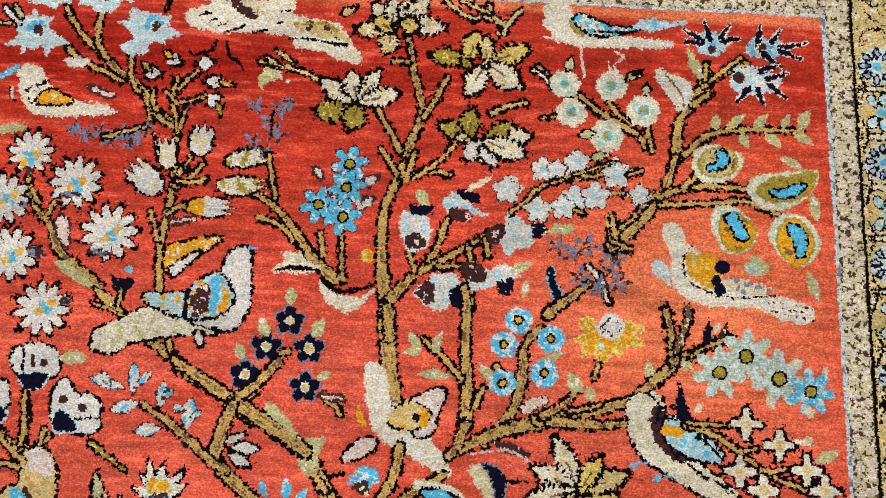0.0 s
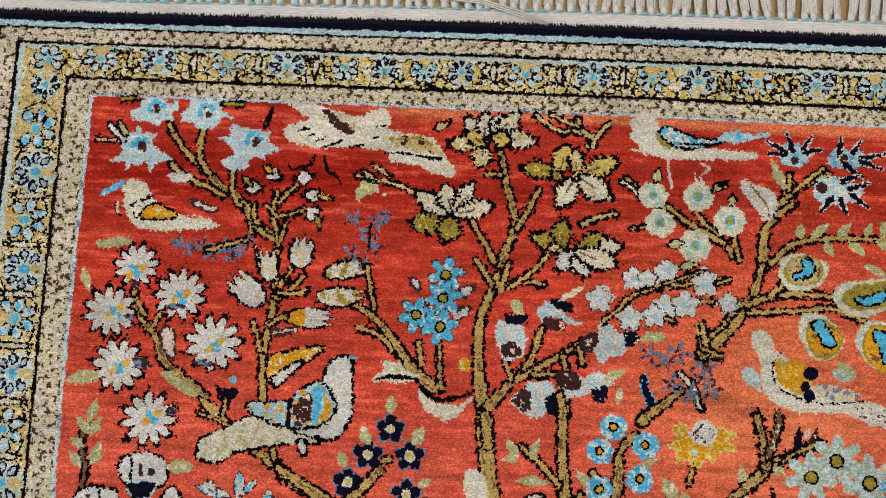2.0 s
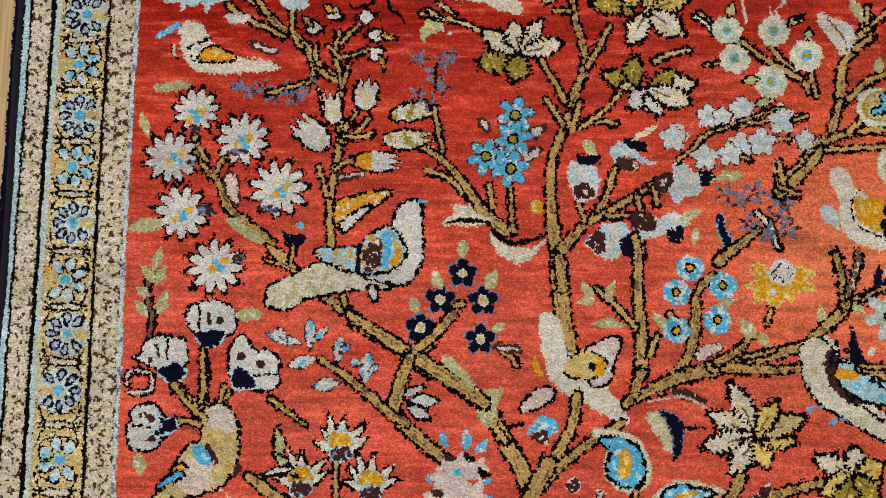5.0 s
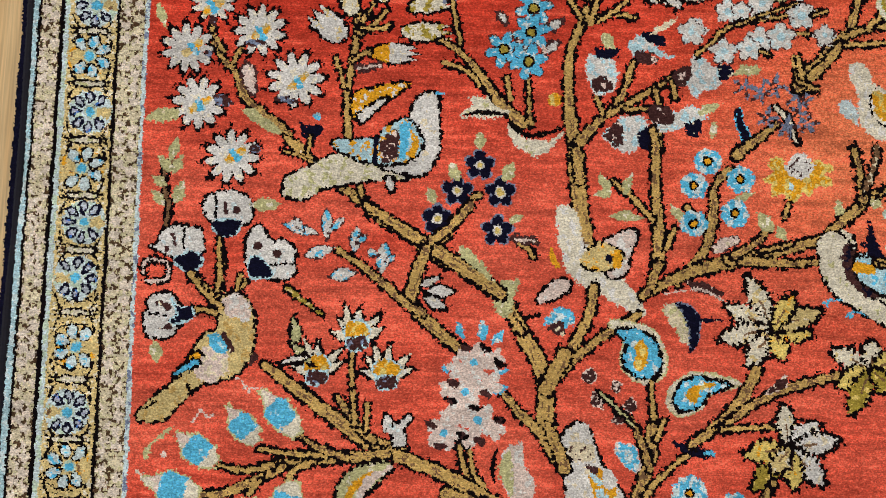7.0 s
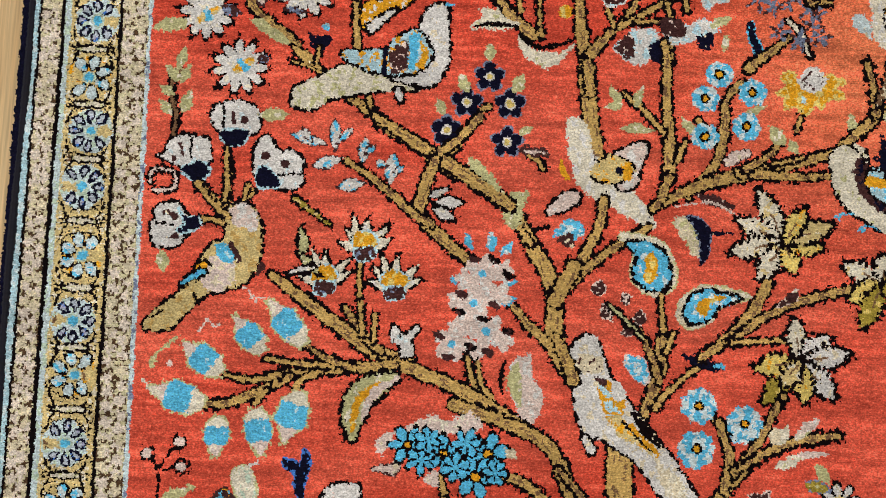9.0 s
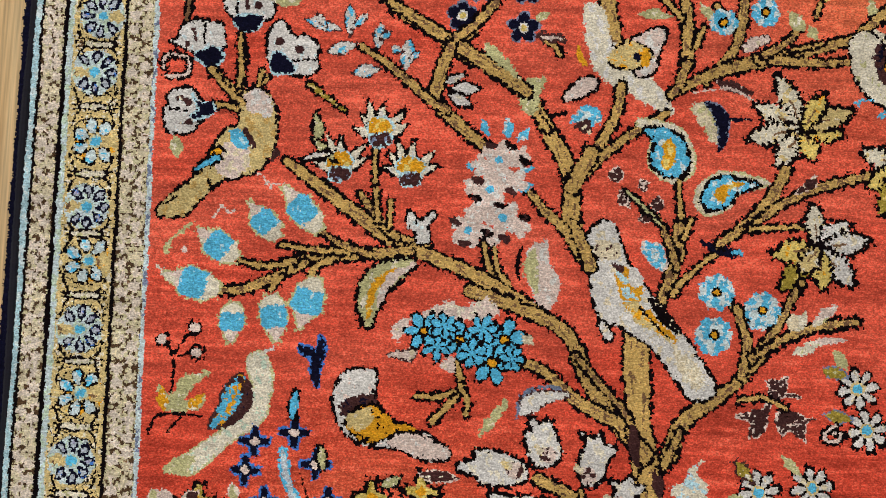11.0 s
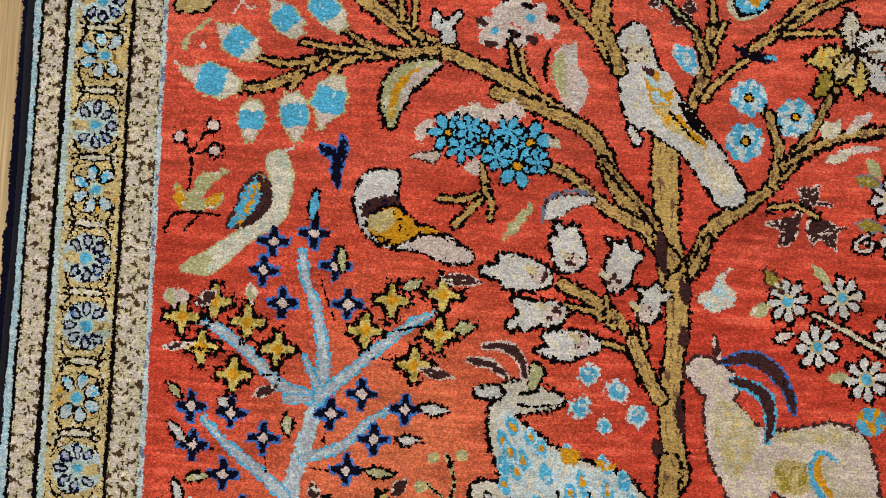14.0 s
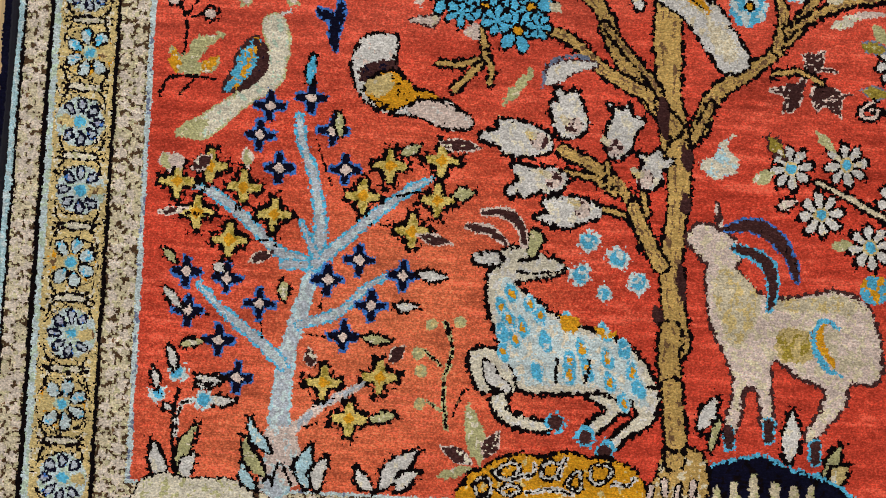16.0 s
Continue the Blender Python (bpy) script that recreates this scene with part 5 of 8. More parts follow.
bloom(169, -306, 7.6, n=5, col="pink", core="pink", edge=None, depth=0.45, rc=0.2, turn=248, flecks="white", share=0.3)
bloom(186, -314, 6.5, n=5, col="pink", core="pink", edge=None, depth=0.45, rc=0.2, turn=279, flecks="white", share=0.3)
bloom(164, -308, 5.4, n=5, col="pink", core="pink", edge=None, depth=0.45, rc=0.2, turn=310, flecks="white", share=0.3)
bloom(173, -320, 5.4, n=5, col="pink", core="pink", edge=None, depth=0.45, rc=0.2, turn=341, flecks="white", share=0.3)
shape(169, -273, 171, -274, 174, -274, w=(2.2, 3.8, 1.6), col="brown", edge=None, name="dark_patch", flecks="brown", share=0.3)
shape(179, -273, 181, -274, 184, -275, w=(2.2, 3.8, 1.6), col="dark", edge=None, name="dark_patch", flecks="brown", share=0.3)
shape(162, -291, 165, -292, 167, -292, w=(2.2, 3.8, 1.6), col="brown", edge=None, name="dark_patch", flecks="brown", share=0.3)
shape(162, -300, 164, -301, 167, -301, w=(2.2, 3.8, 1.6), col="dark", edge=None, name="dark_patch", flecks="brown", share=0.3)
shape(179, -296, 182, -297, 184, -298, w=(2.2, 3.8, 1.6), col="brown", edge=None, name="dark_patch", flecks="brown", share=0.3)
shape(174, -303, 176, -304, 179, -304, w=(2.2, 3.8, 1.6), col="dark", edge=None, name="dark_patch", flecks="brown", share=0.3)
shape(152, -312, 154, -313, 157, -314, w=(2.2, 3.8, 1.6), col="brown", edge=None, name="dark_patch", flecks="brown", share=0.3)
shape(187, -309, 189, -310, 192, -310, w=(2.2, 3.8, 1.6), col="dark", edge=None, name="dark_patch", flecks="brown", share=0.3)
shape(157, -323, 159, -324, 162, -324, w=(2.2, 3.8, 1.6), col="brown", edge=None, name="dark_patch", flecks="brown", share=0.3)
shape(168, -317, 170, -318, 173, -319, w=(2.2, 3.8, 1.6), col="dark", edge=None, name="dark_patch", flecks="brown", share=0.3)
shape(177, -320, 180, -321, 182, -321, w=(2.2, 3.8, 1.6), col="brown", edge=None, name="dark_patch", flecks="brown", share=0.3)
shape(186, -280, 188, -282, 191, -282, w=(2.2, 3.8, 1.6), col="dark", edge=None, name="dark_patch", flecks="brown", share=0.3)
branch(169, -323, 172, -335, 178, -343, 185, -351, w=(2.2, 3.0))
branch(174, -326, 177, -337, 183, -345, w=(1.8, 2.2))
patch(191, -325, 197, -322, 201, -321, 202, -331, 207, -339, 206, -349, 201, -356, 195, -350, 190, -339, 191, -332, col="pink", edge=None, name="leaf", flecks="white", share=0.3)
patch(189, -334, 194, -325, 196, -336, 196, -348, 192, -342, col="sage", edge=None, sub=True)
branch(189, -324, 186, -331, 187, -341, w=(1.1, 2.7, 1.1), col="dark", edge=None, name="mark")
# eyed drops and the long bough
patch(243, -259, 254, -258, 266, -262, 272, -273, 272, -284, 262, -289, 253, -285, 249, -278, 251, -267, col="cream", edge="sage", ew=0.6, name="paisley", flecks="beige", share=0.4)
patch(247, -263, 255, -262, 264, -265, 269, -274, 269, -282, 262, -286, 254, -283, 251, -277, 253, -269, col="sky", edge="dark", ew=1.5, sub=True, name="ring", flecks="ice", share=0.3)
patch(256, -269, 261, -267, 263, -276, 259, -283, 256, -280, 258, -274, col="gold", edge=None, sub=True, name="heart", flecks="yellow", share=0.3)
patch(273, -296, 277, -288, 286, -283, 297, -283, 310, -287, 303, -291, 295, -293, 290, -301, 280, -305, 275, -302, col="cream", edge="sage", ew=0.6, name="paisley", flecks="beige", share=0.4)
patch(277, -295, 280, -289, 287, -285, 295, -286, 305, -288, 300, -291, 294, -293, 290, -299, 282, -302, 278, -300, col="sky", edge="dark", ew=1.5, sub=True, name="ring", flecks="ice", share=0.3)
patch(283, -293, 290, -288, 298, -288, 291, -292, 288, -297, 284, -297, col="gold", edge=None, sub=True, name="heart", flecks="yellow", share=0.3)
branch(265, -288, 266, -302, 267, -311, w=(1.9, 2.4))
branch(256, -352, 261, -339, 265, -325, 266, -311, w=(4.3, 4.8, 6.1, 5.2))
branch(255, -307, 261, -320, 265, -331, w=(2.2, 3.5))
branch(272, -307, 268, -317, w=(1.8, 2.2, 2.6))
branch(285, -323, 271, -335, 263, -345, w=(1.9, 2.6))
leaf(232, -290, 235, -282, w=6.5, col="brown", edge="pink", ew=0.5, flecks="pink", share=0.2)
leaf(236, -298, 239, -295, w=5.4, col="brown", edge="pink", ew=0.5, flecks="pink", share=0.2)
leaf(245, -292, 250, -290, w=6, col="brown", edge="pink", ew=0.5, flecks="pink", share=0.2)
leaf(254, -304, 255, -296, w=6, col="brown", edge="pink", ew=0.5, flecks="pink", share=0.2)
leaf(245, -308, 254, -306, w=4.4, col="brown", edge="pink", ew=0.5, flecks="pink", share=0.2)
leaf(235, -297, 241, -302, w=4.4, col="brown", edge="pink", ew=0.5, flecks="pink", share=0.2)
branch(239, -294, 251, -305, 256, -310, w=1.5, col="sage")
patch(248, -319, 252, -320, 257, -321, 260, -330, 258, -333, 253, -331, 248, -324, col="sky", edge="pink", ew=0.6, name="petal", flecks="ice", share=0.4)
patch(276, -318, 282, -318, 290, -321, 297, -322, 296, -325, 289, -325, 281, -322, col="navy", edge=None, name="petal", flecks="navy")
shape(293, -323, 297, -323, w=2.2, col="sky", edge=None, sub=True)
branch(286, -319, 301, -307, 311, -295, 319, -280, w=(3.5, 4.8, 5.7, 3.9))
branch(299, -311, 321, -295, 340, -287, 366, -281, 388, -280, w=(2.6, 3.5, 3.9, 2.2))
branch(301, -311, 321, -309, 332, -309, w=1.9)
lobe(327, -259, 314, -233, 10.3, col="cream", flecks="ochre", sub=False, name="vine_leaf")
lobe(327, -259, 303, -248, 9.4, col="cream", flecks="ochre", sub=True, name="lobe")
lobe(327, -259, 300, -265, 10.3, col="cream", flecks="ochre", sub=True, name="lobe")
lobe(327, -259, 314, -278, 10.3, col="cream", flecks="ochre", sub=True, name="lobe")
lobe(327, -259, 332, -274, 9.4, col="yellow", flecks="gold", sub=True, name="lobe")
lobe(327, -259, 346, -261, 10.3, col="yellow", flecks="gold", sub=True, name="lobe")
lobe(327, -259, 351, -249, 9.4, col="ochre", flecks="cream", sub=True, name="lobe")
lobe(327, -259, 337, -241, 7.9, col="yellow", flecks="gold", sub=True, name="lobe")
lobe(335, -319, 332, -298, 9.4, col="cream", flecks="ochre", sub=False, name="vine_leaf")
lobe(335, -319, 349, -306, 10.8, col="white", flecks="beige", sub=True, name="lobe")
lobe(335, -319, 360, -314, 10.3, col="white", flecks="beige", sub=True, name="lobe")
lobe(335, -319, 352, -336, 11.7, col="white", flecks="beige", sub=True, name="lobe")
lobe(335, -319, 338, -339, 10.3, col="yellow", flecks="gold", sub=True, name="lobe")
lobe(335, -319, 317, -340, 9.4, col="olive", flecks="yellow", sub=True, name="lobe")
lobe(335, -319, 313, -323, 10.8, col="yellow", flecks="gold", sub=True, name="lobe")
lobe(335, -319, 327, -331, 9.4, col="ochre", flecks="cream", sub=True, name="lobe")
lobe(377, -278, 357, -269, 9.4, col="cream", flecks="ochre", sub=False, name="vine_leaf")
lobe(377, -278, 360, -287, 10.3, col="yellow", flecks="gold", sub=True, name="lobe")
lobe(377, -278, 366, -300, 10.3, col="olive", flecks="yellow", sub=True, name="lobe")
lobe(377, -278, 377, -264, 10.3, col="cream", flecks="ochre", sub=True, name="lobe")
lobe(377, -278, 391, -272, 10.3, col="yellow", flecks="gold", sub=True, name="lobe")
lobe(377, -278, 388, -289, 10.3, col="olive", flecks="yellow", sub=True, name="lobe")
patch(324, -292, 328, -287, 333, -282, 334, -288, 329, -290, col="brown", edge="pink", ew=0.5, name="leaf")
patch(270, -251, 275, -247, 281, -250, 285, -256, 284, -268, 279, -265, 275, -258, col="beige", edge=None, name="leaf", flecks="sage", share=0.4)
patch(278, -247, 285, -249, 289, -254, 289, -264, 285, -272, 284, -260, 281, -253, col="navy", edge="steel", ew=0.6, name="petal", flecks="navy")
shape(288, -256, 301, -255, w=(2.7, 1.1), col="navy", edge=None, name="petal")
bloom(285, -343, 9.2, n=9, col="sky", core="gold", edge=None, depth=0.15, rc=0.16, ring="dark", flecks="ice", share=0.5)
bloom(307, -352, 9.2, n=9, col="sky", core="gold", edge=None, depth=0.15, rc=0.16, ring="dark", flecks="ice", share=0.5)
bloom(283, -365, 9.2, n=9, col="sky", core="gold", edge=None, depth=0.15, rc=0.16, ring="dark", flecks="ice", share=0.5)
branch(142, -327, 123, -330, 98, -332, 78, -336, 70, -339, w=(3.9, 5.7, 4.3, 2.6))
branch(81, -337, 65, -345, 51, -351, 39, -352, w=(3.0, 3.9, 2.6))
branch(49, -337, 62, -339, 76, -336, w=(1.8, 3.0))
branch(69, -328, 86, -330, 103, -330, w=(1.8, 3.0))
branch(87, -320, 97, -326, 112, -331, w=(1.8, 3.5))
branch(83, -344, 87, -338, 95, -334, w=(2.2, 3.0))
branch(65, -350, 70, -344, w=2.2)
branch(138, -329, 162, -338, 182, -348, 199, -359, w=(5.7, 6.1))
bud(47, -336, 27, -322, 13.6)
bud(39, -352, 12, -345, 15.2)
bud(47, -358, 46, -377, 12.5)
bud(65, -353, 69, -376, 13.6)
bud(86, -344, 80, -369, 15.8)
bud(67, -325, 52, -308, 12.5)
bud(87, -320, 69, -299, 13.6)
patch(10, -333, 14, -327, 22, -320, 24, -317, 23, -321, 15, -328, 13, -335, col="sage", edge=None, name="leaf")
patch(8, -341, 12, -343, 18, -347, 15, -349, col="cream", edge=None, name="leaf")
spot(21, -332, 1.6, col="pink")
branch(55, -293, 59, -295, 62, -300, w=0.8, col="pink", edge=None, name="mark")
branch(35, -315, 38, -310, 42, -313, 45, -312, w=0.8, col="pink", edge=None, name="mark")
branch(60, -298, 68, -298, w=0.8, col="pink", edge=None, name="mark")
patch(109, -358, 109, -346, 115, -338, 126, -333, 135, -334, 130, -341, 123, -348, 118, -358, 115, -366, 112, -366, col="sage", edge="dark", ew=2, name="leaf", flecks="cream")
shape(126, -338, 116, -347, 113, -362, w=(2.7, 3.8, 1.6), col="gold", edge=None, sub=True, name="leaf", flecks="yellow")
shape(134, -335, 123, -344, 118, -356, w=(2.2, 4.4, 2.2), col="pink", edge=None, sub=True, name="leaf", flecks="white")
branch(231, -217, 227, -196, 225, -176, w=(6.6, 7.4, 7.4))
patch(215, -202, 219, -198, 225, -202, 229, -215, 230, -224, 223, -230, 218, -221, col="cream", edge=None, flecks="white", share=0.3, name="figure_shape")
# third figure and the great trunk
branch(299, -355, 294, -351, 291, -347, w=(1.8, 2.6))
branch(321, -348, 327, -337, w=(2.6, 3.0))
branch(247, -362, 246, -376, 247, -392, 248, -408, 251, -424, 254, -441, w=(12.6, 12.2, 11.8, 10.9, 12.2, 13.0))
branch(254, -435, 255, -451, 254, -473, 253, -494, 256, -513, 258, -526, w=(10.9, 9.6, 8.7, 9.6, 10.0, 10.9))
branch(251, -424, 237, -409, 222, -388, 211, -366, 188, -355, 163, -347, w=(7.4, 6.6, 6.6, 5.2, 5.7))
branch(184, -380, 200, -385, 217, -399, 237, -409, 245, -417, w=(3.0, 5.2, 6.6), col="tan")
branch(216, -377, 231, -393, 242, -406, 245, -417, w=(2.2, 3.5))
branch(236, -401, 246, -414, w=1.6, col="dark", edge=None, name="bark_mark")
branch(263, -424, 270, -407, 285, -396, 298, -385, 309, -372, w=(7.4, 6.1, 4.8, 3.9))
branch(295, -351, 300, -367, 298, -384, w=(3.5, 4.3))
branch(303, -375, 314, -361, 324, -341, w=(3.9, 3.5, 3.0))
branch(306, -373, 320, -364, 336, -358, 354, -355, w=(2.2, 3.5, 2.6), col="tan", ew=2.2)
patch(226, -355, 222, -338, 220, -324, 223, -313, 229, -310, 234, -313, 238, -324, 243, -334, 252, -345, 262, -358, 268, -364, 279, -379, 285, -390, 280, -396, 273, -396, 263, -383, 252, -370, 238, -362, 231, -360, col="white", edge="dark", flecks="beige", share=0.25, label="white figure with a gold and blue breast on the trunk")
patch(234, -332, 242, -334, 249, -344, 245, -350, 240, -351, 236, -343, col="gold", edge=None, sub=True, flecks="pale", share=0.4)
patch(225, -320, 235, -321, 236, -328, 225, -328, col="beige", edge=None, sub=True, flecks="brown", share=0.25)
patch(240, -350, 248, -351, 262, -367, 265, -370, 254, -364, 244, -358, col="ochre", edge=None, sub=True, flecks="gold", share=0.4)
shape(247, -352, 257, -361, 264, -367, w=(1.4, 3.8, 1.6), col="dark", edge=None, sub=True, name="mark")
shape(252, -348, 259, -356, 266, -364, w=(2.2, 6, 2.2), col="dark", edge=None, sub=True, name="mark")
shape(251, -354, 265, -368, w=1.9, col="gold", edge=None, sub=True)
patch(265, -372, 274, -377, 280, -388, 275, -391, 267, -383, col="beige", edge=None, sub=True, flecks="cream", share=0.5)
shape(229, -361, 232, -367, w=(2.7, 3.8), col="white", sub=True)
shape(243, -333, 245, -338, w=(2.7, 8.2), col="white", edge=None, sub=True)
shape(234, -332, 237, -333, w=(2.7, 3.8), col="brown", edge=None, sub=True)
shape(237, -336, 239, -339, w=(2.2, 3.3), col="pale", edge=None, sub=True)
bloom(285, -343, 9.2, n=9, col="sky", core="gold", edge=None, depth=0.15, rc=0.16, ring="dark", flecks="ice", share=0.5)
bloom(308, -351, 9.2, n=9, col="sky", core="gold", edge=None, depth=0.15, rc=0.16, ring="dark", flecks="ice", share=0.5)
bloom(284, -364, 9.2, n=9, col="sky", core="gold", edge=None, depth=0.15, rc=0.16, ring="dark", flecks="ice", share=0.5)
leaf(324, -361, 329, -351, w=6, col="cream", flecks="sage")
leaf(328, -367, 348, -364, w=3.8, col="cream", flecks="sage")
leaf(322, -372, 336, -368, w=4.4, col="cream", flecks="sage")
leaf(333, -358, 344, -347, w=5.4, col="cream", flecks="sage")
patch(308, -400, 312, -394, 311, -387, 315, -385, 320, -387, 318, -393, 312, -397, 310, -408, 305, -414, 302, -406, 295, -403, col="brown", edge="pink", ew=0.6, name="leaf", flecks="brown")
patch(315, -402, 323, -400, 329, -404, 328, -413, 322, -409, 318, -412, col="brown", edge="pink", ew=0.6, name="leaf", flecks="brown")
branch(297, -396, 309, -394, 320, -399, w=(2.2, 1.5))
# blue cluster and small figures
patch(142, -362, 145, -356, 153, -353, 161, -355, 172, -350, 176, -360, col="pink", edge=None, name="blossom", flecks="cream", share=0.4)
patch(126, -371, 127, -365, 134, -362, 129, -373, col="pink", edge=None, name="blossom")
patch(150, -383, 157, -380, 160, -387, 153, -387, col="pink", edge=None, name="blossom")
patch(135, -383, 124, -380, 137, -377, col="pink", edge="brown", ew=0.6, name="leaf")
bloom(141, -368, 9.2, n=6, col="sky", core="gold", edge="dark", depth=0.5, pw=1.1, rc=0.18, turn=0, sw=0.42, spokes="dark", ring="dark", ew=1.5, name="blue_flower")
bloom(159, -372, 9.8, n=6, col="sky", core="gold", edge="dark", depth=0.5, pw=1.1, rc=0.18, turn=37, sw=0.42, spokes="dark", ring="dark", ew=1.5, name="blue_flower")
bloom(181, -371, 10.9, n=6, col="sky", core="gold", edge="dark", depth=0.5, pw=1.1, rc=0.18, turn=74, sw=0.42, spokes="dark", ring="dark", ew=1.5, name="blue_flower")
bloom(175, -382, 10.9, n=6, col="sky", core="gold", edge="dark", depth=0.5, pw=1.1, rc=0.18, turn=111, sw=0.42, spokes="dark", ring="dark", ew=1.5, name="blue_flower")
bloom(148, -375, 7.1, n=6, col="sky", core=None, edge="dark", depth=0.5, pw=1.1, rc=0.18, turn=148, sw=0.42, spokes="dark", ring="dark", ew=1.5, name="blue_flower")
bloom(170, -366, 7.1, n=6, col="sky", core=None, edge="dark", depth=0.5, pw=1.1, rc=0.18, turn=185, sw=0.42, spokes="dark", ring="dark", ew=1.5, name="blue_flower")
bloom(151, -365, 6.5, n=6, col="sky", core=None, edge="dark", depth=0.5, pw=1.1, rc=0.18, turn=222, sw=0.42, spokes="dark", ring="dark", ew=1.5, name="blue_flower")
bloom(165, -378, 7.1, n=6, col="sky", core=None, edge="dark", depth=0.5, pw=1.1, rc=0.18, turn=259, sw=0.42, spokes="dark", ring="dark", ew=1.5, name="blue_flower")
bloom(185, -380, 6, n=6, col="sky", core=None, edge="dark", depth=0.5, pw=1.1, rc=0.18, turn=296, sw=0.42, spokes="dark", ring="dark", ew=1.5, name="blue_flower")
leaf(189, -368, 196, -373, w=5.4, col="beige")
branch(158, -383, 160, -396, 147, -412, w=(1.8, 3.0, 2.6), col="tan")
branch(160, -396, 149, -400, 139, -400, w=(1.8, 2.2))
branch(160, -394, 164, -402, 163, -408, w=(2.2, 1.8))
patch(169, -419, 172, -412, 178, -404, 182, -399, 184, -402, 180, -409, 175, -415, col="sage", edge=None, name="leaf")
patch(189, -406, 191, -399, 201, -395, 214, -396, 204, -400, 197, -405, 192, -407, col="white", edge="brown", ew=0.8, name="leaf", flecks="beige")
branch(188, -409, 190, -398, 201, -393, 210, -394, w=(1.1, 2.4, 1.1), col="steel", edge=None, name="mark", flecks="brown", share=0.4)
patch(55, -387, 58, -382, 63, -382, 66, -386, 68, -395, 67, -406, 64, -415, 53, -423, 43, -432, 33, -441, 25, -442, 19, -439, 27, -433, 40, -424, 50, -415, 57, -406, 58, -396, col="cream", edge="sage", ew=0.8, flecks="mint", share=0.3, label="pale green figure with a striped wing")
shape(64, -381, 67, -379, w=1.4, col="white", edge=None, sub=True)
patch(49, -396, 53, -393, 57, -401, 56, -410, 49, -416, 39, -419, 42, -412, 45, -402, col="sky", edge="brown", sub=True, flecks="gold", share=0.4)
patch(51, -394, 55, -396, 58, -404, 55, -412, 45, -418, 52, -409, 53, -402, col="brown", edge=None, sub=True, flecks="navy")
patch(17, -440, 26, -434, 32, -434, 31, -441, 25, -443, col="sage", edge=None, sub=True)
branch(19, -402, 19, -387, 15, -379, w=1.6, col="dark", edge=None)
branch(20, -384, 24, -376, 29, -373, w=1.4, col="dark", edge=None)
branch(22, -385, 29, -382, w=1.4, col="dark", edge=None)
spot(13, -377, 2.4, col="pink", edge="dark")
spot(29, -371, 2.4, col="pink", edge="dark")
spot(30, -383, 2.4, col="pink", edge="dark")
patch(12, -400, 17, -403, 21, -402, 23, -395, 32, -392, 38, -393, 30, -399, 26, -406, 36, -404, 32, -411, 17, -412, col="sage", edge=None, name="leaf", flecks="cream")
leaf(16, -412, 14, -400, w=5.4, col="gold")
leaf(27, -412, 35, -403, w=5.4, col="gold")
branch(9, -423, 12, -415, 23, -413, 34, -414, w=1.6, col="dark", edge=None)
branch(18, -422, 24, -415, w=1.4, col="dark", edge=None)
patch(80, -377, 86, -378, 89, -379, 90, -372, 93, -375, 93, -382, 91, -389, 90, -398, 87, -392, 86, -385, 81, -381, col="navy", edge="blue", ew=0.8, name="petal", flecks="navy")
patch(98, -405, 100, -395, 105, -389, 116, -388, 119, -390, 118, -400, 123, -409, 131, -414, 145, -419, 153, -424, 156, -429, 146, -431, 132, -426, 121, -425, 110, -423, 103, -416, col="white", edge="dark", flecks="pink", share=0.2, label="white figure with a golden scaled wing")
patch(104, -403, 117, -400, 119, -405, 107, -411, 102, -410, col="brown", edge=None, sub=True, flecks="navy", share=0.3)
patch(105, -413, 117, -405, 128, -413, 139, -416, 129, -418, 118, -423, 111, -421, col="gold", edge="dark", sub=True, flecks="dark", share=0.22)
patch(105, -412, 115, -406, 118, -412, 111, -418, col="ochre", edge=None, sub=True)
patch(126, -423, 137, -418, 153, -424, 156, -429, 143, -430, col="pink", edge="dark", sub=True, flecks="white", ew=1)
# tulip bough
branch(240, -481, 231, -458, 217, -446, 200, -438, w=(3.0, 4.8, 5.7))
branch(218, -464, 231, -467, 239, -473, w=(1.8, 3.0))
branch(201, -448, 214, -450, 225, -457, w=(1.8, 2.6))
branch(221, -443, 222, -453, w=(1.8, 2.2))
branch(238, -454, 240, -465, w=(1.8, 2.6))
branch(234, -463, 242, -479, 248, -489, w=(5.2, 6.1))
patch(160, -433, 168, -430, 170, -425, 183, -427, 192, -431, 194, -437, 187, -441, 174, -441, 171, -439, 166, -436, col="white", edge="dark", ew=1.8, name="tulip", flecks="cream", share=0.3)
spot(188, -434, 4.1, col="pink", sub=True, flecks="brown", share=0.4)
shape(185, -432, 182, -430, w=(3.8, 2.7), col="beige", edge=None, sub=True, flecks="ochre", share=0.4)
patch(176, -446, 185, -447, 197, -447, 202, -451, 199, -457, 188, -458, 182, -461, 179, -458, 176, -461, 175, -457, 180, -453, col="white", edge="dark", ew=1.8, name="tulip", flecks="cream", share=0.3)
spot(196, -452, 4.1, col="pink", sub=True, flecks="brown", share=0.4)
shape(193, -450, 190, -448, w=(3.8, 2.7), col="beige", edge=None, sub=True, flecks="ochre", share=0.4)
patch(189, -470, 194, -468, 192, -462, 204, -460, 216, -462, 218, -468, 210, -471, 202, -474, 196, -473, col="white", edge="dark", ew=1.8, name="tulip", flecks="cream", share=0.3)
spot(210, -465, 4.1, col="pink", sub=True, flecks="brown", share=0.4)
shape(207, -463, 204, -461, w=(3.8, 2.7), col="beige", edge=None, sub=True, flecks="ochre", share=0.4)
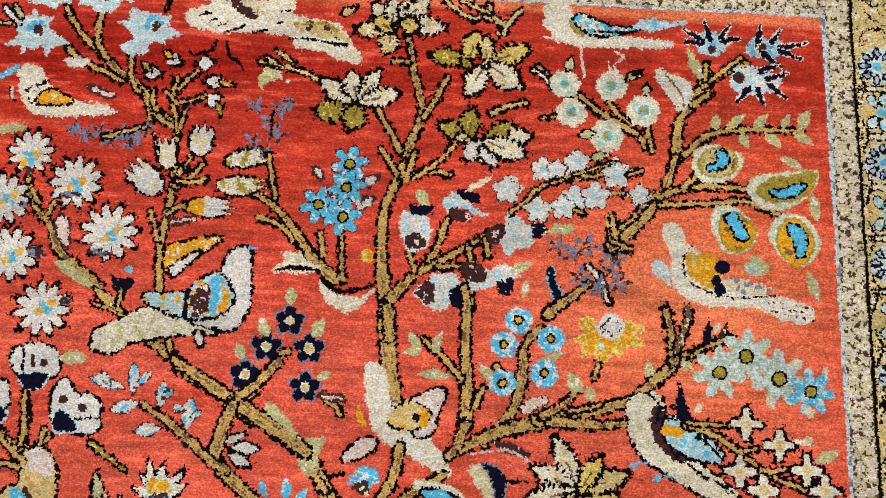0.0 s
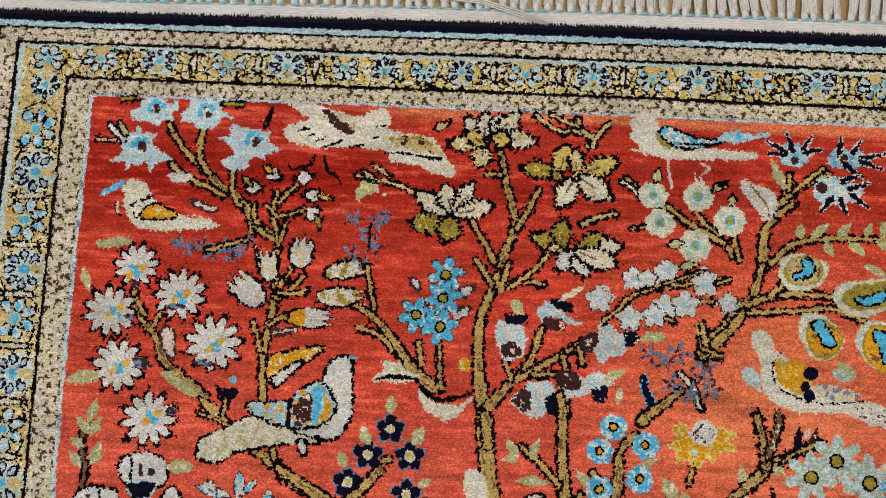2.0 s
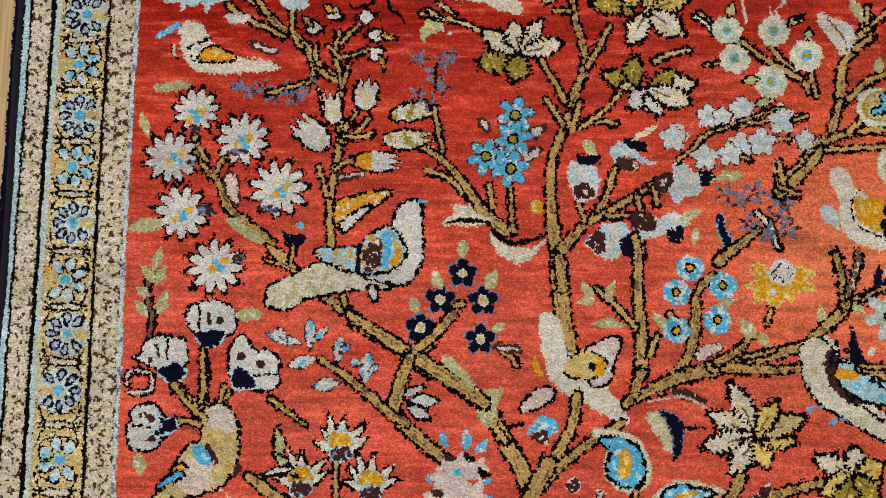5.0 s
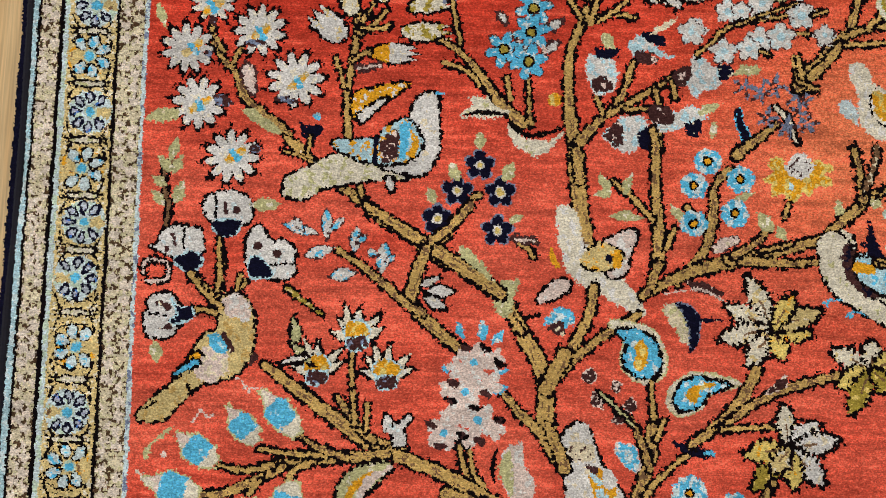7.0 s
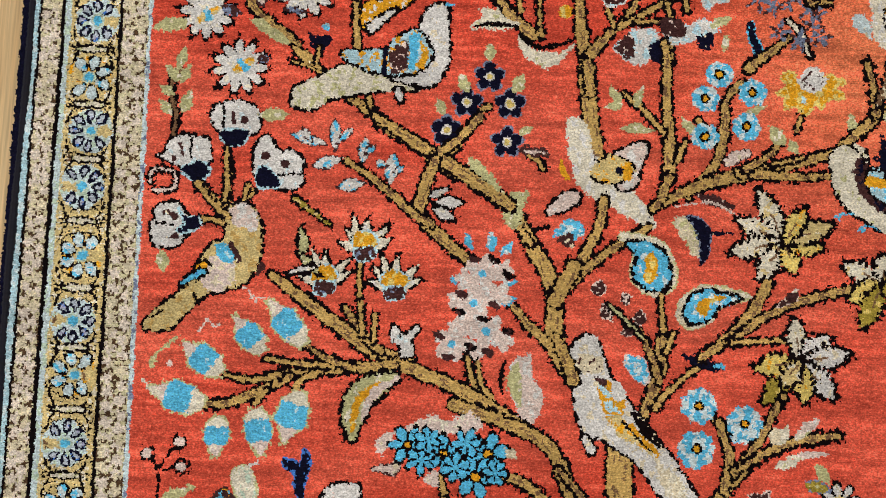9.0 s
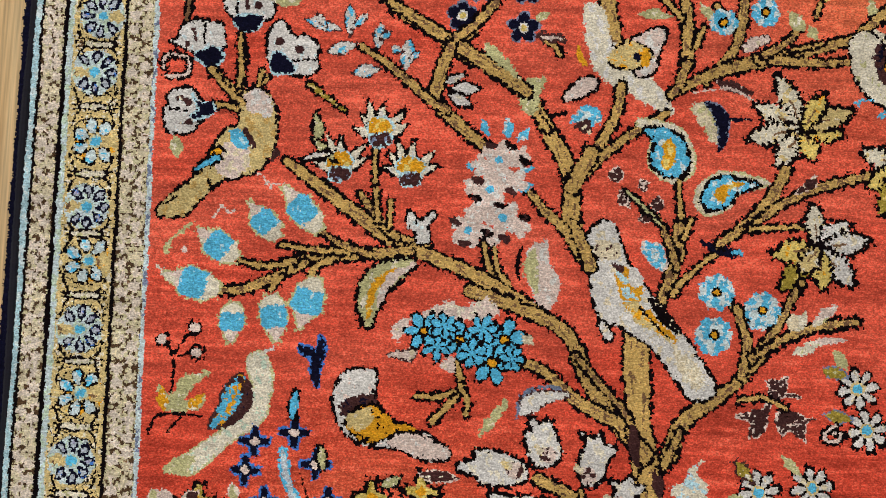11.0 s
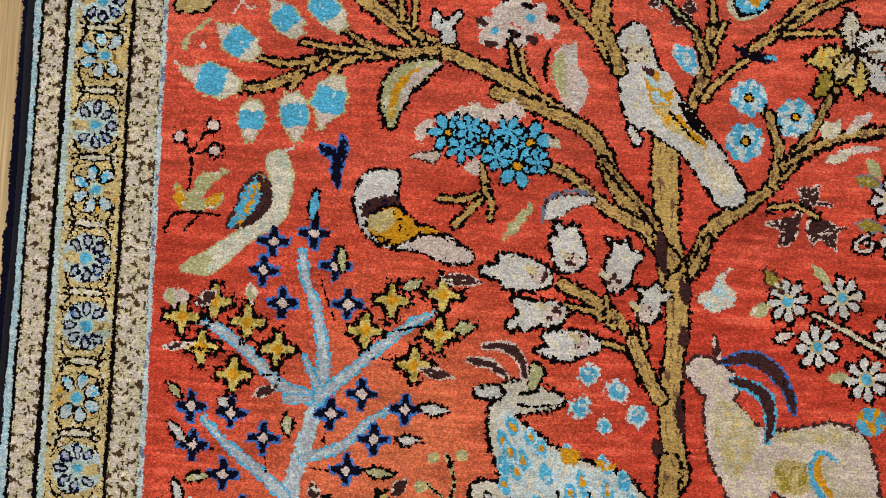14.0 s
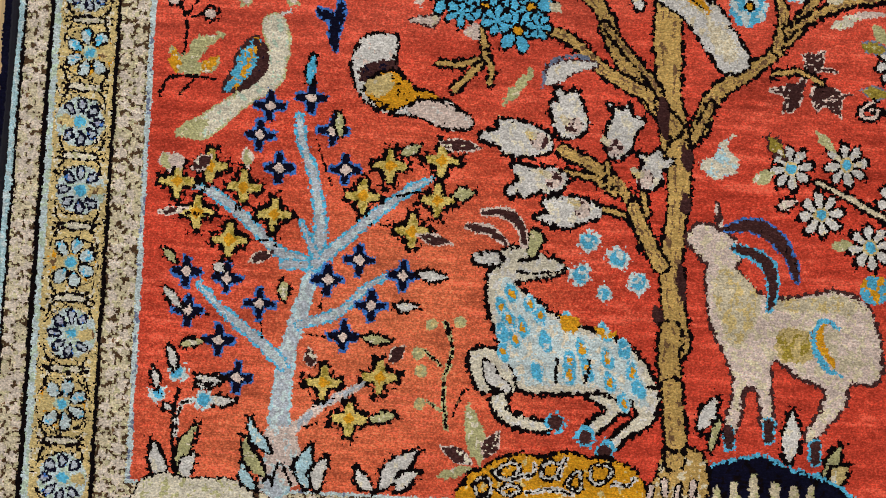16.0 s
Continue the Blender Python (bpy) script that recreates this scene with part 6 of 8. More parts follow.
patch(193, -418, 196, -415, 195, -409, 199, -411, 204, -409, 206, -414, 210, -423, 208, -429, 202, -432, 196, -429, col="white", edge="dark", ew=1.8, name="tulip", flecks="cream", share=0.3)
spot(204, -426, 4.1, col="pink", sub=True, flecks="brown", share=0.4)
shape(200, -424, 198, -422, w=(3.8, 2.7), col="beige", edge=None, sub=True, flecks="ochre", share=0.4)
patch(220, -427, 223, -420, 220, -415, 226, -417, 229, -415, 231, -419, 237, -422, 233, -428, 231, -435, 226, -440, 220, -437, col="white", edge="dark", ew=1.8, name="tulip", flecks="cream", share=0.3)
spot(224, -435, 4.1, col="pink", sub=True, flecks="brown", share=0.4)
shape(220, -433, 218, -431, w=(3.8, 2.7), col="beige", edge=None, sub=True, flecks="ochre", share=0.4)
patch(236, -452, 235, -447, 238, -442, 235, -437, 240, -438, 244, -435, 247, -439, 251, -440, 246, -445, 246, -450, 240, -454, col="white", edge="dark", ew=1.8, name="tulip", flecks="cream", share=0.3)
spot(239, -449, 4.1, col="pink", sub=True, flecks="brown", share=0.4)
shape(236, -447, 233, -445, w=(3.8, 2.7), col="beige", edge=None, sub=True, flecks="ochre", share=0.4)
leaf(169, -422, 168, -426, w=0.5, col="sage")
shape(245, -410, 246, -420, 248, -430, w=(1.6, 6, 1.6), col="brown", edge=None, name="bark_mark", flecks="brown")
shape(256, -432, 258, -438, 259, -443, w=(1.6, 6.5, 1.6), col="brown", edge=None, name="bark_mark", flecks="brown")
shape(258, -455, 258, -460, 258, -464, w=(1.6, 5.4, 1.6), col="brown", edge=None, name="bark_mark", flecks="brown")
shape(257, -488, 258, -497, 260, -507, w=(1.6, 4.4, 1.6), col="brown", edge=None, name="bark_mark", flecks="brown")
shape(246, -509, 248, -513, 250, -518, w=(1.6, 5.4, 1.6), col="brown", edge=None, name="bark_mark", flecks="brown")
patch(264, -439, 271, -436, 274, -429, 280, -426, 277, -433, 283, -439, 280, -444, 274, -447, 269, -446, 266, -443, col="cream", edge=None, name="leaf", flecks="pale", share=0.4)
branch(261, -429, 268, -413, w=(3.9, 3.0))
# pale blue tree with cross-shaped blossoms
branch(75, -601, 75, -583, 75, -560, 77, -538, 83, -514, 87, -496, w=(11.4, 10.8, 6.8, 6.5, 5.9, 4.9), col="frost", edge="pale", ew=1, flecks="ice", share=0.4, label="pale blue tree trunk", name="trunk")
branch(87, -498, 88, -480, 84, -459, 77, -441, 75, -429, w=(5.5, 4.3, 2.9, 1.6), col="frost", edge="sky", ew=1.2, flecks="ice", share=0.4)
branch(81, -497, 69, -493, 52, -478, 38, -468, 28, -465, w=(4.6, 3.9, 3.6, 1.3), col="frost", edge="sky", ew=1, flecks="ice", share=0.4)
branch(87, -498, 102, -484, 117, -470, 130, -460, 139, -455, w=(4.3, 3.9, 3.2, 1.3), col="frost", edge="sky", ew=1, flecks="ice", share=0.4)
branch(87, -494, 83, -487, 79, -479, w=(2.3, 1.6), col="frost", edge="sky", ew=0.8)
branch(75, -546, 61, -534, 44, -521, 33, -510, w=(4.3, 3.6, 1.3), col="frost", edge="sky", ew=1, flecks="ice", share=0.4)
branch(81, -527, 99, -520, 112, -507, 122, -501, w=(3.6, 3.2, 1.0), col="frost", edge="sky", ew=0.8, flecks="ice", share=0.4)
branch(79, -578, 92, -565, 107, -556, 113, -552, w=(3.2, 2.6, 1.0), col="frost", edge="pink", ew=0.8, flecks="pink", share=0.4)
branch(72, -499, 82, -499, w=3.8, col="frost", edge="sky", ew=0.8)
patch(67, -602, 70, -586, 69, -576, 79, -575, 85, -585, 85, -601, 78, -601, 73, -593, 69, -602, col="pink", edge=None, name="trunk_foot", flecks="ice", share=0.3)
cross(61, -425, 7.2, col="navy", core="pink", edge="blue", flecks="navy", ew=0.8)
cross(80, -420, 7.2, col="navy", core="pink", edge="blue", flecks="navy", ew=0.8)
cross(91, -435, 7.2, col="navy", core="pink", edge="blue", flecks="navy", ew=0.8)
cross(67, -454, 7.2, col="navy", core="pink", edge="blue", flecks="navy", ew=0.8)
cross(98, -453, 7.2, col="navy", core="pink", edge="blue", flecks="navy", ew=0.8)
cross(57, -439, 7.2, col="navy", core="pink", edge="blue", flecks="navy", ew=0.8)
cross(27, -505, 7.2, col="navy", core="pink", edge="blue", flecks="navy", ew=0.8)
cross(46, -507, 7.2, col="navy", core="pink", edge="blue", flecks="navy", ew=0.8)
cross(29, -523, 7.2, col="navy", core="pink", edge="blue", flecks="navy", ew=0.8)
cross(62, -518, 7.2, col="navy", core="pink", edge="blue", flecks="navy", ew=0.8)
cross(44, -536, 7.2, col="navy", core="pink", edge="blue", flecks="navy", ew=0.8)
cross(93, -505, 7.2, col="navy", core="pink", edge="blue", flecks="navy", ew=0.8)
cross(107, -495, 7.2, col="navy", core="pink", edge="blue", flecks="navy", ew=0.8)
cross(128, -501, 7.2, col="navy", core="pink", edge="blue", flecks="navy", ew=0.8)
cross(114, -516, 7.2, col="navy", core="pink", edge="blue", flecks="navy", ew=0.8)
cross(102, -531, 7.2, col="navy", core="pink", edge="blue", flecks="navy", ew=0.8)
cross(54, -553, 7.2, col="navy", core="pink", edge="blue", flecks="navy", ew=0.8)
cross(20, -463, 7.9, col="yellow", core="gold", edge="dark", flecks="olive", ew=2)
cross(35, -455, 7.9, col="yellow", core="gold", edge="dark", flecks="olive", ew=2)
cross(51, -464, 7.9, col="yellow", core="gold", edge="dark", flecks="olive", ew=2)
cross(30, -477, 7.9, col="yellow", core="gold", edge="dark", flecks="olive", ew=2)
cross(46, -489, 7.9, col="yellow", core="gold", edge="dark", flecks="olive", ew=2)
cross(66, -476, 7.9, col="yellow", core="gold", edge="dark", flecks="olive", ew=2)
cross(119, -450, 7.9, col="yellow", core="gold", edge="dark", flecks="olive", ew=2)
cross(143, -446, 7.9, col="yellow", core="gold", edge="dark", flecks="olive", ew=2)
cross(107, -465, 7.9, col="yellow", core="gold", edge="dark", flecks="olive", ew=2)
cross(142, -465, 7.9, col="yellow", core="gold", edge="dark", flecks="olive", ew=2)
cross(131, -480, 7.9, col="yellow", core="gold", edge="dark", flecks="olive", ew=2)
cross(94, -553, 7.9, col="yellow", core="gold", edge="dark", flecks="olive", ew=2)
cross(120, -549, 7.9, col="yellow", core="gold", edge="dark", flecks="olive", ew=2)
cross(107, -569, 7.9, col="yellow", core="gold", edge="dark", flecks="olive", ew=2)
shape(79, -412, 79, -406, 80, -400, w=(2.7, 3.8, 1.6), col="sky", edge="dark", name="petal")
leaf(16, -495, 22, -501, w=3.8, col="sage", edge="dark")
leaf(40, -501, 44, -504, w=3.8, col="white", edge="dark")
leaf(17, -513, 26, -522, w=3.3, col="white", edge="dark")
leaf(27, -539, 37, -537, w=3.3, col="sage", edge="dark")
leaf(93, -426, 95, -437, w=3.8, col="sage", edge="dark")
leaf(124, -444, 133, -440, w=4.9, col="sage", edge="dark")
leaf(149, -462, 159, -460, w=5.4, col="sage", edge="dark")
leaf(111, -531, 124, -532, w=3.8, col="sage", edge="dark")
leaf(125, -516, 136, -515, w=3.8, col="white", edge="dark")
leaf(135, -500, 148, -501, w=4.4, col="white", edge="dark")
leaf(72, -507, 74, -516, w=4.9, col="sage", edge="dark")
leaf(116, -569, 129, -566, w=4.4, col="sage", edge="dark")
leaf(35, -557, 49, -554, w=4.4, col="white", edge="dark")
leaf(39, -564, 54, -564, w=3.8, col="white", edge="dark")
leaf(35, -554, 48, -555, w=2.7, col="white", edge="dark")
leaf(56, -498, 67, -494, w=4.9, col="brown", edge="pink", ew=0.6)
leaf(12, -478, 25, -476, w=2.7, col="brown", edge="pink", ew=0.6)
leaf(142, -438, 161, -439, w=5.4, col="brown", edge="pink", ew=0.6)
leaf(134, -482, 150, -485, w=4.4, col="brown", edge="pink", ew=0.6)
leaf(88, -546, 86, -537, w=5.4, col="brown", edge="pink", ew=0.6)
leaf(124, -541, 131, -534, w=6, col="brown", edge="pink", ew=0.6)
leaf(27, -457, 35, -450, w=5.4, col="brown", edge="pink", ew=0.6)
leaf(12, -450, 16, -458, w=6, col="sage", edge="pink", ew=0.6)
leaf(17, -450, 21, -457, w=5.4, col="pink", edge="pink", ew=0.6)
leaf(51, -446, 53, -455, w=4.9, col="sage", edge="pink", ew=0.6)
branch(25, -478, 44, -478, w=0.8, col="dark", edge=None, name="stem")
branch(55, -489, 66, -488, w=0.8, col="dark", edge=None, name="stem")
branch(67, -481, 68, -492, w=0.8, col="dark", edge=None, name="stem")
branch(110, -478, 126, -478, w=0.8, col="dark", edge=None, name="stem")
branch(106, -471, 105, -477, w=0.8, col="dark", edge=None, name="stem")
branch(91, -511, 90, -519, w=0.8, col="dark", edge=None, name="stem")
branch(29, -526, 39, -524, w=0.8, col="dark", edge=None, name="stem")
branch(63, -527, 64, -534, w=0.8, col="dark", edge=None, name="stem")
branch(118, -465, 135, -461, w=0.8, col="dark", edge=None, name="stem")
branch(122, -454, 122, -459, w=0.8, col="dark", edge=None, name="stem")
branch(84, -441, 92, -461, w=0.8, col="dark", edge=None, name="stem")
branch(95, -571, 87, -574, w=0.8, col="dark", edge=None, name="stem")
branch(84, -531, 98, -532, w=0.8, col="dark", edge=None, name="stem")
# foreground sprigs
branch(29, -606, 26, -583, 26, -568, 27, -560, w=1.9, col="dark", edge=None)
branch(27, -581, 29, -567, 37, -564, w=1.1, col="dark", edge="white", ew=0.6)
spot(26, -552, 2.7, col="sky", edge="ice")
spot(18, -562, 2.7, col="sky", edge="ice")
leaf(25, -551, 21, -539, w=3.8, col="white", edge="dark")
leaf(17, -560, 15, -550, w=3.3, col="white", edge="dark")
spot(39, -564, 3, col="sky", edge="ice")
leaf(24, -569, 21, -567, w=2.7, col="white", edge="dark")
leaf(25, -601, 17, -584, w=6.5, col="white", edge="dark", ew=1.6, bend=2)
leaf(30, -599, 37, -575, w=5.4, col="sage", edge="dark", ew=1.6, bend=2)
leaf(33, -601, 37, -589, w=6, col="white", edge="dark", ew=1.6, bend=2)
leaf(70, -598, 59, -580, w=5.4, col="sage", edge="dark", ew=1.6, bend=2)
leaf(71, -586, 61, -571, w=4.9, col="pale", edge="dark", ew=1.6, bend=2)
leaf(66, -604, 59, -592, w=4.9, col="pale", edge="dark", ew=1.6, bend=2)
leaf(89, -602, 90, -582, w=8.2, col="pale", edge="dark", ew=1.6, bend=2)
leaf(94, -603, 98, -587, w=6.5, col="white", edge="dark", ew=1.6, bend=2)
leaf(120, -601, 112, -591, w=4.9, col="white", edge="dark", ew=1.6, bend=2)
leaf(123, -601, 140, -582, w=8.2, col="white", edge="dark", ew=1.6, bend=2)
leaf(131, -601, 141, -592, w=5.4, col="white", edge="dark", ew=1.6, bend=2)
branch(73, -601, 76, -591, 82, -601, w=1.6, col="dark", edge=None, name="stem")
patch(10, -610, 13, -603, 23, -599, 34, -601, 52, -600, 59, -603, 63, -610, 10, -613, col="cream", edge="dark", ew=1, name="hillock", flecks="sage", share=0.3)
# spotted figure
branch(152, -571, 150, -550, 153, -534, 149, -522, w=(1.1, 1.5), col="dark", edge="sage", ew=0.5)
branch(140, -535, 148, -542, w=0.9, col="dark", edge="sage", ew=0.5)
branch(143, -559, 151, -563, w=0.9, col="dark", edge="sage", ew=0.5)
branch(155, -565, 158, -555, 161, -552, w=1.1, col="dark", edge=None)
branch(150, -526, 154, -523, w=1.1, col="dark", edge=None)
spot(143, -523, 3, col="sage", flecks="ochre", share=0.4)
spot(156, -521, 3, col="sage", flecks="ochre", share=0.4)
spot(137, -537, 3, col="sage", flecks="ochre", share=0.4)
spot(139, -560, 3, col="sage", flecks="ochre", share=0.4)
spot(139, -545, 3, col="sage", flecks="ochre", share=0.4)
leaf(169, -587, 162, -558, w=9.2, col="sage")
leaf(165, -586, 150, -579, w=6, col="brown", edge="pink", ew=0.6)
leaf(170, -583, 177, -571, w=7.1, col="brown", edge="pink", ew=0.6)
leaf(149, -593, 167, -588, w=5.4, col="sage")
patch(170, -517, 168, -504, 169, -496, 174, -487, 183, -485, 193, -488, 203, -493, 197, -497, 188, -499, 180, -501, 186, -507, 197, -514, 210, -520, 226, -524, 237, -530, 245, -539, 249, -549, 241, -555, 228, -552, 206, -551, 188, -551, 178, -540, 174, -526, label="cream figure with sky blue spots and golden flecks", col="cream", edge="dark", ew=1.9, flecks="white", share=0.3)
patch(161, -537, 166, -533, 174, -534, 180, -540, 183, -551, 175, -552, 167, -552, 163, -545, sub=True, col="cream", edge="dark", ew=1.9, flecks="white", share=0.3)
patch(173, -556, 179, -553, 181, -562, 197, -565, 203, -566, 197, -569, 184, -568, 176, -563, sub=True, col="cream", edge="dark", ew=1.9, flecks="white", share=0.3)
patch(217, -552, 229, -553, 236, -557, 231, -560, 222, -569, 217, -568, 220, -563, 227, -558, sub=True, col="cream", edge="dark", ew=1.9, flecks="white", share=0.3)
patch(238, -551, 247, -547, 250, -552, 247, -563, 236, -570, 231, -576, 229, -572, 237, -564, 241, -559, sub=True, col="cream", edge="dark", ew=1.9, flecks="white", share=0.3)
patch(172, -504, 177, -498, 182, -506, 194, -514, 210, -523, 232, -528, 241, -539, 245, -555, 238, -553, 227, -548, 206, -547, 188, -548, 179, -538, 173, -520, col="ice", edge=None, sub=True, flecks="cream", share=0.35)
shape(178, -503, 179, -506, 180, -509, w=(3.3, 5.4, 3.3), col="sky", edge="pale", ew=0.5, sub=True, name="spot", flecks="ice", share=0.2)
shape(179, -505, 179, -506, 180, -508, w=(1.6, 2.7, 1.6), col="gold", edge=None, sub=True, name="spot")
shape(174, -510, 175, -513, 177, -516, w=(3.3, 5.4, 3.3), col="sky", edge="pale", ew=0.5, sub=True, name="spot", flecks="ice", share=0.2)
shape(175, -512, 175, -513, 176, -514, w=(1.6, 2.7, 1.6), col="gold", edge=None, sub=True, name="spot")
shape(184, -518, 185, -522, 186, -525, w=(3.3, 5.4, 3.3), col="sky", edge="pale", ew=0.5, sub=True, name="spot", flecks="ice", share=0.2)
shape(185, -520, 185, -522, 186, -523, w=(1.6, 2.7, 1.6), col="gold", edge=None, sub=True, name="spot")
shape(175, -522, 176, -525, 177, -528, w=(3.3, 5.4, 3.3), col="sky", edge="pale", ew=0.5, sub=True, name="spot", flecks="ice", share=0.2)
shape(181, -524, 182, -527, 183, -530, w=(3.3, 5.4, 3.3), col="sky", edge="pale", ew=0.5, sub=True, name="spot", flecks="ice", share=0.2)
shape(182, -526, 182, -527, 183, -529, w=(1.6, 2.7, 1.6), col="gold", edge=None, sub=True, name="spot")
shape(192, -513, 193, -516, 194, -519, w=(3.3, 5.4, 3.3), col="sky", edge="pale", ew=0.5, sub=True, name="spot", flecks="ice", share=0.2)
shape(192, -515, 193, -516, 193, -517, w=(1.6, 2.7, 1.6), col="gold", edge=None, sub=True, name="spot")
shape(205, -515, 206, -518, 207, -521, w=(3.3, 5.4, 3.3), col="sky", edge="pale", ew=0.5, sub=True, name="spot", flecks="ice", share=0.2)
shape(206, -516, 206, -518, 207, -519, w=(1.6, 2.7, 1.6), col="gold", edge=None, sub=True, name="spot")
shape(195, -524, 196, -528, 197, -531, w=(3.3, 5.4, 3.3), col="sky", edge="pale", ew=0.5, sub=True, name="spot", flecks="ice", share=0.2)
shape(212, -527, 213, -530, 214, -534, w=(3.3, 5.4, 3.3), col="sky", edge="pale", ew=0.5, sub=True, name="spot", flecks="ice", share=0.2)
shape(213, -529, 213, -530, 214, -532, w=(1.6, 2.7, 1.6), col="gold", edge=None, sub=True, name="spot")
shape(222, -519, 223, -522, 225, -525, w=(3.3, 5.4, 3.3), col="sky", edge="pale", ew=0.5, sub=True, name="spot", flecks="ice", share=0.2)
shape(223, -521, 223, -522, 224, -524, w=(1.6, 2.7, 1.6), col="gold", edge=None, sub=True, name="spot")
shape(176, -531, 177, -534, 178, -537, w=(3.3, 5.4, 3.3), col="sky", edge="pale", ew=0.5, sub=True, name="spot", flecks="ice", share=0.2)
shape(176, -533, 177, -534, 177, -535, w=(1.6, 2.7, 1.6), col="gold", edge=None, sub=True, name="spot")
shape(192, -539, 193, -542, 194, -545, w=(3.3, 5.4, 3.3), col="sky", edge="pale", ew=0.5, sub=True, name="spot", flecks="ice", share=0.2)
shape(207, -533, 208, -536, 209, -539, w=(3.3, 5.4, 3.3), col="sky", edge="pale", ew=0.5, sub=True, name="spot", flecks="ice", share=0.2)
shape(207, -535, 208, -536, 208, -538, w=(1.6, 2.7, 1.6), col="gold", edge=None, sub=True, name="spot")
shape(224, -531, 225, -534, 227, -537, w=(3.3, 5.4, 3.3), col="sky", edge="pale", ew=0.5, sub=True, name="spot", flecks="ice", share=0.2)
shape(225, -532, 225, -534, 226, -535, w=(1.6, 2.7, 1.6), col="gold", edge=None, sub=True, name="spot")
shape(207, -539, 208, -543, 209, -546, w=(3.3, 5.4, 3.3), col="sky", edge="pale", ew=0.5, sub=True, name="spot", flecks="ice", share=0.2)
shape(208, -541, 208, -543, 209, -544, w=(1.6, 2.7, 1.6), col="gold", edge=None, sub=True, name="spot")
shape(232, -526, 233, -529, 234, -532, w=(3.3, 5.4, 3.3), col="sky", edge="pale", ew=0.5, sub=True, name="spot", flecks="ice", share=0.2)
shape(226, -542, 227, -545, 228, -548, w=(3.3, 5.4, 3.3), col="sky", edge="pale", ew=0.5, sub=True, name="spot", flecks="ice", share=0.2)
shape(227, -544, 227, -545, 228, -547, w=(1.6, 2.7, 1.6), col="gold", edge=None, sub=True, name="spot")
shape(236, -536, 237, -540, 239, -543, w=(3.3, 5.4, 3.3), col="sky", edge="pale", ew=0.5, sub=True, name="spot", flecks="ice", share=0.2)
shape(237, -538, 237, -540, 238, -541, w=(1.6, 2.7, 1.6), col="gold", edge=None, sub=True, name="spot")
shape(233, -551, 234, -554, 235, -557, w=(3.3, 5.4, 3.3), col="sky", edge="pale", ew=0.5, sub=True, name="spot", flecks="ice", share=0.2)
shape(234, -553, 234, -554, 235, -556, w=(1.6, 2.7, 1.6), col="gold", edge=None, sub=True, name="spot")
shape(240, -544, 240, -547, 242, -550, w=(3.3, 5.4, 3.3), col="sky", edge="pale", ew=0.5, sub=True, name="spot", flecks="ice", share=0.2)
shape(188, -508, 188, -511, 190, -514, w=(3.3, 5.4, 3.3), col="sky", edge="pale", ew=0.5, sub=True, name="spot", flecks="ice", share=0.2)
shape(188, -510, 188, -511, 189, -512, w=(1.6, 2.7, 1.6), col="gold", edge=None, sub=True, name="spot")
shape(215, -536, 216, -539, 218, -543, w=(3.3, 5.4, 3.3), col="sky", edge="pale", ew=0.5, sub=True, name="spot", flecks="ice", share=0.2)
shape(216, -538, 216, -539, 217, -541, w=(1.6, 2.7, 1.6), col="gold", edge=None, sub=True, name="spot")
shape(177, -515, 178, -518, 180, -521, w=(3.3, 5.4, 3.3), col="sky", edge="pale", ew=0.5, sub=True, name="spot", flecks="ice", share=0.2)
shape(178, -517, 178, -518, 179, -520, w=(1.6, 2.7, 1.6), col="gold", edge=None, sub=True, name="spot")
patch(202, -515, 210, -516, 211, -521, 205, -523, col="gold", edge=None, sub=True)
patch(219, -520, 229, -522, 226, -524, 221, -524, col="gold", edge=None, sub=True)
patch(160, -492, 162, -489, 171, -488, 174, -492, 169, -494, 164, -493, col="white", edge="dark", sub=True)
shape(188, -486, 189, -480, 188, -478, w=(4.4, 6, 3.8), col="sage", edge="dark", sub=True)
branch(164, -469, 174, -469, 181, -474, 184, -483, w=(2.2, 4.8, 2.2), col="brown", edge="pink", ew=0.8, sub=True, flecks="brown")
branch(157, -476, 168, -478, 175, -483, w=(1.8, 3.5, 1.8), col="brown", edge="pink", ew=0.8, sub=True, flecks="brown")
branch(181, -491, 187, -490, w=1.4, col="dark", edge=None, sub=True, name="mark")
branch(181, -496, 193, -496, 202, -494, w=1.1, col="dark", edge=None, sub=True, name="mark")
patch(168, -538, 172, -541, 181, -551, 175, -551, 170, -549, col="white", edge="dark", sub=True, ew=1)
branch(202, -536, 202, -547, w=1.4, col="dark", edge=None, sub=True, name="mark")
branch(217, -535, 216, -546, w=1.4, col="dark", edge=None, sub=True, name="mark")
spot(203, -565, 3.3, col="brown", edge="sky")
spot(217, -571, 3.3, col="brown", edge="sky")
spot(226, -577, 3.3, col="brown", edge="sky")
spot(214, -480, 3.7, col="sky", edge="ice", name="berry", flecks="ice", share=0.3)
spot(228, -487, 3.9, col="sky", edge="ice", name="berry", flecks="ice", share=0.3)
spot(211, -496, 3.9, col="sky", edge="ice", name="berry", flecks="ice", share=0.3)
spot(238, -498, 3.7, col="sky", edge="ice", name="berry", flecks="ice", share=0.3)
spot(222, -504, 2.4, col="sky", edge="ice", name="berry", flecks="ice", share=0.3)
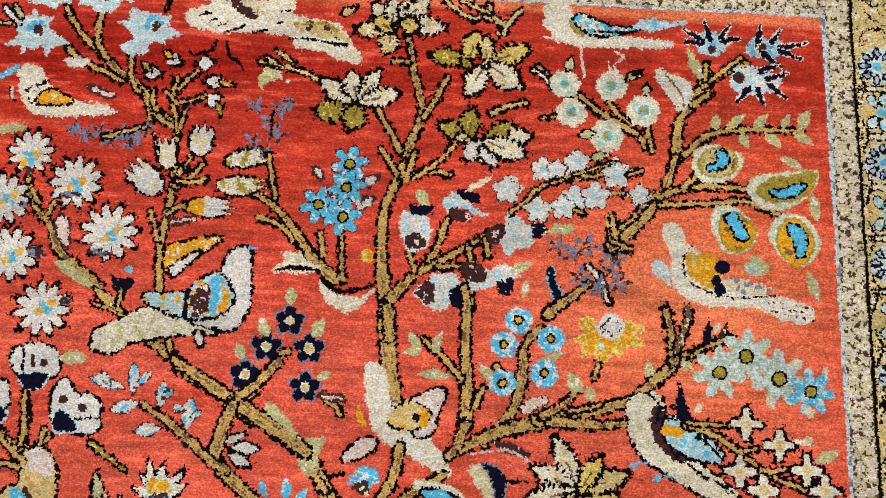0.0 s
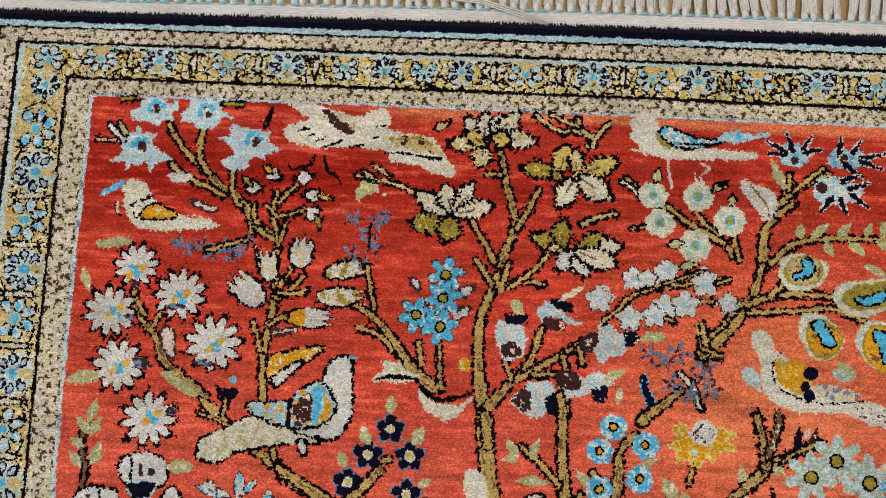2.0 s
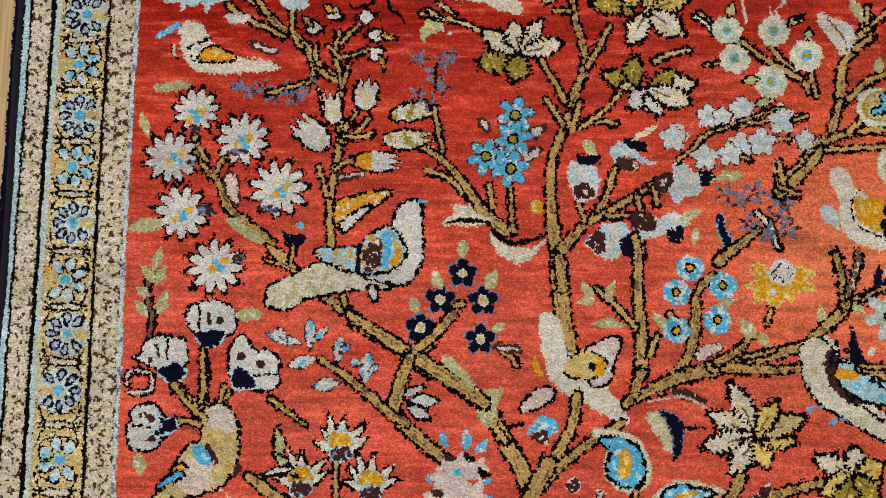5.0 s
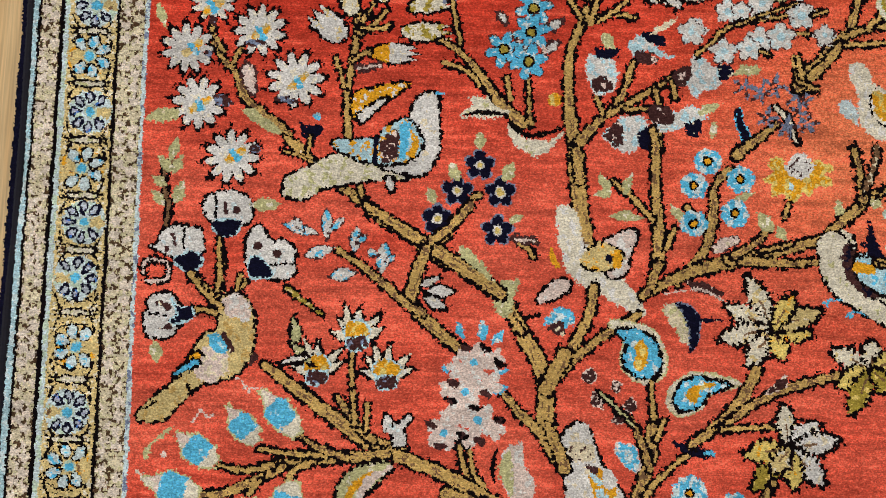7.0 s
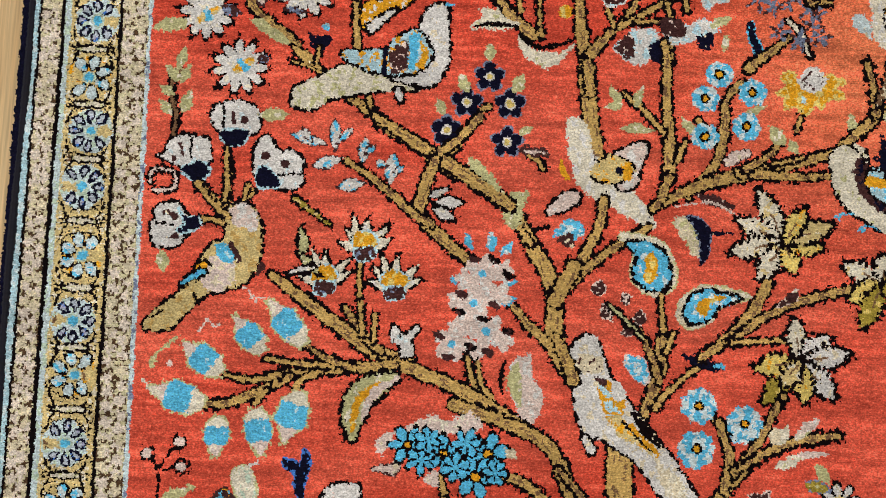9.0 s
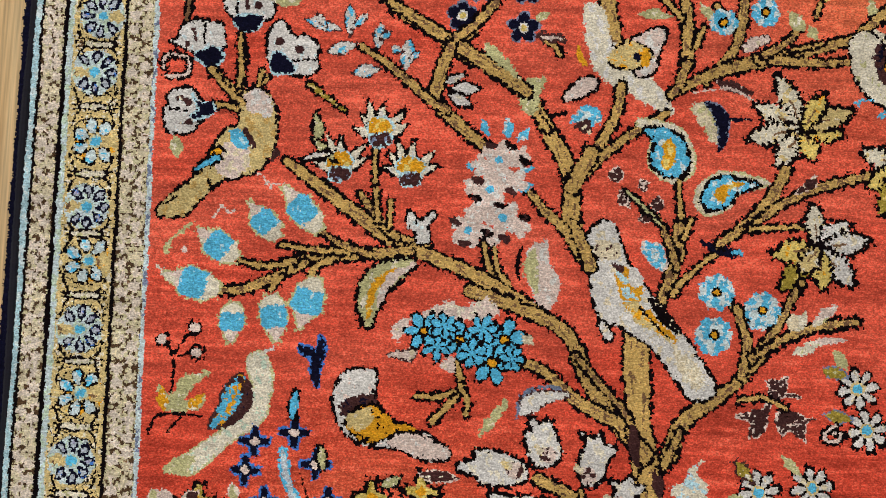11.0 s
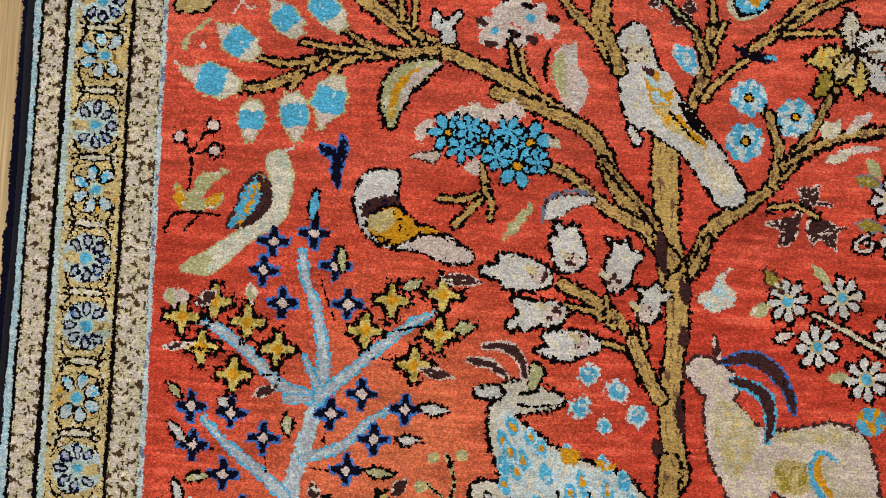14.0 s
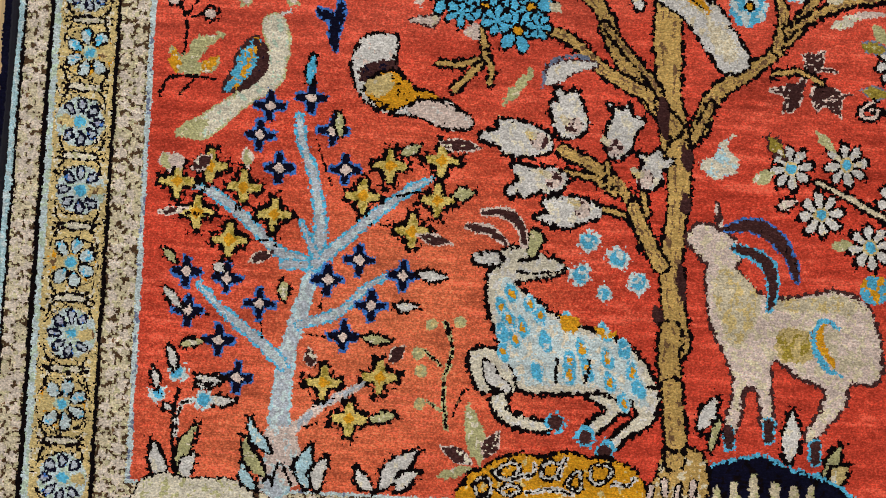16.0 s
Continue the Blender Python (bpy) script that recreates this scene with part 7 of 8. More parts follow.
# horned figure and the ground
patch(260, -475, 266, -469, 274, -471, 281, -475, 285, -483, 283, -489, 291, -498, 302, -502, 320, -499, 333, -497, 344, -502, 350, -512, 353, -527, 351, -538, 339, -539, 337, -549, 330, -558, 323, -566, 319, -565, 326, -553, 327, -542, 316, -538, 303, -530, 302, -546, 304, -562, 299, -561, 297, -547, 290, -544, 288, -557, 286, -565, 282, -563, 285, -545, 282, -532, 273, -514, 270, -495, 271, -487, 265, -483, col="pink", edge="brown", ew=1.6, flecks="beige", share=0.4, label="pinkish beige horned figure beside the trunk")
patch(273, -493, 283, -489, 294, -499, 295, -510, 289, -521, 284, -526, 277, -514, col="beige", edge=None, sub=True, flecks="ochre", share=0.4)
patch(299, -503, 320, -500, 336, -499, 341, -506, 323, -507, 304, -507, col="beige", edge=None, sub=True, flecks="ochre", share=0.4)
patch(304, -517, 318, -516, 321, -529, 306, -530, col="ochre", edge=None, sub=True, flecks="olive", share=0.4)
patch(323, -511, 331, -513, 337, -523, 348, -528, 337, -534, 327, -529, 322, -519, col="beige", edge=None, sub=True, flecks="pink", share=0.4)
branch(333, -514, 325, -511, 321, -519, 327, -532, 335, -536, w=(1.1, 3.3, 3.3, 1.1), col="sky", edge=None, sub=True, name="mark")
shape(325, -513, 324, -521, 331, -531, w=(2.2, 3.8, 2.2), col="gold", edge=None, sub=True)
branch(278, -470, 289, -468, 300, -472, 309, -483, 312, -493, w=(2.2, 5.7, 6.6, 4.3, 1.8), col="brown", edge="blue", ew=0.8, sub=True, flecks="dark")
branch(282, -479, 290, -481, 298, -486, 301, -496, 300, -506, w=(1.8, 4.3, 5.2, 4.8, 2.2), col="brown", edge="sky", ew=0.9, sub=True, flecks="dark")
shape(273, -459, 274, -465, 276, -470, w=(2.2, 3.8, 2.2), col="brown", edge=None, sub=True, flecks="pink", share=0.4)
shape(283, -564, 284, -571, w=(4.4, 3.8), col="brown", edge="sky", ew=0.9, name="figure_shape", flecks="dark")
shape(302, -560, 302, -567, w=(4.4, 3.8), col="brown", edge="sky", ew=0.9, name="figure_shape", flecks="dark")
shape(324, -569, 324, -576, w=(4.4, 3.8), col="brown", edge="sky", ew=0.9, name="figure_shape", flecks="dark")
leaf(270, -565, 277, -549, w=7.1, col="white", edge="dark", ew=1.8)
leaf(275, -574, 279, -558, w=3.3, col="sage", edge="dark", ew=1.8)
leaf(312, -577, 313, -553, w=7.1, col="white", edge="dark", ew=1.8)
leaf(329, -584, 336, -568, w=4.9, col="sage", edge="dark", ew=1.8)
leaf(332, -586, 339, -577, w=7.1, col="ochre", edge="dark", ew=1.8)
patch(274, -597, 275, -583, 287, -578, 300, -576, 313, -581, 326, -584, 340, -591, 340, -596, 275, -600, col="navy", edge="sky", ew=1.6, name="mound", label="dark mound with a blue rim", flecks="dark", share=0.3)
shape(280, -598, 279, -592, w=(5.4, 3.3), col="beige", edge=None, name="stone", flecks="sage", share=0.4)
shape(288, -598, 287, -589, w=(5.4, 3.3), col="beige", edge=None, name="stone", flecks="sage", share=0.4)
shape(297, -597, 296, -585, w=(5.4, 3.3), col="beige", edge=None, name="stone", flecks="sage", share=0.4)
shape(306, -597, 306, -588, w=(5.4, 3.3), col="beige", edge=None, name="stone", flecks="sage", share=0.4)
shape(315, -596, 315, -589, w=(5.4, 3.3), col="beige", edge=None, name="stone", flecks="sage", share=0.4)
shape(323, -596, 323, -589, w=(5.4, 3.3), col="beige", edge=None, name="stone", flecks="sage", share=0.4)
patch(165, -605, 164, -593, 169, -589, 179, -583, 190, -581, 198, -582, 208, -579, 219, -581, 229, -581, 240, -585, 245, -593, 243, -600, col="gold", edge="dark", ew=1.6, name="rock", label="golden scrolled rock with white outlines", flecks="ochre")
branch(175, -590, 182, -585, 187, -587, 184, -592, 179, -592, 175, -590, w=0.9, col="white", edge="dark", ew=1, sub=True, name="scroll")
branch(197, -589, 199, -584, 206, -584, 205, -590, 199, -591, 197, -589, w=0.9, col="white", edge="dark", ew=1, sub=True, name="scroll")
branch(220, -590, 221, -584, 229, -584, 229, -589, 224, -592, 220, -590, w=0.9, col="white", edge="dark", ew=1, sub=True, name="scroll")
branch(167, -596, 169, -593, 174, -594, 174, -600, 169, -601, 167, -596, w=0.9, col="white", edge="dark", ew=1, sub=True, name="scroll")
branch(178, -598, 183, -595, 188, -597, 184, -600, 178, -598, w=0.9, col="white", edge="dark", ew=1, sub=True, name="scroll")
branch(209, -593, 214, -587, 216, -589, 215, -596, 209, -593, w=0.9, col="white", edge="dark", ew=1, sub=True, name="scroll")
branch(184, -592, 193, -590, 194, -585, w=1.1, col="dark", edge="white", ew=0.7, sub=True, name="scroll")
branch(191, -598, 204, -596, 212, -598, w=1.1, col="dark", edge="white", ew=0.7, sub=True, name="scroll")
branch(205, -591, 208, -582, w=1.1, col="dark", edge="white", ew=0.7, sub=True, name="scroll")
branch(231, -592, 238, -592, 241, -589, w=1.1, col="dark", edge="white", ew=0.7, sub=True, name="scroll")
patch(248, -599, 252, -586, 255, -575, 268, -574, 274, -582, 273, -597, col="tan", edge="dark", name="root", flecks="beige", share=0.35)
shape(248, -598, 249, -592, w=(2.7, 2.2), col="pink", edge="dark", name="stone", ew=0.8)
shape(255, -595, 255, -589, w=(2.7, 2.2), col="pink", edge="dark", name="stone", ew=0.8)
shape(261, -597, 262, -591, w=(2.7, 2.2), col="pink", edge="dark", name="stone", ew=0.8)
shape(268, -595, 268, -589, w=(2.7, 2.2), col="pink", edge="dark", name="stone", ew=0.8)
branch(259, -580, 257, -559, 256, -544, w=(7.8, 6.6))
bloom(307, -440, 9.8, n=8, col="white", core="sky", edge="dark", depth=0.5, pw=0.7, rc=0.24, turn=10, sw=0.5, spokes="dark", ring="ochre", ew=1.8, flecks="beige")
bloom(333, -437, 9.8, n=8, col="white", core="sky", edge="dark", depth=0.5, pw=0.7, rc=0.24, turn=10, sw=0.5, spokes="dark", ring="ochre", ew=1.8, flecks="beige")
bloom(322, -461, 10.3, n=8, col="white", core="sky", edge="dark", depth=0.5, pw=0.7, rc=0.24, turn=10, sw=0.5, spokes="dark", ring="ochre", ew=1.8, flecks="beige")
bloom(346, -475, 10.3, n=8, col="white", core="sky", edge="dark", depth=0.5, pw=0.7, rc=0.24, turn=10, sw=0.5, spokes="dark", ring="ochre", ew=1.8, flecks="beige")
bloom(358, -453, 9.8, n=8, col="white", core="sky", edge="dark", depth=0.5, pw=0.7, rc=0.24, turn=10, sw=0.5, spokes="dark", ring="ochre", ew=1.8, flecks="beige")
branch(320, -446, 334, -452, 350, -460, 366, -466, w=(1.8, 2.6), col="beige")
leaf(302, -459, 310, -455, w=4.4, col="pink", edge="dark")
leaf(327, -476, 338, -474, w=4.9, col="sage")
leaf(289, -448, 300, -442, w=6.5, col="sage")
leaf(296, -426, 304, -435, w=4.9, col="olive", edge="brown")
leaf(318, -422, 328, -431, w=4.9, col="sage")
spot(349, -495, 7.1, col="sky", flecks="gold", share=0.4)
# right plant: eyed drops, paired figures and star flowers
patch(301, -11, 301, -1, 306, 4, 313, 2, 316, -5, 321, -13, 330, -16, 351, -16, 367, -17, 371, -20, 361, -22, 336, -23, 321, -23, 312, -21, 301, -19, 305, -17, col="cream", edge=None, flecks="white", share=0.3, label="cream figure with a pale blue wing")
patch(316, -8, 322, -5, 331, -9, 342, -11, 351, -11, 341, -15, 328, -16, 321, -13, col="sky", edge="dark", sub=True, flecks="cream", share=0.5)
patch(348, -10, 356, -5, 367, -6, 379, -6, 367, -10, 359, -13, 353, -12, col="pale", edge=None, sub=True, flecks="sky", share=0.3)
shape(314, -10, 321, -16, w=(1.6, 3.8), col="olive", edge=None, sub=True)
branch(328, -14, 342, -14, 354, -12, w=1.1, col="dark", edge=None, sub=True, name="mark")
branch(321, -23, 322, -34, 323, -40, w=1.4, col="pink", edge=None, name="mark")
branch(339, -25, 344, -28, 339, -33, 343, -39, w=1.4, col="pink", edge=None, name="mark")
branch(336, -31, 338, -38, w=1.1, col="pink", edge=None, name="mark")
branch(357, -76, 349, -67, 338, -55, 337, -49, w=(3.0, 2.6, 1.9))
branch(352, -70, 332, -59, 321, -50, w=(2.2, 1.9))
branch(360, -79, 357, -64, w=1.9)
branch(295, -37, 301, -40, 306, -46, w=(1.3, 1.3), col="cream")
branch(302, -64, 310, -62, w=1.3)
bloom(313, -44, 8.2, n=9, col="cream", core="olive", edge=None, depth=0.12, rc=0.2, ring="sky", flecks="mint", share=0.4)
bloom(338, -44, 8.7, n=9, col="cream", core="olive", edge=None, depth=0.12, rc=0.2, ring="sky", flecks="mint", share=0.4)
bloom(355, -57, 9.2, n=9, col="cream", core="olive", edge=None, depth=0.12, rc=0.2, ring="sky", flecks="mint", share=0.4)
bloom(317, -60, 8.2, n=9, col="cream", core="olive", edge=None, depth=0.12, rc=0.2, ring="sky", flecks="mint", share=0.4)
bloom(336, -72, 9.2, n=9, col="cream", core="olive", edge=None, depth=0.12, rc=0.2, ring="sky", flecks="mint", share=0.4)
leaf(314, -37, 316, -29, w=4.9, col="sage", edge="dark", ew=1)
leaf(346, -40, 352, -36, w=3.8, col="sage", edge="dark", ew=1)
leaf(356, -48, 357, -42, w=3.3, col="sage", edge="dark", ew=1)
leaf(321, -72, 330, -71, w=3.8, col="sage", edge="dark", ew=1)
patch(350, -35, 355, -34, 353, -39, 349, -38, col="dark", edge=None, name="mark")
branch(373, -82, 374, -63, 379, -55, 390, -37, w=(5.2, 3.5, 3.9, 6.6))
branch(381, -53, 390, -46, w=(2.6, 2.2))
branch(390, -38, 403, -31, 410, -28, w=(2.2, 2.6))
branch(387, -42, 397, -33, 407, -25, w=(2.2, 1.8))
branch(388, -38, 388, -29, w=1.9)
patch(361, -33, 368, -35, 378, -38, 381, -47, 376, -56, 370, -51, 365, -44, 361, -39, col="white", edge=None, name="leaf", flecks="beige", share=0.4)
branch(367, -36, 375, -47, 377, -54, w=1.1, col="umber", edge=None, sub=True, name="mark")
patch(377, -20, 381, -23, 386, -32, 386, -38, 381, -33, col="sage", edge=None, name="leaf", flecks="cream")
patch(382, -20, 386, -11, 394, -11, 401, -16, 397, -22, 390, -25, col="pale", edge=None, name="tulip", flecks="sky", share=0.35)
spot(391, -21, 2.4, col="brown", sub=True)
shape(390, -15, 387, -5, w=(3.3, 1.4), col="navy", edge="white", ew=0.5, name="petal", flecks="navy")
shape(386, -16, 376, -10, w=(3.3, 1.4), col="navy", edge="white", ew=0.5, name="petal", flecks="navy")
shape(385, -18, 377, -17, w=(3.3, 1.4), col="navy", edge="white", ew=0.5, name="petal", flecks="navy")
shape(396, -14, 401, -7, w=(3.3, 1.4), col="navy", edge="white", ew=0.5, name="petal", flecks="navy")
shape(397, -16, 406, -14, w=(3.3, 1.4), col="navy", edge="white", ew=0.5, name="petal", flecks="navy")
patch(410, -18, 414, -13, 425, -14, 434, -17, 431, -22, 419, -24, 410, -23, col="pale", edge=None, name="tulip", flecks="sky", share=0.35)
spot(417, -19, 3.3, col="brown", sub=True, flecks="beige", share=0.4)
shape(416, -15, 417, -7, w=(3.5, 1.4), col="navy", edge="white", ew=0.5, name="petal", flecks="navy")
shape(423, -15, 428, -8, w=(3.5, 1.4), col="navy", edge="white", ew=0.5, name="petal", flecks="navy")
shape(428, -18, 442, -15, w=(3.5, 1.4), col="navy", edge="white", ew=0.5, name="petal", flecks="navy")
shape(428, -20, 439, -24, w=(3.5, 1.4), col="navy", edge="white", ew=0.5, name="petal", flecks="navy")
shape(419, -22, 428, -29, w=(3.5, 1.4), col="navy", edge="white", ew=0.5, name="petal", flecks="navy")
patch(401, -38, 405, -31, 416, -30, 428, -36, 425, -42, 410, -46, 403, -43, col="pale", edge=None, name="tulip", flecks="white", share=0.35)
spot(406, -36, 3.5, col="brown", sub=True)
shape(411, -42, 405, -49, w=(3.5, 1.4), col="navy", edge="white", ew=0.5, name="petal", flecks="navy")
shape(416, -42, 419, -50, w=(3.5, 1.4), col="navy", edge="white", ew=0.5, name="petal", flecks="navy")
shape(422, -39, 431, -46, w=(3.5, 1.4), col="navy", edge="white", ew=0.5, name="petal", flecks="navy")
shape(422, -36, 432, -32, w=(3.5, 1.4), col="navy", edge="white", ew=0.5, name="petal", flecks="navy")
shape(417, -32, 426, -28, w=(3.5, 1.4), col="navy", edge="white", ew=0.5, name="petal", flecks="navy")
branch(378, -80, 388, -70, 407, -65, 440, -64, w=(2.6, 2.6, 1.8))
leaf(393, -66, 394, -57, w=5.4, col="sage", flecks="yellow")
leaf(399, -65, 410, -56, w=4.9, col="sage", flecks="yellow")
leaf(414, -64, 422, -55, w=5.4, col="sage", flecks="yellow")
leaf(429, -63, 433, -55, w=4.9, col="sage", flecks="yellow")
leaf(438, -63, 444, -52, w=6, col="sage", flecks="yellow")
leaf(407, -66, 411, -75, w=4.9, col="sage", flecks="yellow")
leaf(420, -66, 429, -74, w=6, col="sage", flecks="yellow")
leaf(434, -65, 446, -71, w=4.9, col="sage", flecks="yellow")
branch(340, -132, 353, -120, 365, -104, 373, -82, w=(4.8, 4.3, 3.5, 2.6))
branch(368, -102, 386, -97, 418, -98, w=(3.0, 2.6, 2.2))
branch(365, -108, 392, -106, 409, -104, 427, -110, w=(2.2, 1.8))
branch(340, -116, 342, -128, w=2.2)
branch(377, -99, 385, -90, 394, -82, w=(2.6, 1.8))
branch(341, -129, 350, -133, w=1.8)
patch(382, -87, 383, -79, 390, -74, 400, -76, 408, -80, 406, -88, 397, -94, 387, -94, col="cream", edge="sage", ew=0.5, name="paisley", flecks="mint", share=0.4)
patch(386, -87, 388, -79, 397, -76, 404, -80, 403, -88, 393, -91, col="ochre", edge="olive", ew=1.2, sub=True, name="ring", flecks="umber", share=0.3)
patch(390, -86, 395, -83, 395, -78, 398, -77, 401, -83, 396, -87, 391, -88, col="sky", edge="dark", ew=1.2, sub=True, name="heart", flecks="sky")
patch(411, -98, 415, -91, 427, -88, 443, -86, 448, -87, 445, -95, 439, -103, 427, -108, 417, -106, col="cream", edge="sage", ew=0.5, name="paisley", flecks="mint", share=0.4)
patch(416, -98, 423, -92, 433, -90, 446, -88, 442, -98, 433, -102, 423, -103, col="olive", edge="olive", ew=1.2, sub=True, name="ring", flecks="umber", share=0.3)
patch(423, -98, 430, -97, 436, -94, 442, -94, 436, -99, 429, -101, 425, -100, col="sky", edge="dark", ew=1.2, sub=True, name="heart", flecks="sky")
patch(395, -125, 392, -116, 395, -108, 405, -108, 412, -114, 416, -121, 412, -129, 405, -132, 398, -130, col="cream", edge="sage", ew=0.5, name="paisley", flecks="mint", share=0.4)
patch(398, -124, 397, -116, 401, -111, 409, -113, 415, -121, 409, -129, 402, -130, col="gold", edge="olive", ew=1.2, sub=True, name="ring", flecks="umber", share=0.3)
patch(399, -113, 404, -111, 408, -117, 411, -123, 407, -125, 403, -119, col="sky", edge="dark", ew=1.2, sub=True, name="heart", flecks="sky")
patch(423, -124, 424, -115, 432, -110, 441, -112, 448, -120, 448, -129, 440, -137, 430, -134, col="cream", edge="sage", ew=0.5, name="paisley", flecks="mint", share=0.4)
patch(427, -125, 429, -116, 436, -113, 444, -120, 444, -130, 438, -137, 431, -133, col="gold", edge="olive", ew=1.2, sub=True, name="ring", flecks="umber", share=0.3)
patch(433, -116, 439, -117, 442, -123, 441, -131, 437, -132, 436, -125, 433, -120, col="sky", edge="dark", ew=1.2, sub=True, name="heart", flecks="sky")
leaf(445, -98, 448, -114, w=6, col="sage")
leaf(442, -140, 449, -156, w=6, col="sage")
leaf(428, -79, 440, -85, w=4.9, col="sage")
leaf(310, -125, 322, -123, w=4.9, col="sage")
leaf(412, -133, 423, -142, w=6.5, col="sage")
bloom(321, -87, 6.5, n=5, col="white", core="pale", edge="brown", ew=0.6, depth=0.4, rc=0.26, turn=20, flecks="ice", share=0.35)
bloom(342, -93, 7.6, n=5, col="white", core="pale", edge="brown", ew=0.6, depth=0.4, rc=0.26, turn=20, flecks="ice", share=0.35)
bloom(331, -105, 7.6, n=5, col="white", core="pale", edge="brown", ew=0.6, depth=0.4, rc=0.26, turn=20, flecks="ice", share=0.35)
bloom(354, -103, 5.4, n=5, col="white", core="pale", edge="brown", ew=0.6, depth=0.4, rc=0.26, turn=20, flecks="ice", share=0.35)
bloom(314, -112, 6.5, n=5, col="white", core="pale", edge="brown", ew=0.6, depth=0.4, rc=0.26, turn=20, flecks="ice", share=0.35)
bloom(310, -92, 5.4, n=5, col="white", core="pale", edge="brown", ew=0.6, depth=0.4, rc=0.26, turn=20, flecks="ice", share=0.35)
leaf(328, -85, 337, -82, w=3.8, col="sage", edge="dark")
branch(348, -93, 355, -90, w=1.3)
branch(308, -99, 325, -92, 340, -86, w=(1.3, 1.1), col="tan", ew=1.2)
patch(366, -122, 370, -118, 376, -120, 380, -128, 386, -132, 392, -136, 395, -145, 404, -149, 419, -153, 434, -155, 445, -159, 444, -167, 431, -167, 416, -161, 396, -161, 381, -158, 373, -151, 371, -137, col="cream", edge=None, flecks="white", share=0.35, label="cream figure with a golden breast patch")
patch(361, -141, 366, -138, 370, -143, 372, -151, 365, -148, col="ice", edge=None, sub=True)
patch(379, -132, 386, -134, 389, -135, 398, -139, 397, -148, 390, -152, 382, -146, 378, -139, col="yellow", edge=None, sub=True, flecks="gold", share=0.6)
patch(385, -135, 393, -133, 397, -141, 394, -148, 387, -146, col="gold", edge=None, sub=True, flecks="yellow")
branch(382, -129, 378, -135, 379, -146, 390, -153, 404, -156, 425, -154, w=0.8, col="dark", edge=None, sub=True, name="mark")
spot(398, -140, 3.8, col="navy", sub=True)
spot(395, -147, 2.7, col="navy", sub=True)
spot(397, -152, 3.3, col="navy", sub=True)
patch(401, -146, 413, -147, 425, -151, 416, -154, 403, -152, col="beige", edge=None, sub=True, flecks="steel", share=0.4)
branch(422, -157, 434, -158, 445, -160, w=0.8, col="brown", edge=None, sub=True, name="mark", flecks="pink", share=0.4)
branch(422, -159, 434, -161, 445, -163, w=0.8, col="brown", edge=None, sub=True, name="mark", flecks="pink", share=0.4)
branch(422, -161, 434, -164, 445, -166, w=0.8, col="brown", edge=None, sub=True, name="mark", flecks="pink", share=0.4)
leaf(409, -138, 420, -143, w=6.5, col="mint")
branch(354, -210, 364, -201, 376, -190, 387, -185, w=(3.0, 5.2, 3.9))
branch(374, -190, 372, -176, 369, -164, w=(4.3, 2.2), col="tan", ew=2)
branch(375, -185, 380, -170, 381, -162, w=(3.0, 1.8), col="umber", flecks="beige", share=0.4)
branch(383, -187, 390, -182, 402, -177, w=1.8, col="tan", ew=2.2)
patch(388, -178, 390, -171, 392, -168, 393, -178, 390, -181, col="navy", edge=None, name="petal", flecks="navy")
leaf(397, -178, 401, -169, w=3.8, col="brown", edge=None)
leaf(394, -175, 397, -169, w=3.3, col="pink")
bloom(397, -195, 14.1, n=7, col="mint", core="olive", edge=None, depth=0.5, pw=1.3, rc=0.2, ring="dark", flecks="ice", share=0.45, turn=1275)
bloom(411, -186, 14.7, n=7, col="mint", core="olive", edge=None, depth=0.5, pw=1.3, rc=0.2, ring="dark", flecks="ice", share=0.45, turn=1322)
bloom(428, -197, 15.2, n=7, col="mint", core="olive", edge=None, depth=0.5, pw=1.3, rc=0.2, ring="dark", flecks="ice", share=0.45, turn=1380)
bloom(444, -203, 12.5, n=7, col="sky", core="olive", edge=None, depth=0.5, pw=1.3, rc=0.2, ring="dark", flecks="pale", share=0.45, turn=1435)
leaf(439, -187, 432, -191, w=3.8, col="beige")
leaf(445, -216, 441, -210, w=4.4, col="beige")
leaf(450, -190, 453, -195, w=3.8, col="beige")
leaf(422, -206, 425, -213, w=4.4, col="beige")
patch(351, -223, 350, -215, 354, -209, 361, -209, 366, -214, 366, -226, 372, -237, 385, -246, 402, -255, 408, -261, 394, -260, 376, -251, 362, -243, 353, -233, col="cream", edge="dark", flecks="sage", label="cream figure with a brown, gold and blue wing")
patch(362, -217, 366, -214, 369, -225, 378, -236, 388, -239, 376, -241, 366, -234, 363, -227, col="brown", edge=None, sub=True, flecks="navy", share=0.3)
patch(369, -221, 376, -222, 388, -230, 398, -240, 385, -240, 375, -235, 370, -230, col="pale", edge="dark", sub=True, flecks="sky", share=0.3)
shape(370, -226, 377, -227, w=(6, 4.4), col="gold", edge=None, sub=True)
patch(377, -202, 379, -208, 383, -218, 382, -223, 378, -221, 374, -214, 377, -211, col="navy", edge=None, name="petal", flecks="navy")
leaf(384, -216, 389, -212, w=4.4, col="cream")
branch(380, -223, 396, -228, 411, -238, 425, -247, 442, -253, w=(2.6, 2.6, 2.2, 1.8))
branch(382, -222, 402, -222, w=(1.8, 1.3))
branch(411, -235, 416, -233, w=1.5)
branch(422, -245, 431, -243, w=1.5)
cross(411, -221, 7.9, col="cream", core="ochre", edge="dark", flecks="white", ew=1.6)
cross(428, -231, 7.9, col="cream", core="ochre", edge="dark", flecks="white", ew=1.6)
cross(408, -245, 7.9, col="cream", core="ochre", edge="dark", flecks="white", ew=1.6)
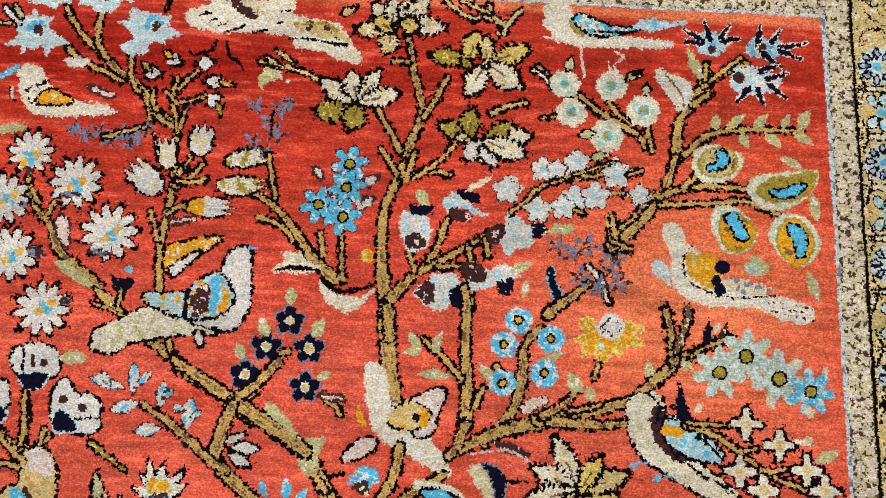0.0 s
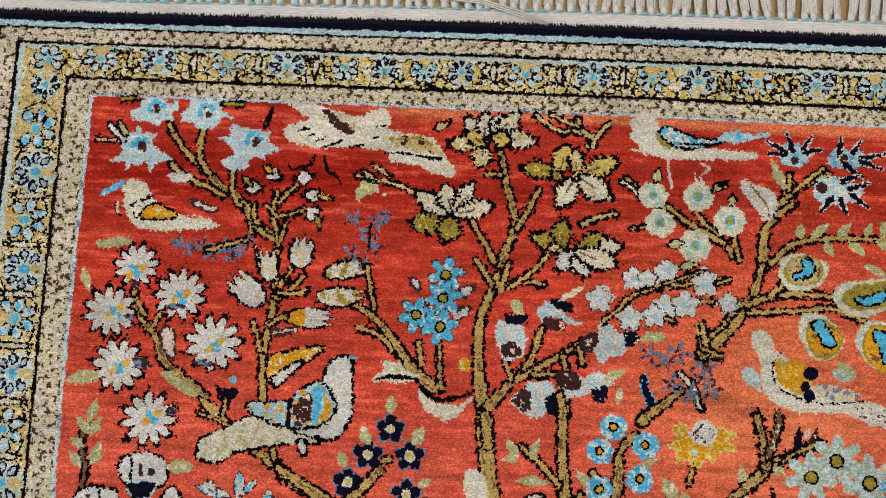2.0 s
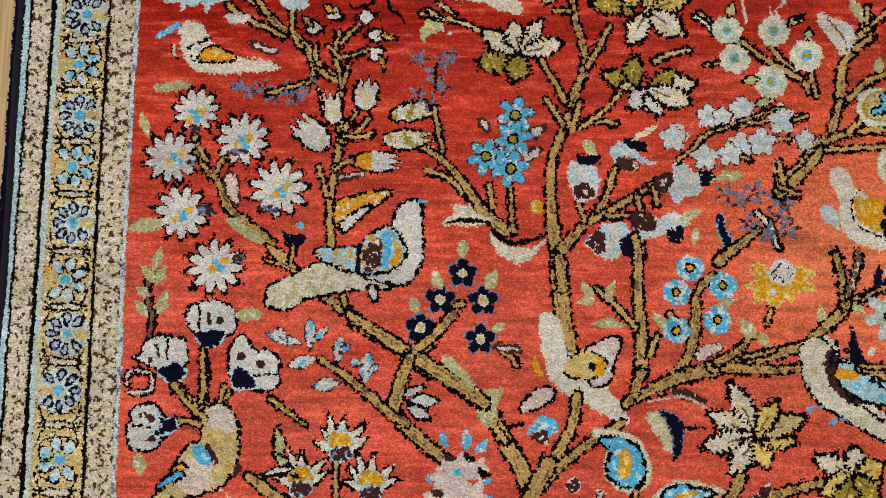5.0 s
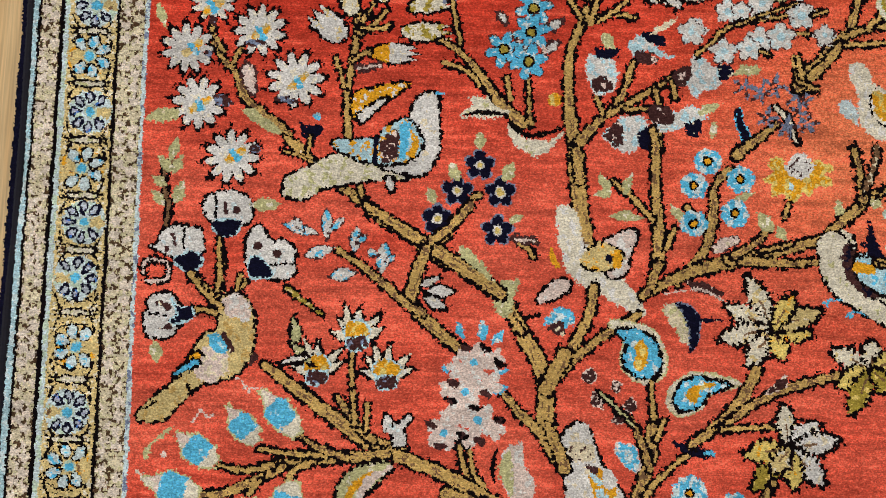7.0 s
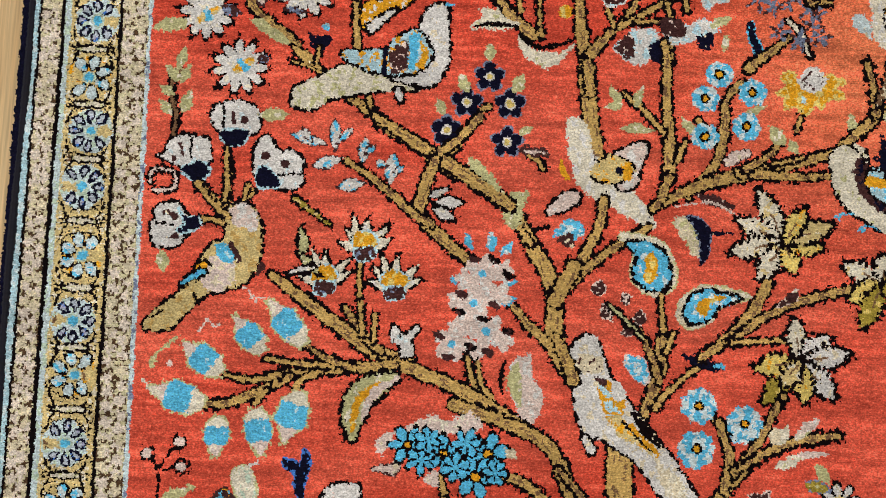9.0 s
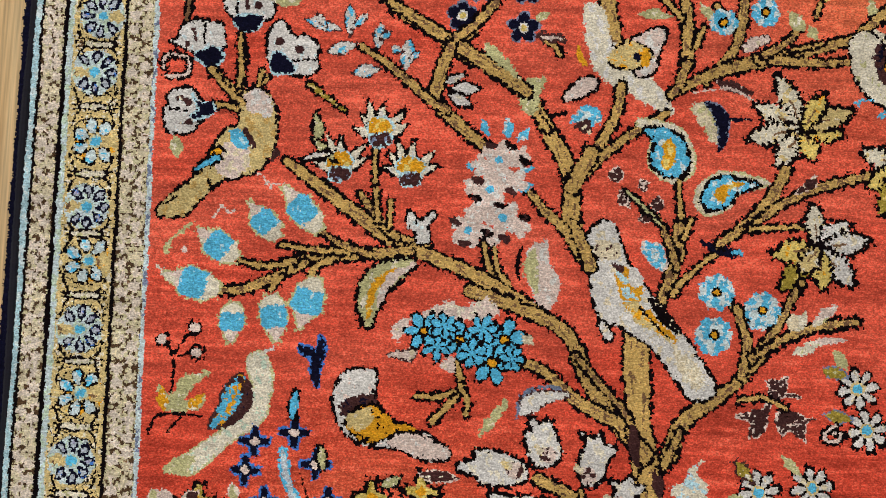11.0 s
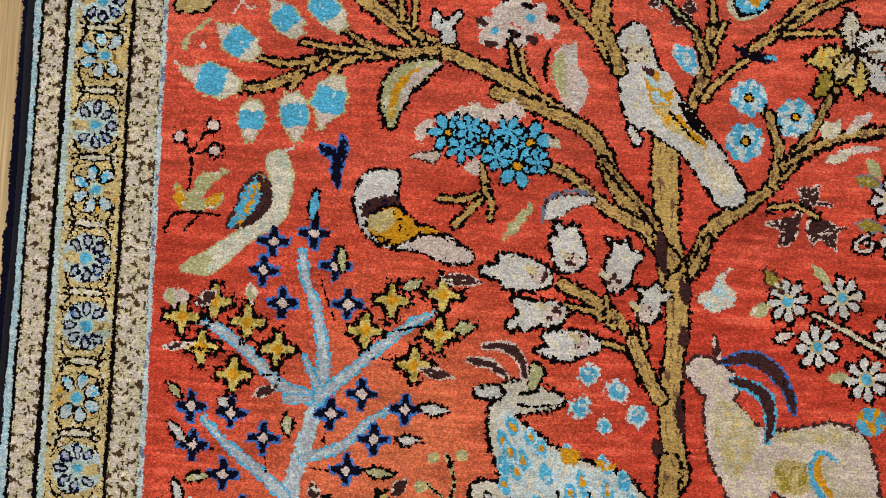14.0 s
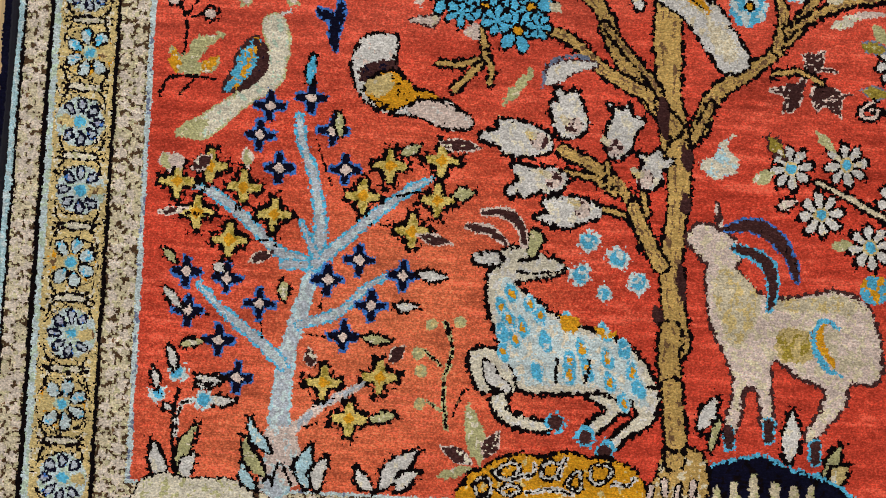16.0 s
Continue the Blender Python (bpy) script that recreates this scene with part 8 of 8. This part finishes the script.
cross(442, -243, 7.9, col="cream", core="ochre", edge="dark", flecks="white", ew=1.6)
cross(420, -254, 7.9, col="cream", core="ochre", edge="dark", flecks="white", ew=1.6)
cross(451, -253, 7.9, col="cream", core="ochre", edge="dark", flecks="white", ew=1.6)
leaf(439, -229, 446, -227, w=4.9, col="sage")
leaf(446, -239, 459, -232, w=6.5, col="sage")
leaf(434, -228, 445, -230, w=3.3, col="cream")
branch(352, -245, 356, -243, 362, -243, w=1.1, col="sky", edge=None, name="mark")
branch(364, -251, 369, -249, 375, -251, w=1.1, col="sky", edge=None, name="mark")
leaf(383, -194, 377, -190, w=5.4, col="sage")
branch(256, -549, 254, -533, 254, -520, w=(9.6, 9.6, 9.1))
branch(259, -570, 256, -546, w=(9.1, 8.7))
# blue star flowers of the head
bloom(201, -94, 10.1, n=6, col="sky", core="olive", edge="brown", ew=0.7, depth=0.55, pw=1.0, rc=0.2, ring="dark", turn=15, flecks="ice", share=0.3, name="star_flower")
bloom(200, -107, 10.1, n=6, col="sky", core="olive", edge="brown", ew=0.7, depth=0.55, pw=1.0, rc=0.2, ring="dark", turn=15, flecks="ice", share=0.3, name="star_flower")
bloom(186, -117, 10.1, n=6, col="sky", core="olive", edge="brown", ew=0.7, depth=0.55, pw=1.0, rc=0.2, ring="dark", turn=15, flecks="ice", share=0.3, name="star_flower")
bloom(199, -123, 10.1, n=6, col="sky", core="olive", edge="brown", ew=0.7, depth=0.55, pw=1.0, rc=0.2, ring="dark", turn=15, flecks="ice", share=0.3, name="star_flower")
spot(193, -112, 1.6, col="brown", flecks="pink", share=0.4)
spot(207, -116, 1.9, col="brown", flecks="pink", share=0.4)
# joins of the boughs
branch(268, -228, 264, -239, 260, -245, w=(4.3, 3.5, 2.6))
branch(225, -170, 227, -185, w=(4.3, 4.8))
branch(213, -312, 219, -324, 222, -333, w=(4.3, 5.2, 5.7))
# star daisies beside the horned figure
bloom(355, -388, 9.8, n=8, col="white", core="sky", edge="dark", depth=0.5, pw=0.7, rc=0.24, turn=10, sw=0.5, spokes="dark", ring="ochre", ew=1.8, flecks="beige")
bloom(360, -408, 9.8, n=8, col="white", core="sky", edge="dark", depth=0.5, pw=0.7, rc=0.24, turn=10, sw=0.5, spokes="dark", ring="ochre", ew=1.8, flecks="beige")
leaf(338, -379, 350, -382, w=6, col="olive", edge="steel", ew=0.8, flecks="sage")
leaf(343, -369, 350, -379, w=5.4, col="sage")
leaf(339, -401, 353, -403, w=5.4, col="olive", edge="steel", ew=0.8, flecks="sage")
branch(345, -406, 340, -409, 339, -413, 345, -414, 347, -410, 343, -410, w=1.1, col="pink", name="scroll")
leaf(314, -389, 321, -383, w=2.2, col="brown", edge="pink", ew=0.5, flecks="brown")
leaf(314, -390, 310, -386, w=2.2, col="brown", edge="pink", ew=0.5, flecks="brown")
leaf(316, -392, 327, -393, w=1.9, col="brown", edge="pink", ew=0.5, flecks="brown")
leaf(306, -404, 296, -404, w=2.2, col="brown", edge="pink", ew=0.5, flecks="brown")
leaf(304, -407, 302, -414, w=2.2, col="brown", edge="pink", ew=0.5, flecks="brown")
leaf(322, -407, 335, -403, w=1.9, col="brown", edge="pink", ew=0.5, flecks="brown")
leaf(326, -408, 330, -415, w=2.2, col="brown", edge="pink", ew=0.5, flecks="brown")
leaf(321, -407, 318, -412, w=2.2, col="brown", edge="pink", ew=0.5, flecks="brown")
leaf(345, -347, 333, -356, w=5.4, col="pink", flecks="white")
leaf(323, -352, 322, -362, w=5.4, col="beige")
leaf(350, -364, 330, -366, w=3.8, col="pink", flecks="cream")

# ---- knots to meshes ----
# every knot takes the dye a little differently
dye = dye * (1 + 0.14 * ROUGH + 0.13 * TOOTH)[..., None].astype(np.float32)
# tips lean over their neighbours, so a little of each dye shows among the next
lean = np.pad(dye, ((1, 1), (1, 1), (0, 0)), mode="edge")
dye = 0.992 * dye + 0.002 * (lean[:-2, 1:-1] + lean[2:, 1:-1] + lean[1:-1, :-2] + lean[1:-1, 2:])
VX, VY = np.meshgrid(X0 + np.arange(NX + 1) * KNOT, Y0 + np.arange(NY + 1) * KNOT)
low = np.zeros((NY + 1, NX + 1))
low[:-1, :-1] = deep
low[1:, 1:] = np.maximum(low[1:, 1:], deep) * 0.5 + low[1:, 1:] * 0.5
VZ = 0.35 * drift(VX, VY, 70, 11) + rng.uniform(-0.12, 0.12, VX.shape) - 0.28 * low + 0.12 * drift(VX, VY, 3.2, 12)
VX = VX + rng.uniform(-0.19, 0.19, VX.shape) + 0.2 * drift(VX, VY, 2.5, 13)
VY = VY + rng.uniform(-0.19, 0.19, VY.shape) + 0.2 * drift(VY, VX, 2.5, 14)
CO = np.stack([VX, VY, VZ], -1).reshape(-1, 3) * 0.001

rug = new("rug")
rug.empty_display_size = 0.05
tagged(rug, "red silk rug with woven flowering tree, on oak floor", "rug")


def pieces(codes):
    """The first cell of the connected patch that each cell belongs to."""
    fresh = np.ones(codes.shape, bool)
    fresh[:, 1:] = codes[:, 1:] != codes[:, :-1]
    run_of = (np.cumsum(fresh.ravel()) - 1).reshape(codes.shape)
    joins = []
    for u, w in ((np.s_[:-1, :], np.s_[1:, :]), (np.s_[:-1, :-1], np.s_[1:, 1:]), (np.s_[:-1, 1:], np.s_[1:, :-1])):
        same = codes[u] == codes[w]
        joins.append(np.stack([run_of[u][same], run_of[w][same]], -1))
    joins = np.concatenate(joins)
    joins = np.unique(joins[:, 0].astype(np.int64) * run_of.size + joins[:, 1])
    ja, jb = joins // run_of.size, joins % run_of.size
    lab = np.arange(run_of.max() + 1)
    while True:
        ra, rb = lab[ja], lab[jb]
        if (ra == rb).all():
            break
        low_of = np.minimum(ra, rb)
        np.minimum.at(lab, ra, low_of)
        np.minimum.at(lab, rb, low_of)
        while (lab[lab] != lab).any():
            lab = lab[lab]
    return np.flatnonzero(fresh.ravel())[lab[run_of.ravel()]]


# slivers cut off from their motif join the piece beside them
root = pieces(ident)
size_of = np.bincount(root, minlength=root.size)
cell = np.arange(root.size)
turn_in = np.lexsort((cell % NX, root))
lead = turn_in[np.r_[True, root[turn_in][1:] != root[turn_in][:-1]]]
host = np.arange(root.size)
small = lead[(size_of[root[lead]] < 110) & (lead % NX > 0)]
flat_ident = ident.ravel()
small = small[(flat_ident[small] >= 0) & (flat_ident[small - 1] >= 0)]
host[root[small]] = root[small - 1]
for _ in range(8):
    host = host[host]
owner_piece = host[root]
order = np.argsort(owner_piece, kind="stable")
kept, first = np.unique(owner_piece[order], return_index=True)
first = np.r_[first, root.size]
flat_dye = dye.reshape(-1, 3)
built = {}
for j in np.lexsort((-np.diff(first), flat_ident[kept])):
    i = int(flat_ident[kept[j]])
    if i < 0:
        continue
    name, label, owner = motifs[i]
    cells = order[first[j]:first[j + 1]]
    if len(cells) < 3:
        continue
    row, col = cells // NX, cells % NX
    v = row * (NX + 1) + col
    quads = np.stack([v, v + 1, v + NX + 2, v + NX + 1], -1)
    used, back = np.unique(quads, return_inverse=True)
    back = back.ravel().astype(np.int32)
    me = bpy.data.meshes.new(name)
    n = len(cells)
    me.vertices.add(len(used))
    me.vertices.foreach_set("co", CO[used].ravel().astype(np.float32))
    me.loops.add(n * 4)
    me.loops.foreach_set("vertex_index", back)
    me.polygons.add(n)
    me.polygons.foreach_set("loop_start", np.arange(0, n * 4, 4, dtype=np.int32))
    at = me.attributes.new("dye", "FLOAT_COLOR", "FACE")
    at.data.foreach_set("color", np.concatenate([flat_dye[cells], np.ones((n, 1), np.float32)], 1).ravel())
    me.update(calc_edges=True)
    me.materials.append(PILE)
    ob = new(name, me)
    ob.parent = built.get(owner, rug) if owner is not None else rug
    built.setdefault(i, ob)
    tagged(ob, label)

# ---- foundation, selvedges, flatwoven ends ----
def edge_x(y, right):
    return (float(right_edge(np.array(y))) + 62.2) if right else -61.5


def ribbon(bm, rows):
    """Rows of points skinned into a sheet."""
    grid = [[bm.verts.new(p) for p in r] for r in rows]
    for a, b in zip(grid[:-1], grid[1:]):
        for i in range(len(a) - 1):
            bm.faces.new((a[i], a[i + 1], b[i + 1], b[i]))
    return bm


TOP, END = 0.0495, -0.6525
part("foundation", ribbon(bmesh.new(), [[(edge_x(y, False) / 1000, y / 1000, -0.0016), (edge_x(y, True) / 1000, y / 1000, -0.0016)] for y in np.linspace(END * 1000, TOP * 1000, 40)]),
     JUTE, rug)
for right in (False, True):
    bm = bmesh.new()
    rows = []
    for j, y in enumerate(np.arange(END * 1000, TOP * 1000 + 1.5, 1.5)):
        cx = edge_x(y, right) + 0.7 * math.sin(y / 37.0) + (2 if right else -1.2) * 0.6
        rr = 2.5 + 0.14 * (j % 2) + random.uniform(-0.12, 0.12)
        rows.append([((cx + rr * math.cos(a)) / 1000, y / 1000, -0.0018 + 0.0024 * (rr / 2.5) * math.sin(a)) for a in np.linspace(0, 2 * math.pi, 11)])
    part("selvedge", ribbon(bm, rows), NAVY_WRAP, rug, "navy wool-wrapped selvedge cord")


def end_line(x, top):
    """Where the pile ends and where the flatweave ends, in millimetres."""
    g = 1 + 0.09 * min(max(x, 0), 520) / 400
    bow = 0.8 * math.sin(min(max(x, 0), 450) / 450 * math.pi)
    return (49.2 * g + bow, 58.8 * g + bow * 1.5) if top else (FIELD_END - 49.2, FIELD_END - 58)


for top in (True, False):
    bm = bmesh.new()
    rows = []
    for s in np.linspace(-0.08, 1, 44):
        r = []
        for j, x in enumerate(np.arange(-62, 530, 1.6)):
            a, b = end_line(x, top)
            y = a + (b - a) * s
            z = -1.3 - 1.4 * max(s, 0) + 0.16 * math.sin(y * 2 * math.pi / 1.6) + 0.07 * (j % 2)
            r.append((x / 1000, y / 1000, z / 1000))
        rows.append(r)
    part("flatweave_end", ribbon(bm, rows), KILIM, rug, "off-white ribbed cotton flatweave end")


# shaggy navy tufts that overhang the flatweave
def tuft_mesh(seed, material):
    r = random.Random(seed)
    bm = bmesh.new()
    for _ in range(9):
        x, L, w = r.uniform(-2.5, 2.5), r.uniform(1.6, 3.4), r.uniform(0.35, 0.6)
        lean = r.uniform(-1.0, 1.0)
        v = [bm.verts.new(p) for p in ((x - w, -1.5, 0.2), (x + w, -1.5, 0.2), (x + lean + w * 0.7, L * 0.5, 0.1), (x + lean * 1.4, L, -0.9), (x + lean - w * 0.7, L * 0.5, 0.1), (x, -1.5, 0.9))]
        bm.faces.new((v[0], v[1], v[2], v[4]))
        bm.faces.new((v[4], v[2], v[3]))
        bm.faces.new((v[5], v[4], v[3], v[2]))
    bmesh.ops.scale(bm, vec=(0.001,) * 3, verts=bm.verts)
    me = bpy.data.meshes.new("tuft")
    bm.to_mesh(me)
    bm.free()
    me.materials.append(material)
    return me


TUFTS = [tuft_mesh(s, NAVY_WRAP) for s in range(5)]
for x in np.arange(-58, 512, 4.2):
    ob = new("tuft", random.choice(TUFTS))
    ob.parent = rug
    ob.matrix_basis = pose(x / 1000, (end_line(x, True)[0] - 0.2) / 1000, 0.0, 0, 0, random.uniform(-8, 8))


def tube(bm, pts, radii, sides=5):
    rings = []
    for i, p in enumerate(pts):
        d = Vector(pts[min(i + 1, len(pts) - 1)]) - Vector(pts[max(i - 1, 0)])
        q = d.to_track_quat("Z", "Y")
        rings.append([bm.verts.new(Vector(p) + q @ Vector((radii[i] * math.cos(a), radii[i] * math.sin(a), 0)))
                      for a in np.arange(sides) * 2 * math.pi / sides])
    for a, b in zip(rings[:-1], rings[1:]):
        for i in range(sides):
            f = bm.faces.new((a[i], a[(i + 1) % sides], b[(i + 1) % sides], b[i]))
            f.smooth = True
    for ring in (rings[0][::-1], rings[-1]):
        bm.faces.new(ring)


def tassel_mesh(seed):
    """A knotted bundle of cotton warps that fans out on the floor."""
    r = random.Random(seed)
    bm = bmesh.new()
    tube(bm, [(0, -1.0, -0.6), (0, 1.2, 0.3), (0, 3.2, 0.2), (0, 5.5, -0.4)], [1.3, 2.2, 2.1, 1.4], 8)
    for k in range(20):
        x, fan, z = r.uniform(-2.2, 2.2), r.uniform(-6.5, 6.5), r.uniform(-0.3, 0.6)
        L = r.uniform(48, 66)
        ph = r.uniform(0, 6)
        pts, rad = [], []
        for s in np.linspace(0, 1, 9):
            pts.append((x + fan * s ** 1.2 + 2.6 * math.sin(ph + s * 6) * s, 3 + L * s, max(z + 1.2 * (1 - s) - 1.8 * s, -1.7 + 0.3 * (k % 4))))
            rad.append(0.55 * (1 - 0.3 * s))
        tube(bm, pts, rad, 4)
    bmesh.ops.scale(bm, vec=(0.001,) * 3, verts=bm.verts)
    me = bpy.data.meshes.new("tassel")
    bm.to_mesh(me)
    bm.free()
    me.materials.append(COTTON)
    return me


def stitch_mesh(seed):
    r = random.Random(seed)
    bm = bmesh.new()
    tube(bm, [(-2.7, -0.3, -0.5), (-1.4, 0.1, 0.35), (0.4, 0.15, 0.5), (1.7, 0.3, 0.3), (2.8, 0.5, -0.5)], [0.4, 0.7, 0.75, 0.7, 0.4], 6)
    bmesh.ops.scale(bm, vec=(0.001, 0.001 * r.uniform(0.8, 1.1), 0.001), verts=bm.verts)
    me = bpy.data.meshes.new("stitch")
    bm.to_mesh(me)
    bm.free()
    me.materials.append(BLUE_THREAD)
    return me


TASSELS = [tassel_mesh(20 + s) for s in range(7)]
STITCHES = [stitch_mesh(s) for s in range(3)]
for top in (True, False):
    for x in np.arange(-58, 512, 6.6):
        x = x + random.uniform(-1.2, 1.2)
        ob = new("tassel", random.choice(TASSELS))
        ob.parent = rug
        ob.matrix_basis = pose(x / 1000, end_line(x, top)[1] / 1000, -0.0022, 0, 0, (0 if top else 180) + random.uniform(-9, 9))
    for x in np.arange(-57, 512, 8.3):
        ob = new("stitch", random.choice(STITCHES))
        ob.parent = rug
        ob.matrix_basis = pose(x / 1000, (end_line(x, top)[1] - (0.6 if top else -0.6)) / 1000, -0.0016, 0, 0, random.uniform(-8, 6))
bm = bmesh.new()
for k in range(3):
    tube(bm, [(0.168, 0.0665 + 0.002 * k, 0.0012), (0.19, 0.067 + 0.001 * k, 0.0016), (0.215, 0.0645 + 0.0012 * k, 0.0014), (0.237, 0.058 + 0.0015 * k, 0.0008), (0.252, 0.0535 + 0.001 * k, -0.0004)],
         [0.0005] * 5, 5)
part("loose_strand", bm, COTTON, rug, "loose cotton warp strands lying across the end")

# ---- oak planks ----
def plank_mesh(length):
    bm = block(bmesh.new(), 0, 0.1184, 0, length - 0.0012, -0.012, 0, 0.0008)
    me = bpy.data.meshes.new("plank")
    bm.to_mesh(me)
    bm.free()
    me.materials.append(OAK)
    return me


PLANK = plank_mesh(1.2)
for i in range(39):
    y = -2.5 - (i * 0.47) % 1.2
    while y < 2.29:
        a, b = max(y, -2.5), min(y + 1.2, 2.3)
        if b - a > 0.01:
            ob = new("plank", PLANK)
            ob.parent = floor
            ob.matrix_basis = pose(-2.173 + i * 0.119, a, FLOOR_Z) @ Matrix.Diagonal((1, (b - a) / 1.2, 1, 1))
        y += 1.2
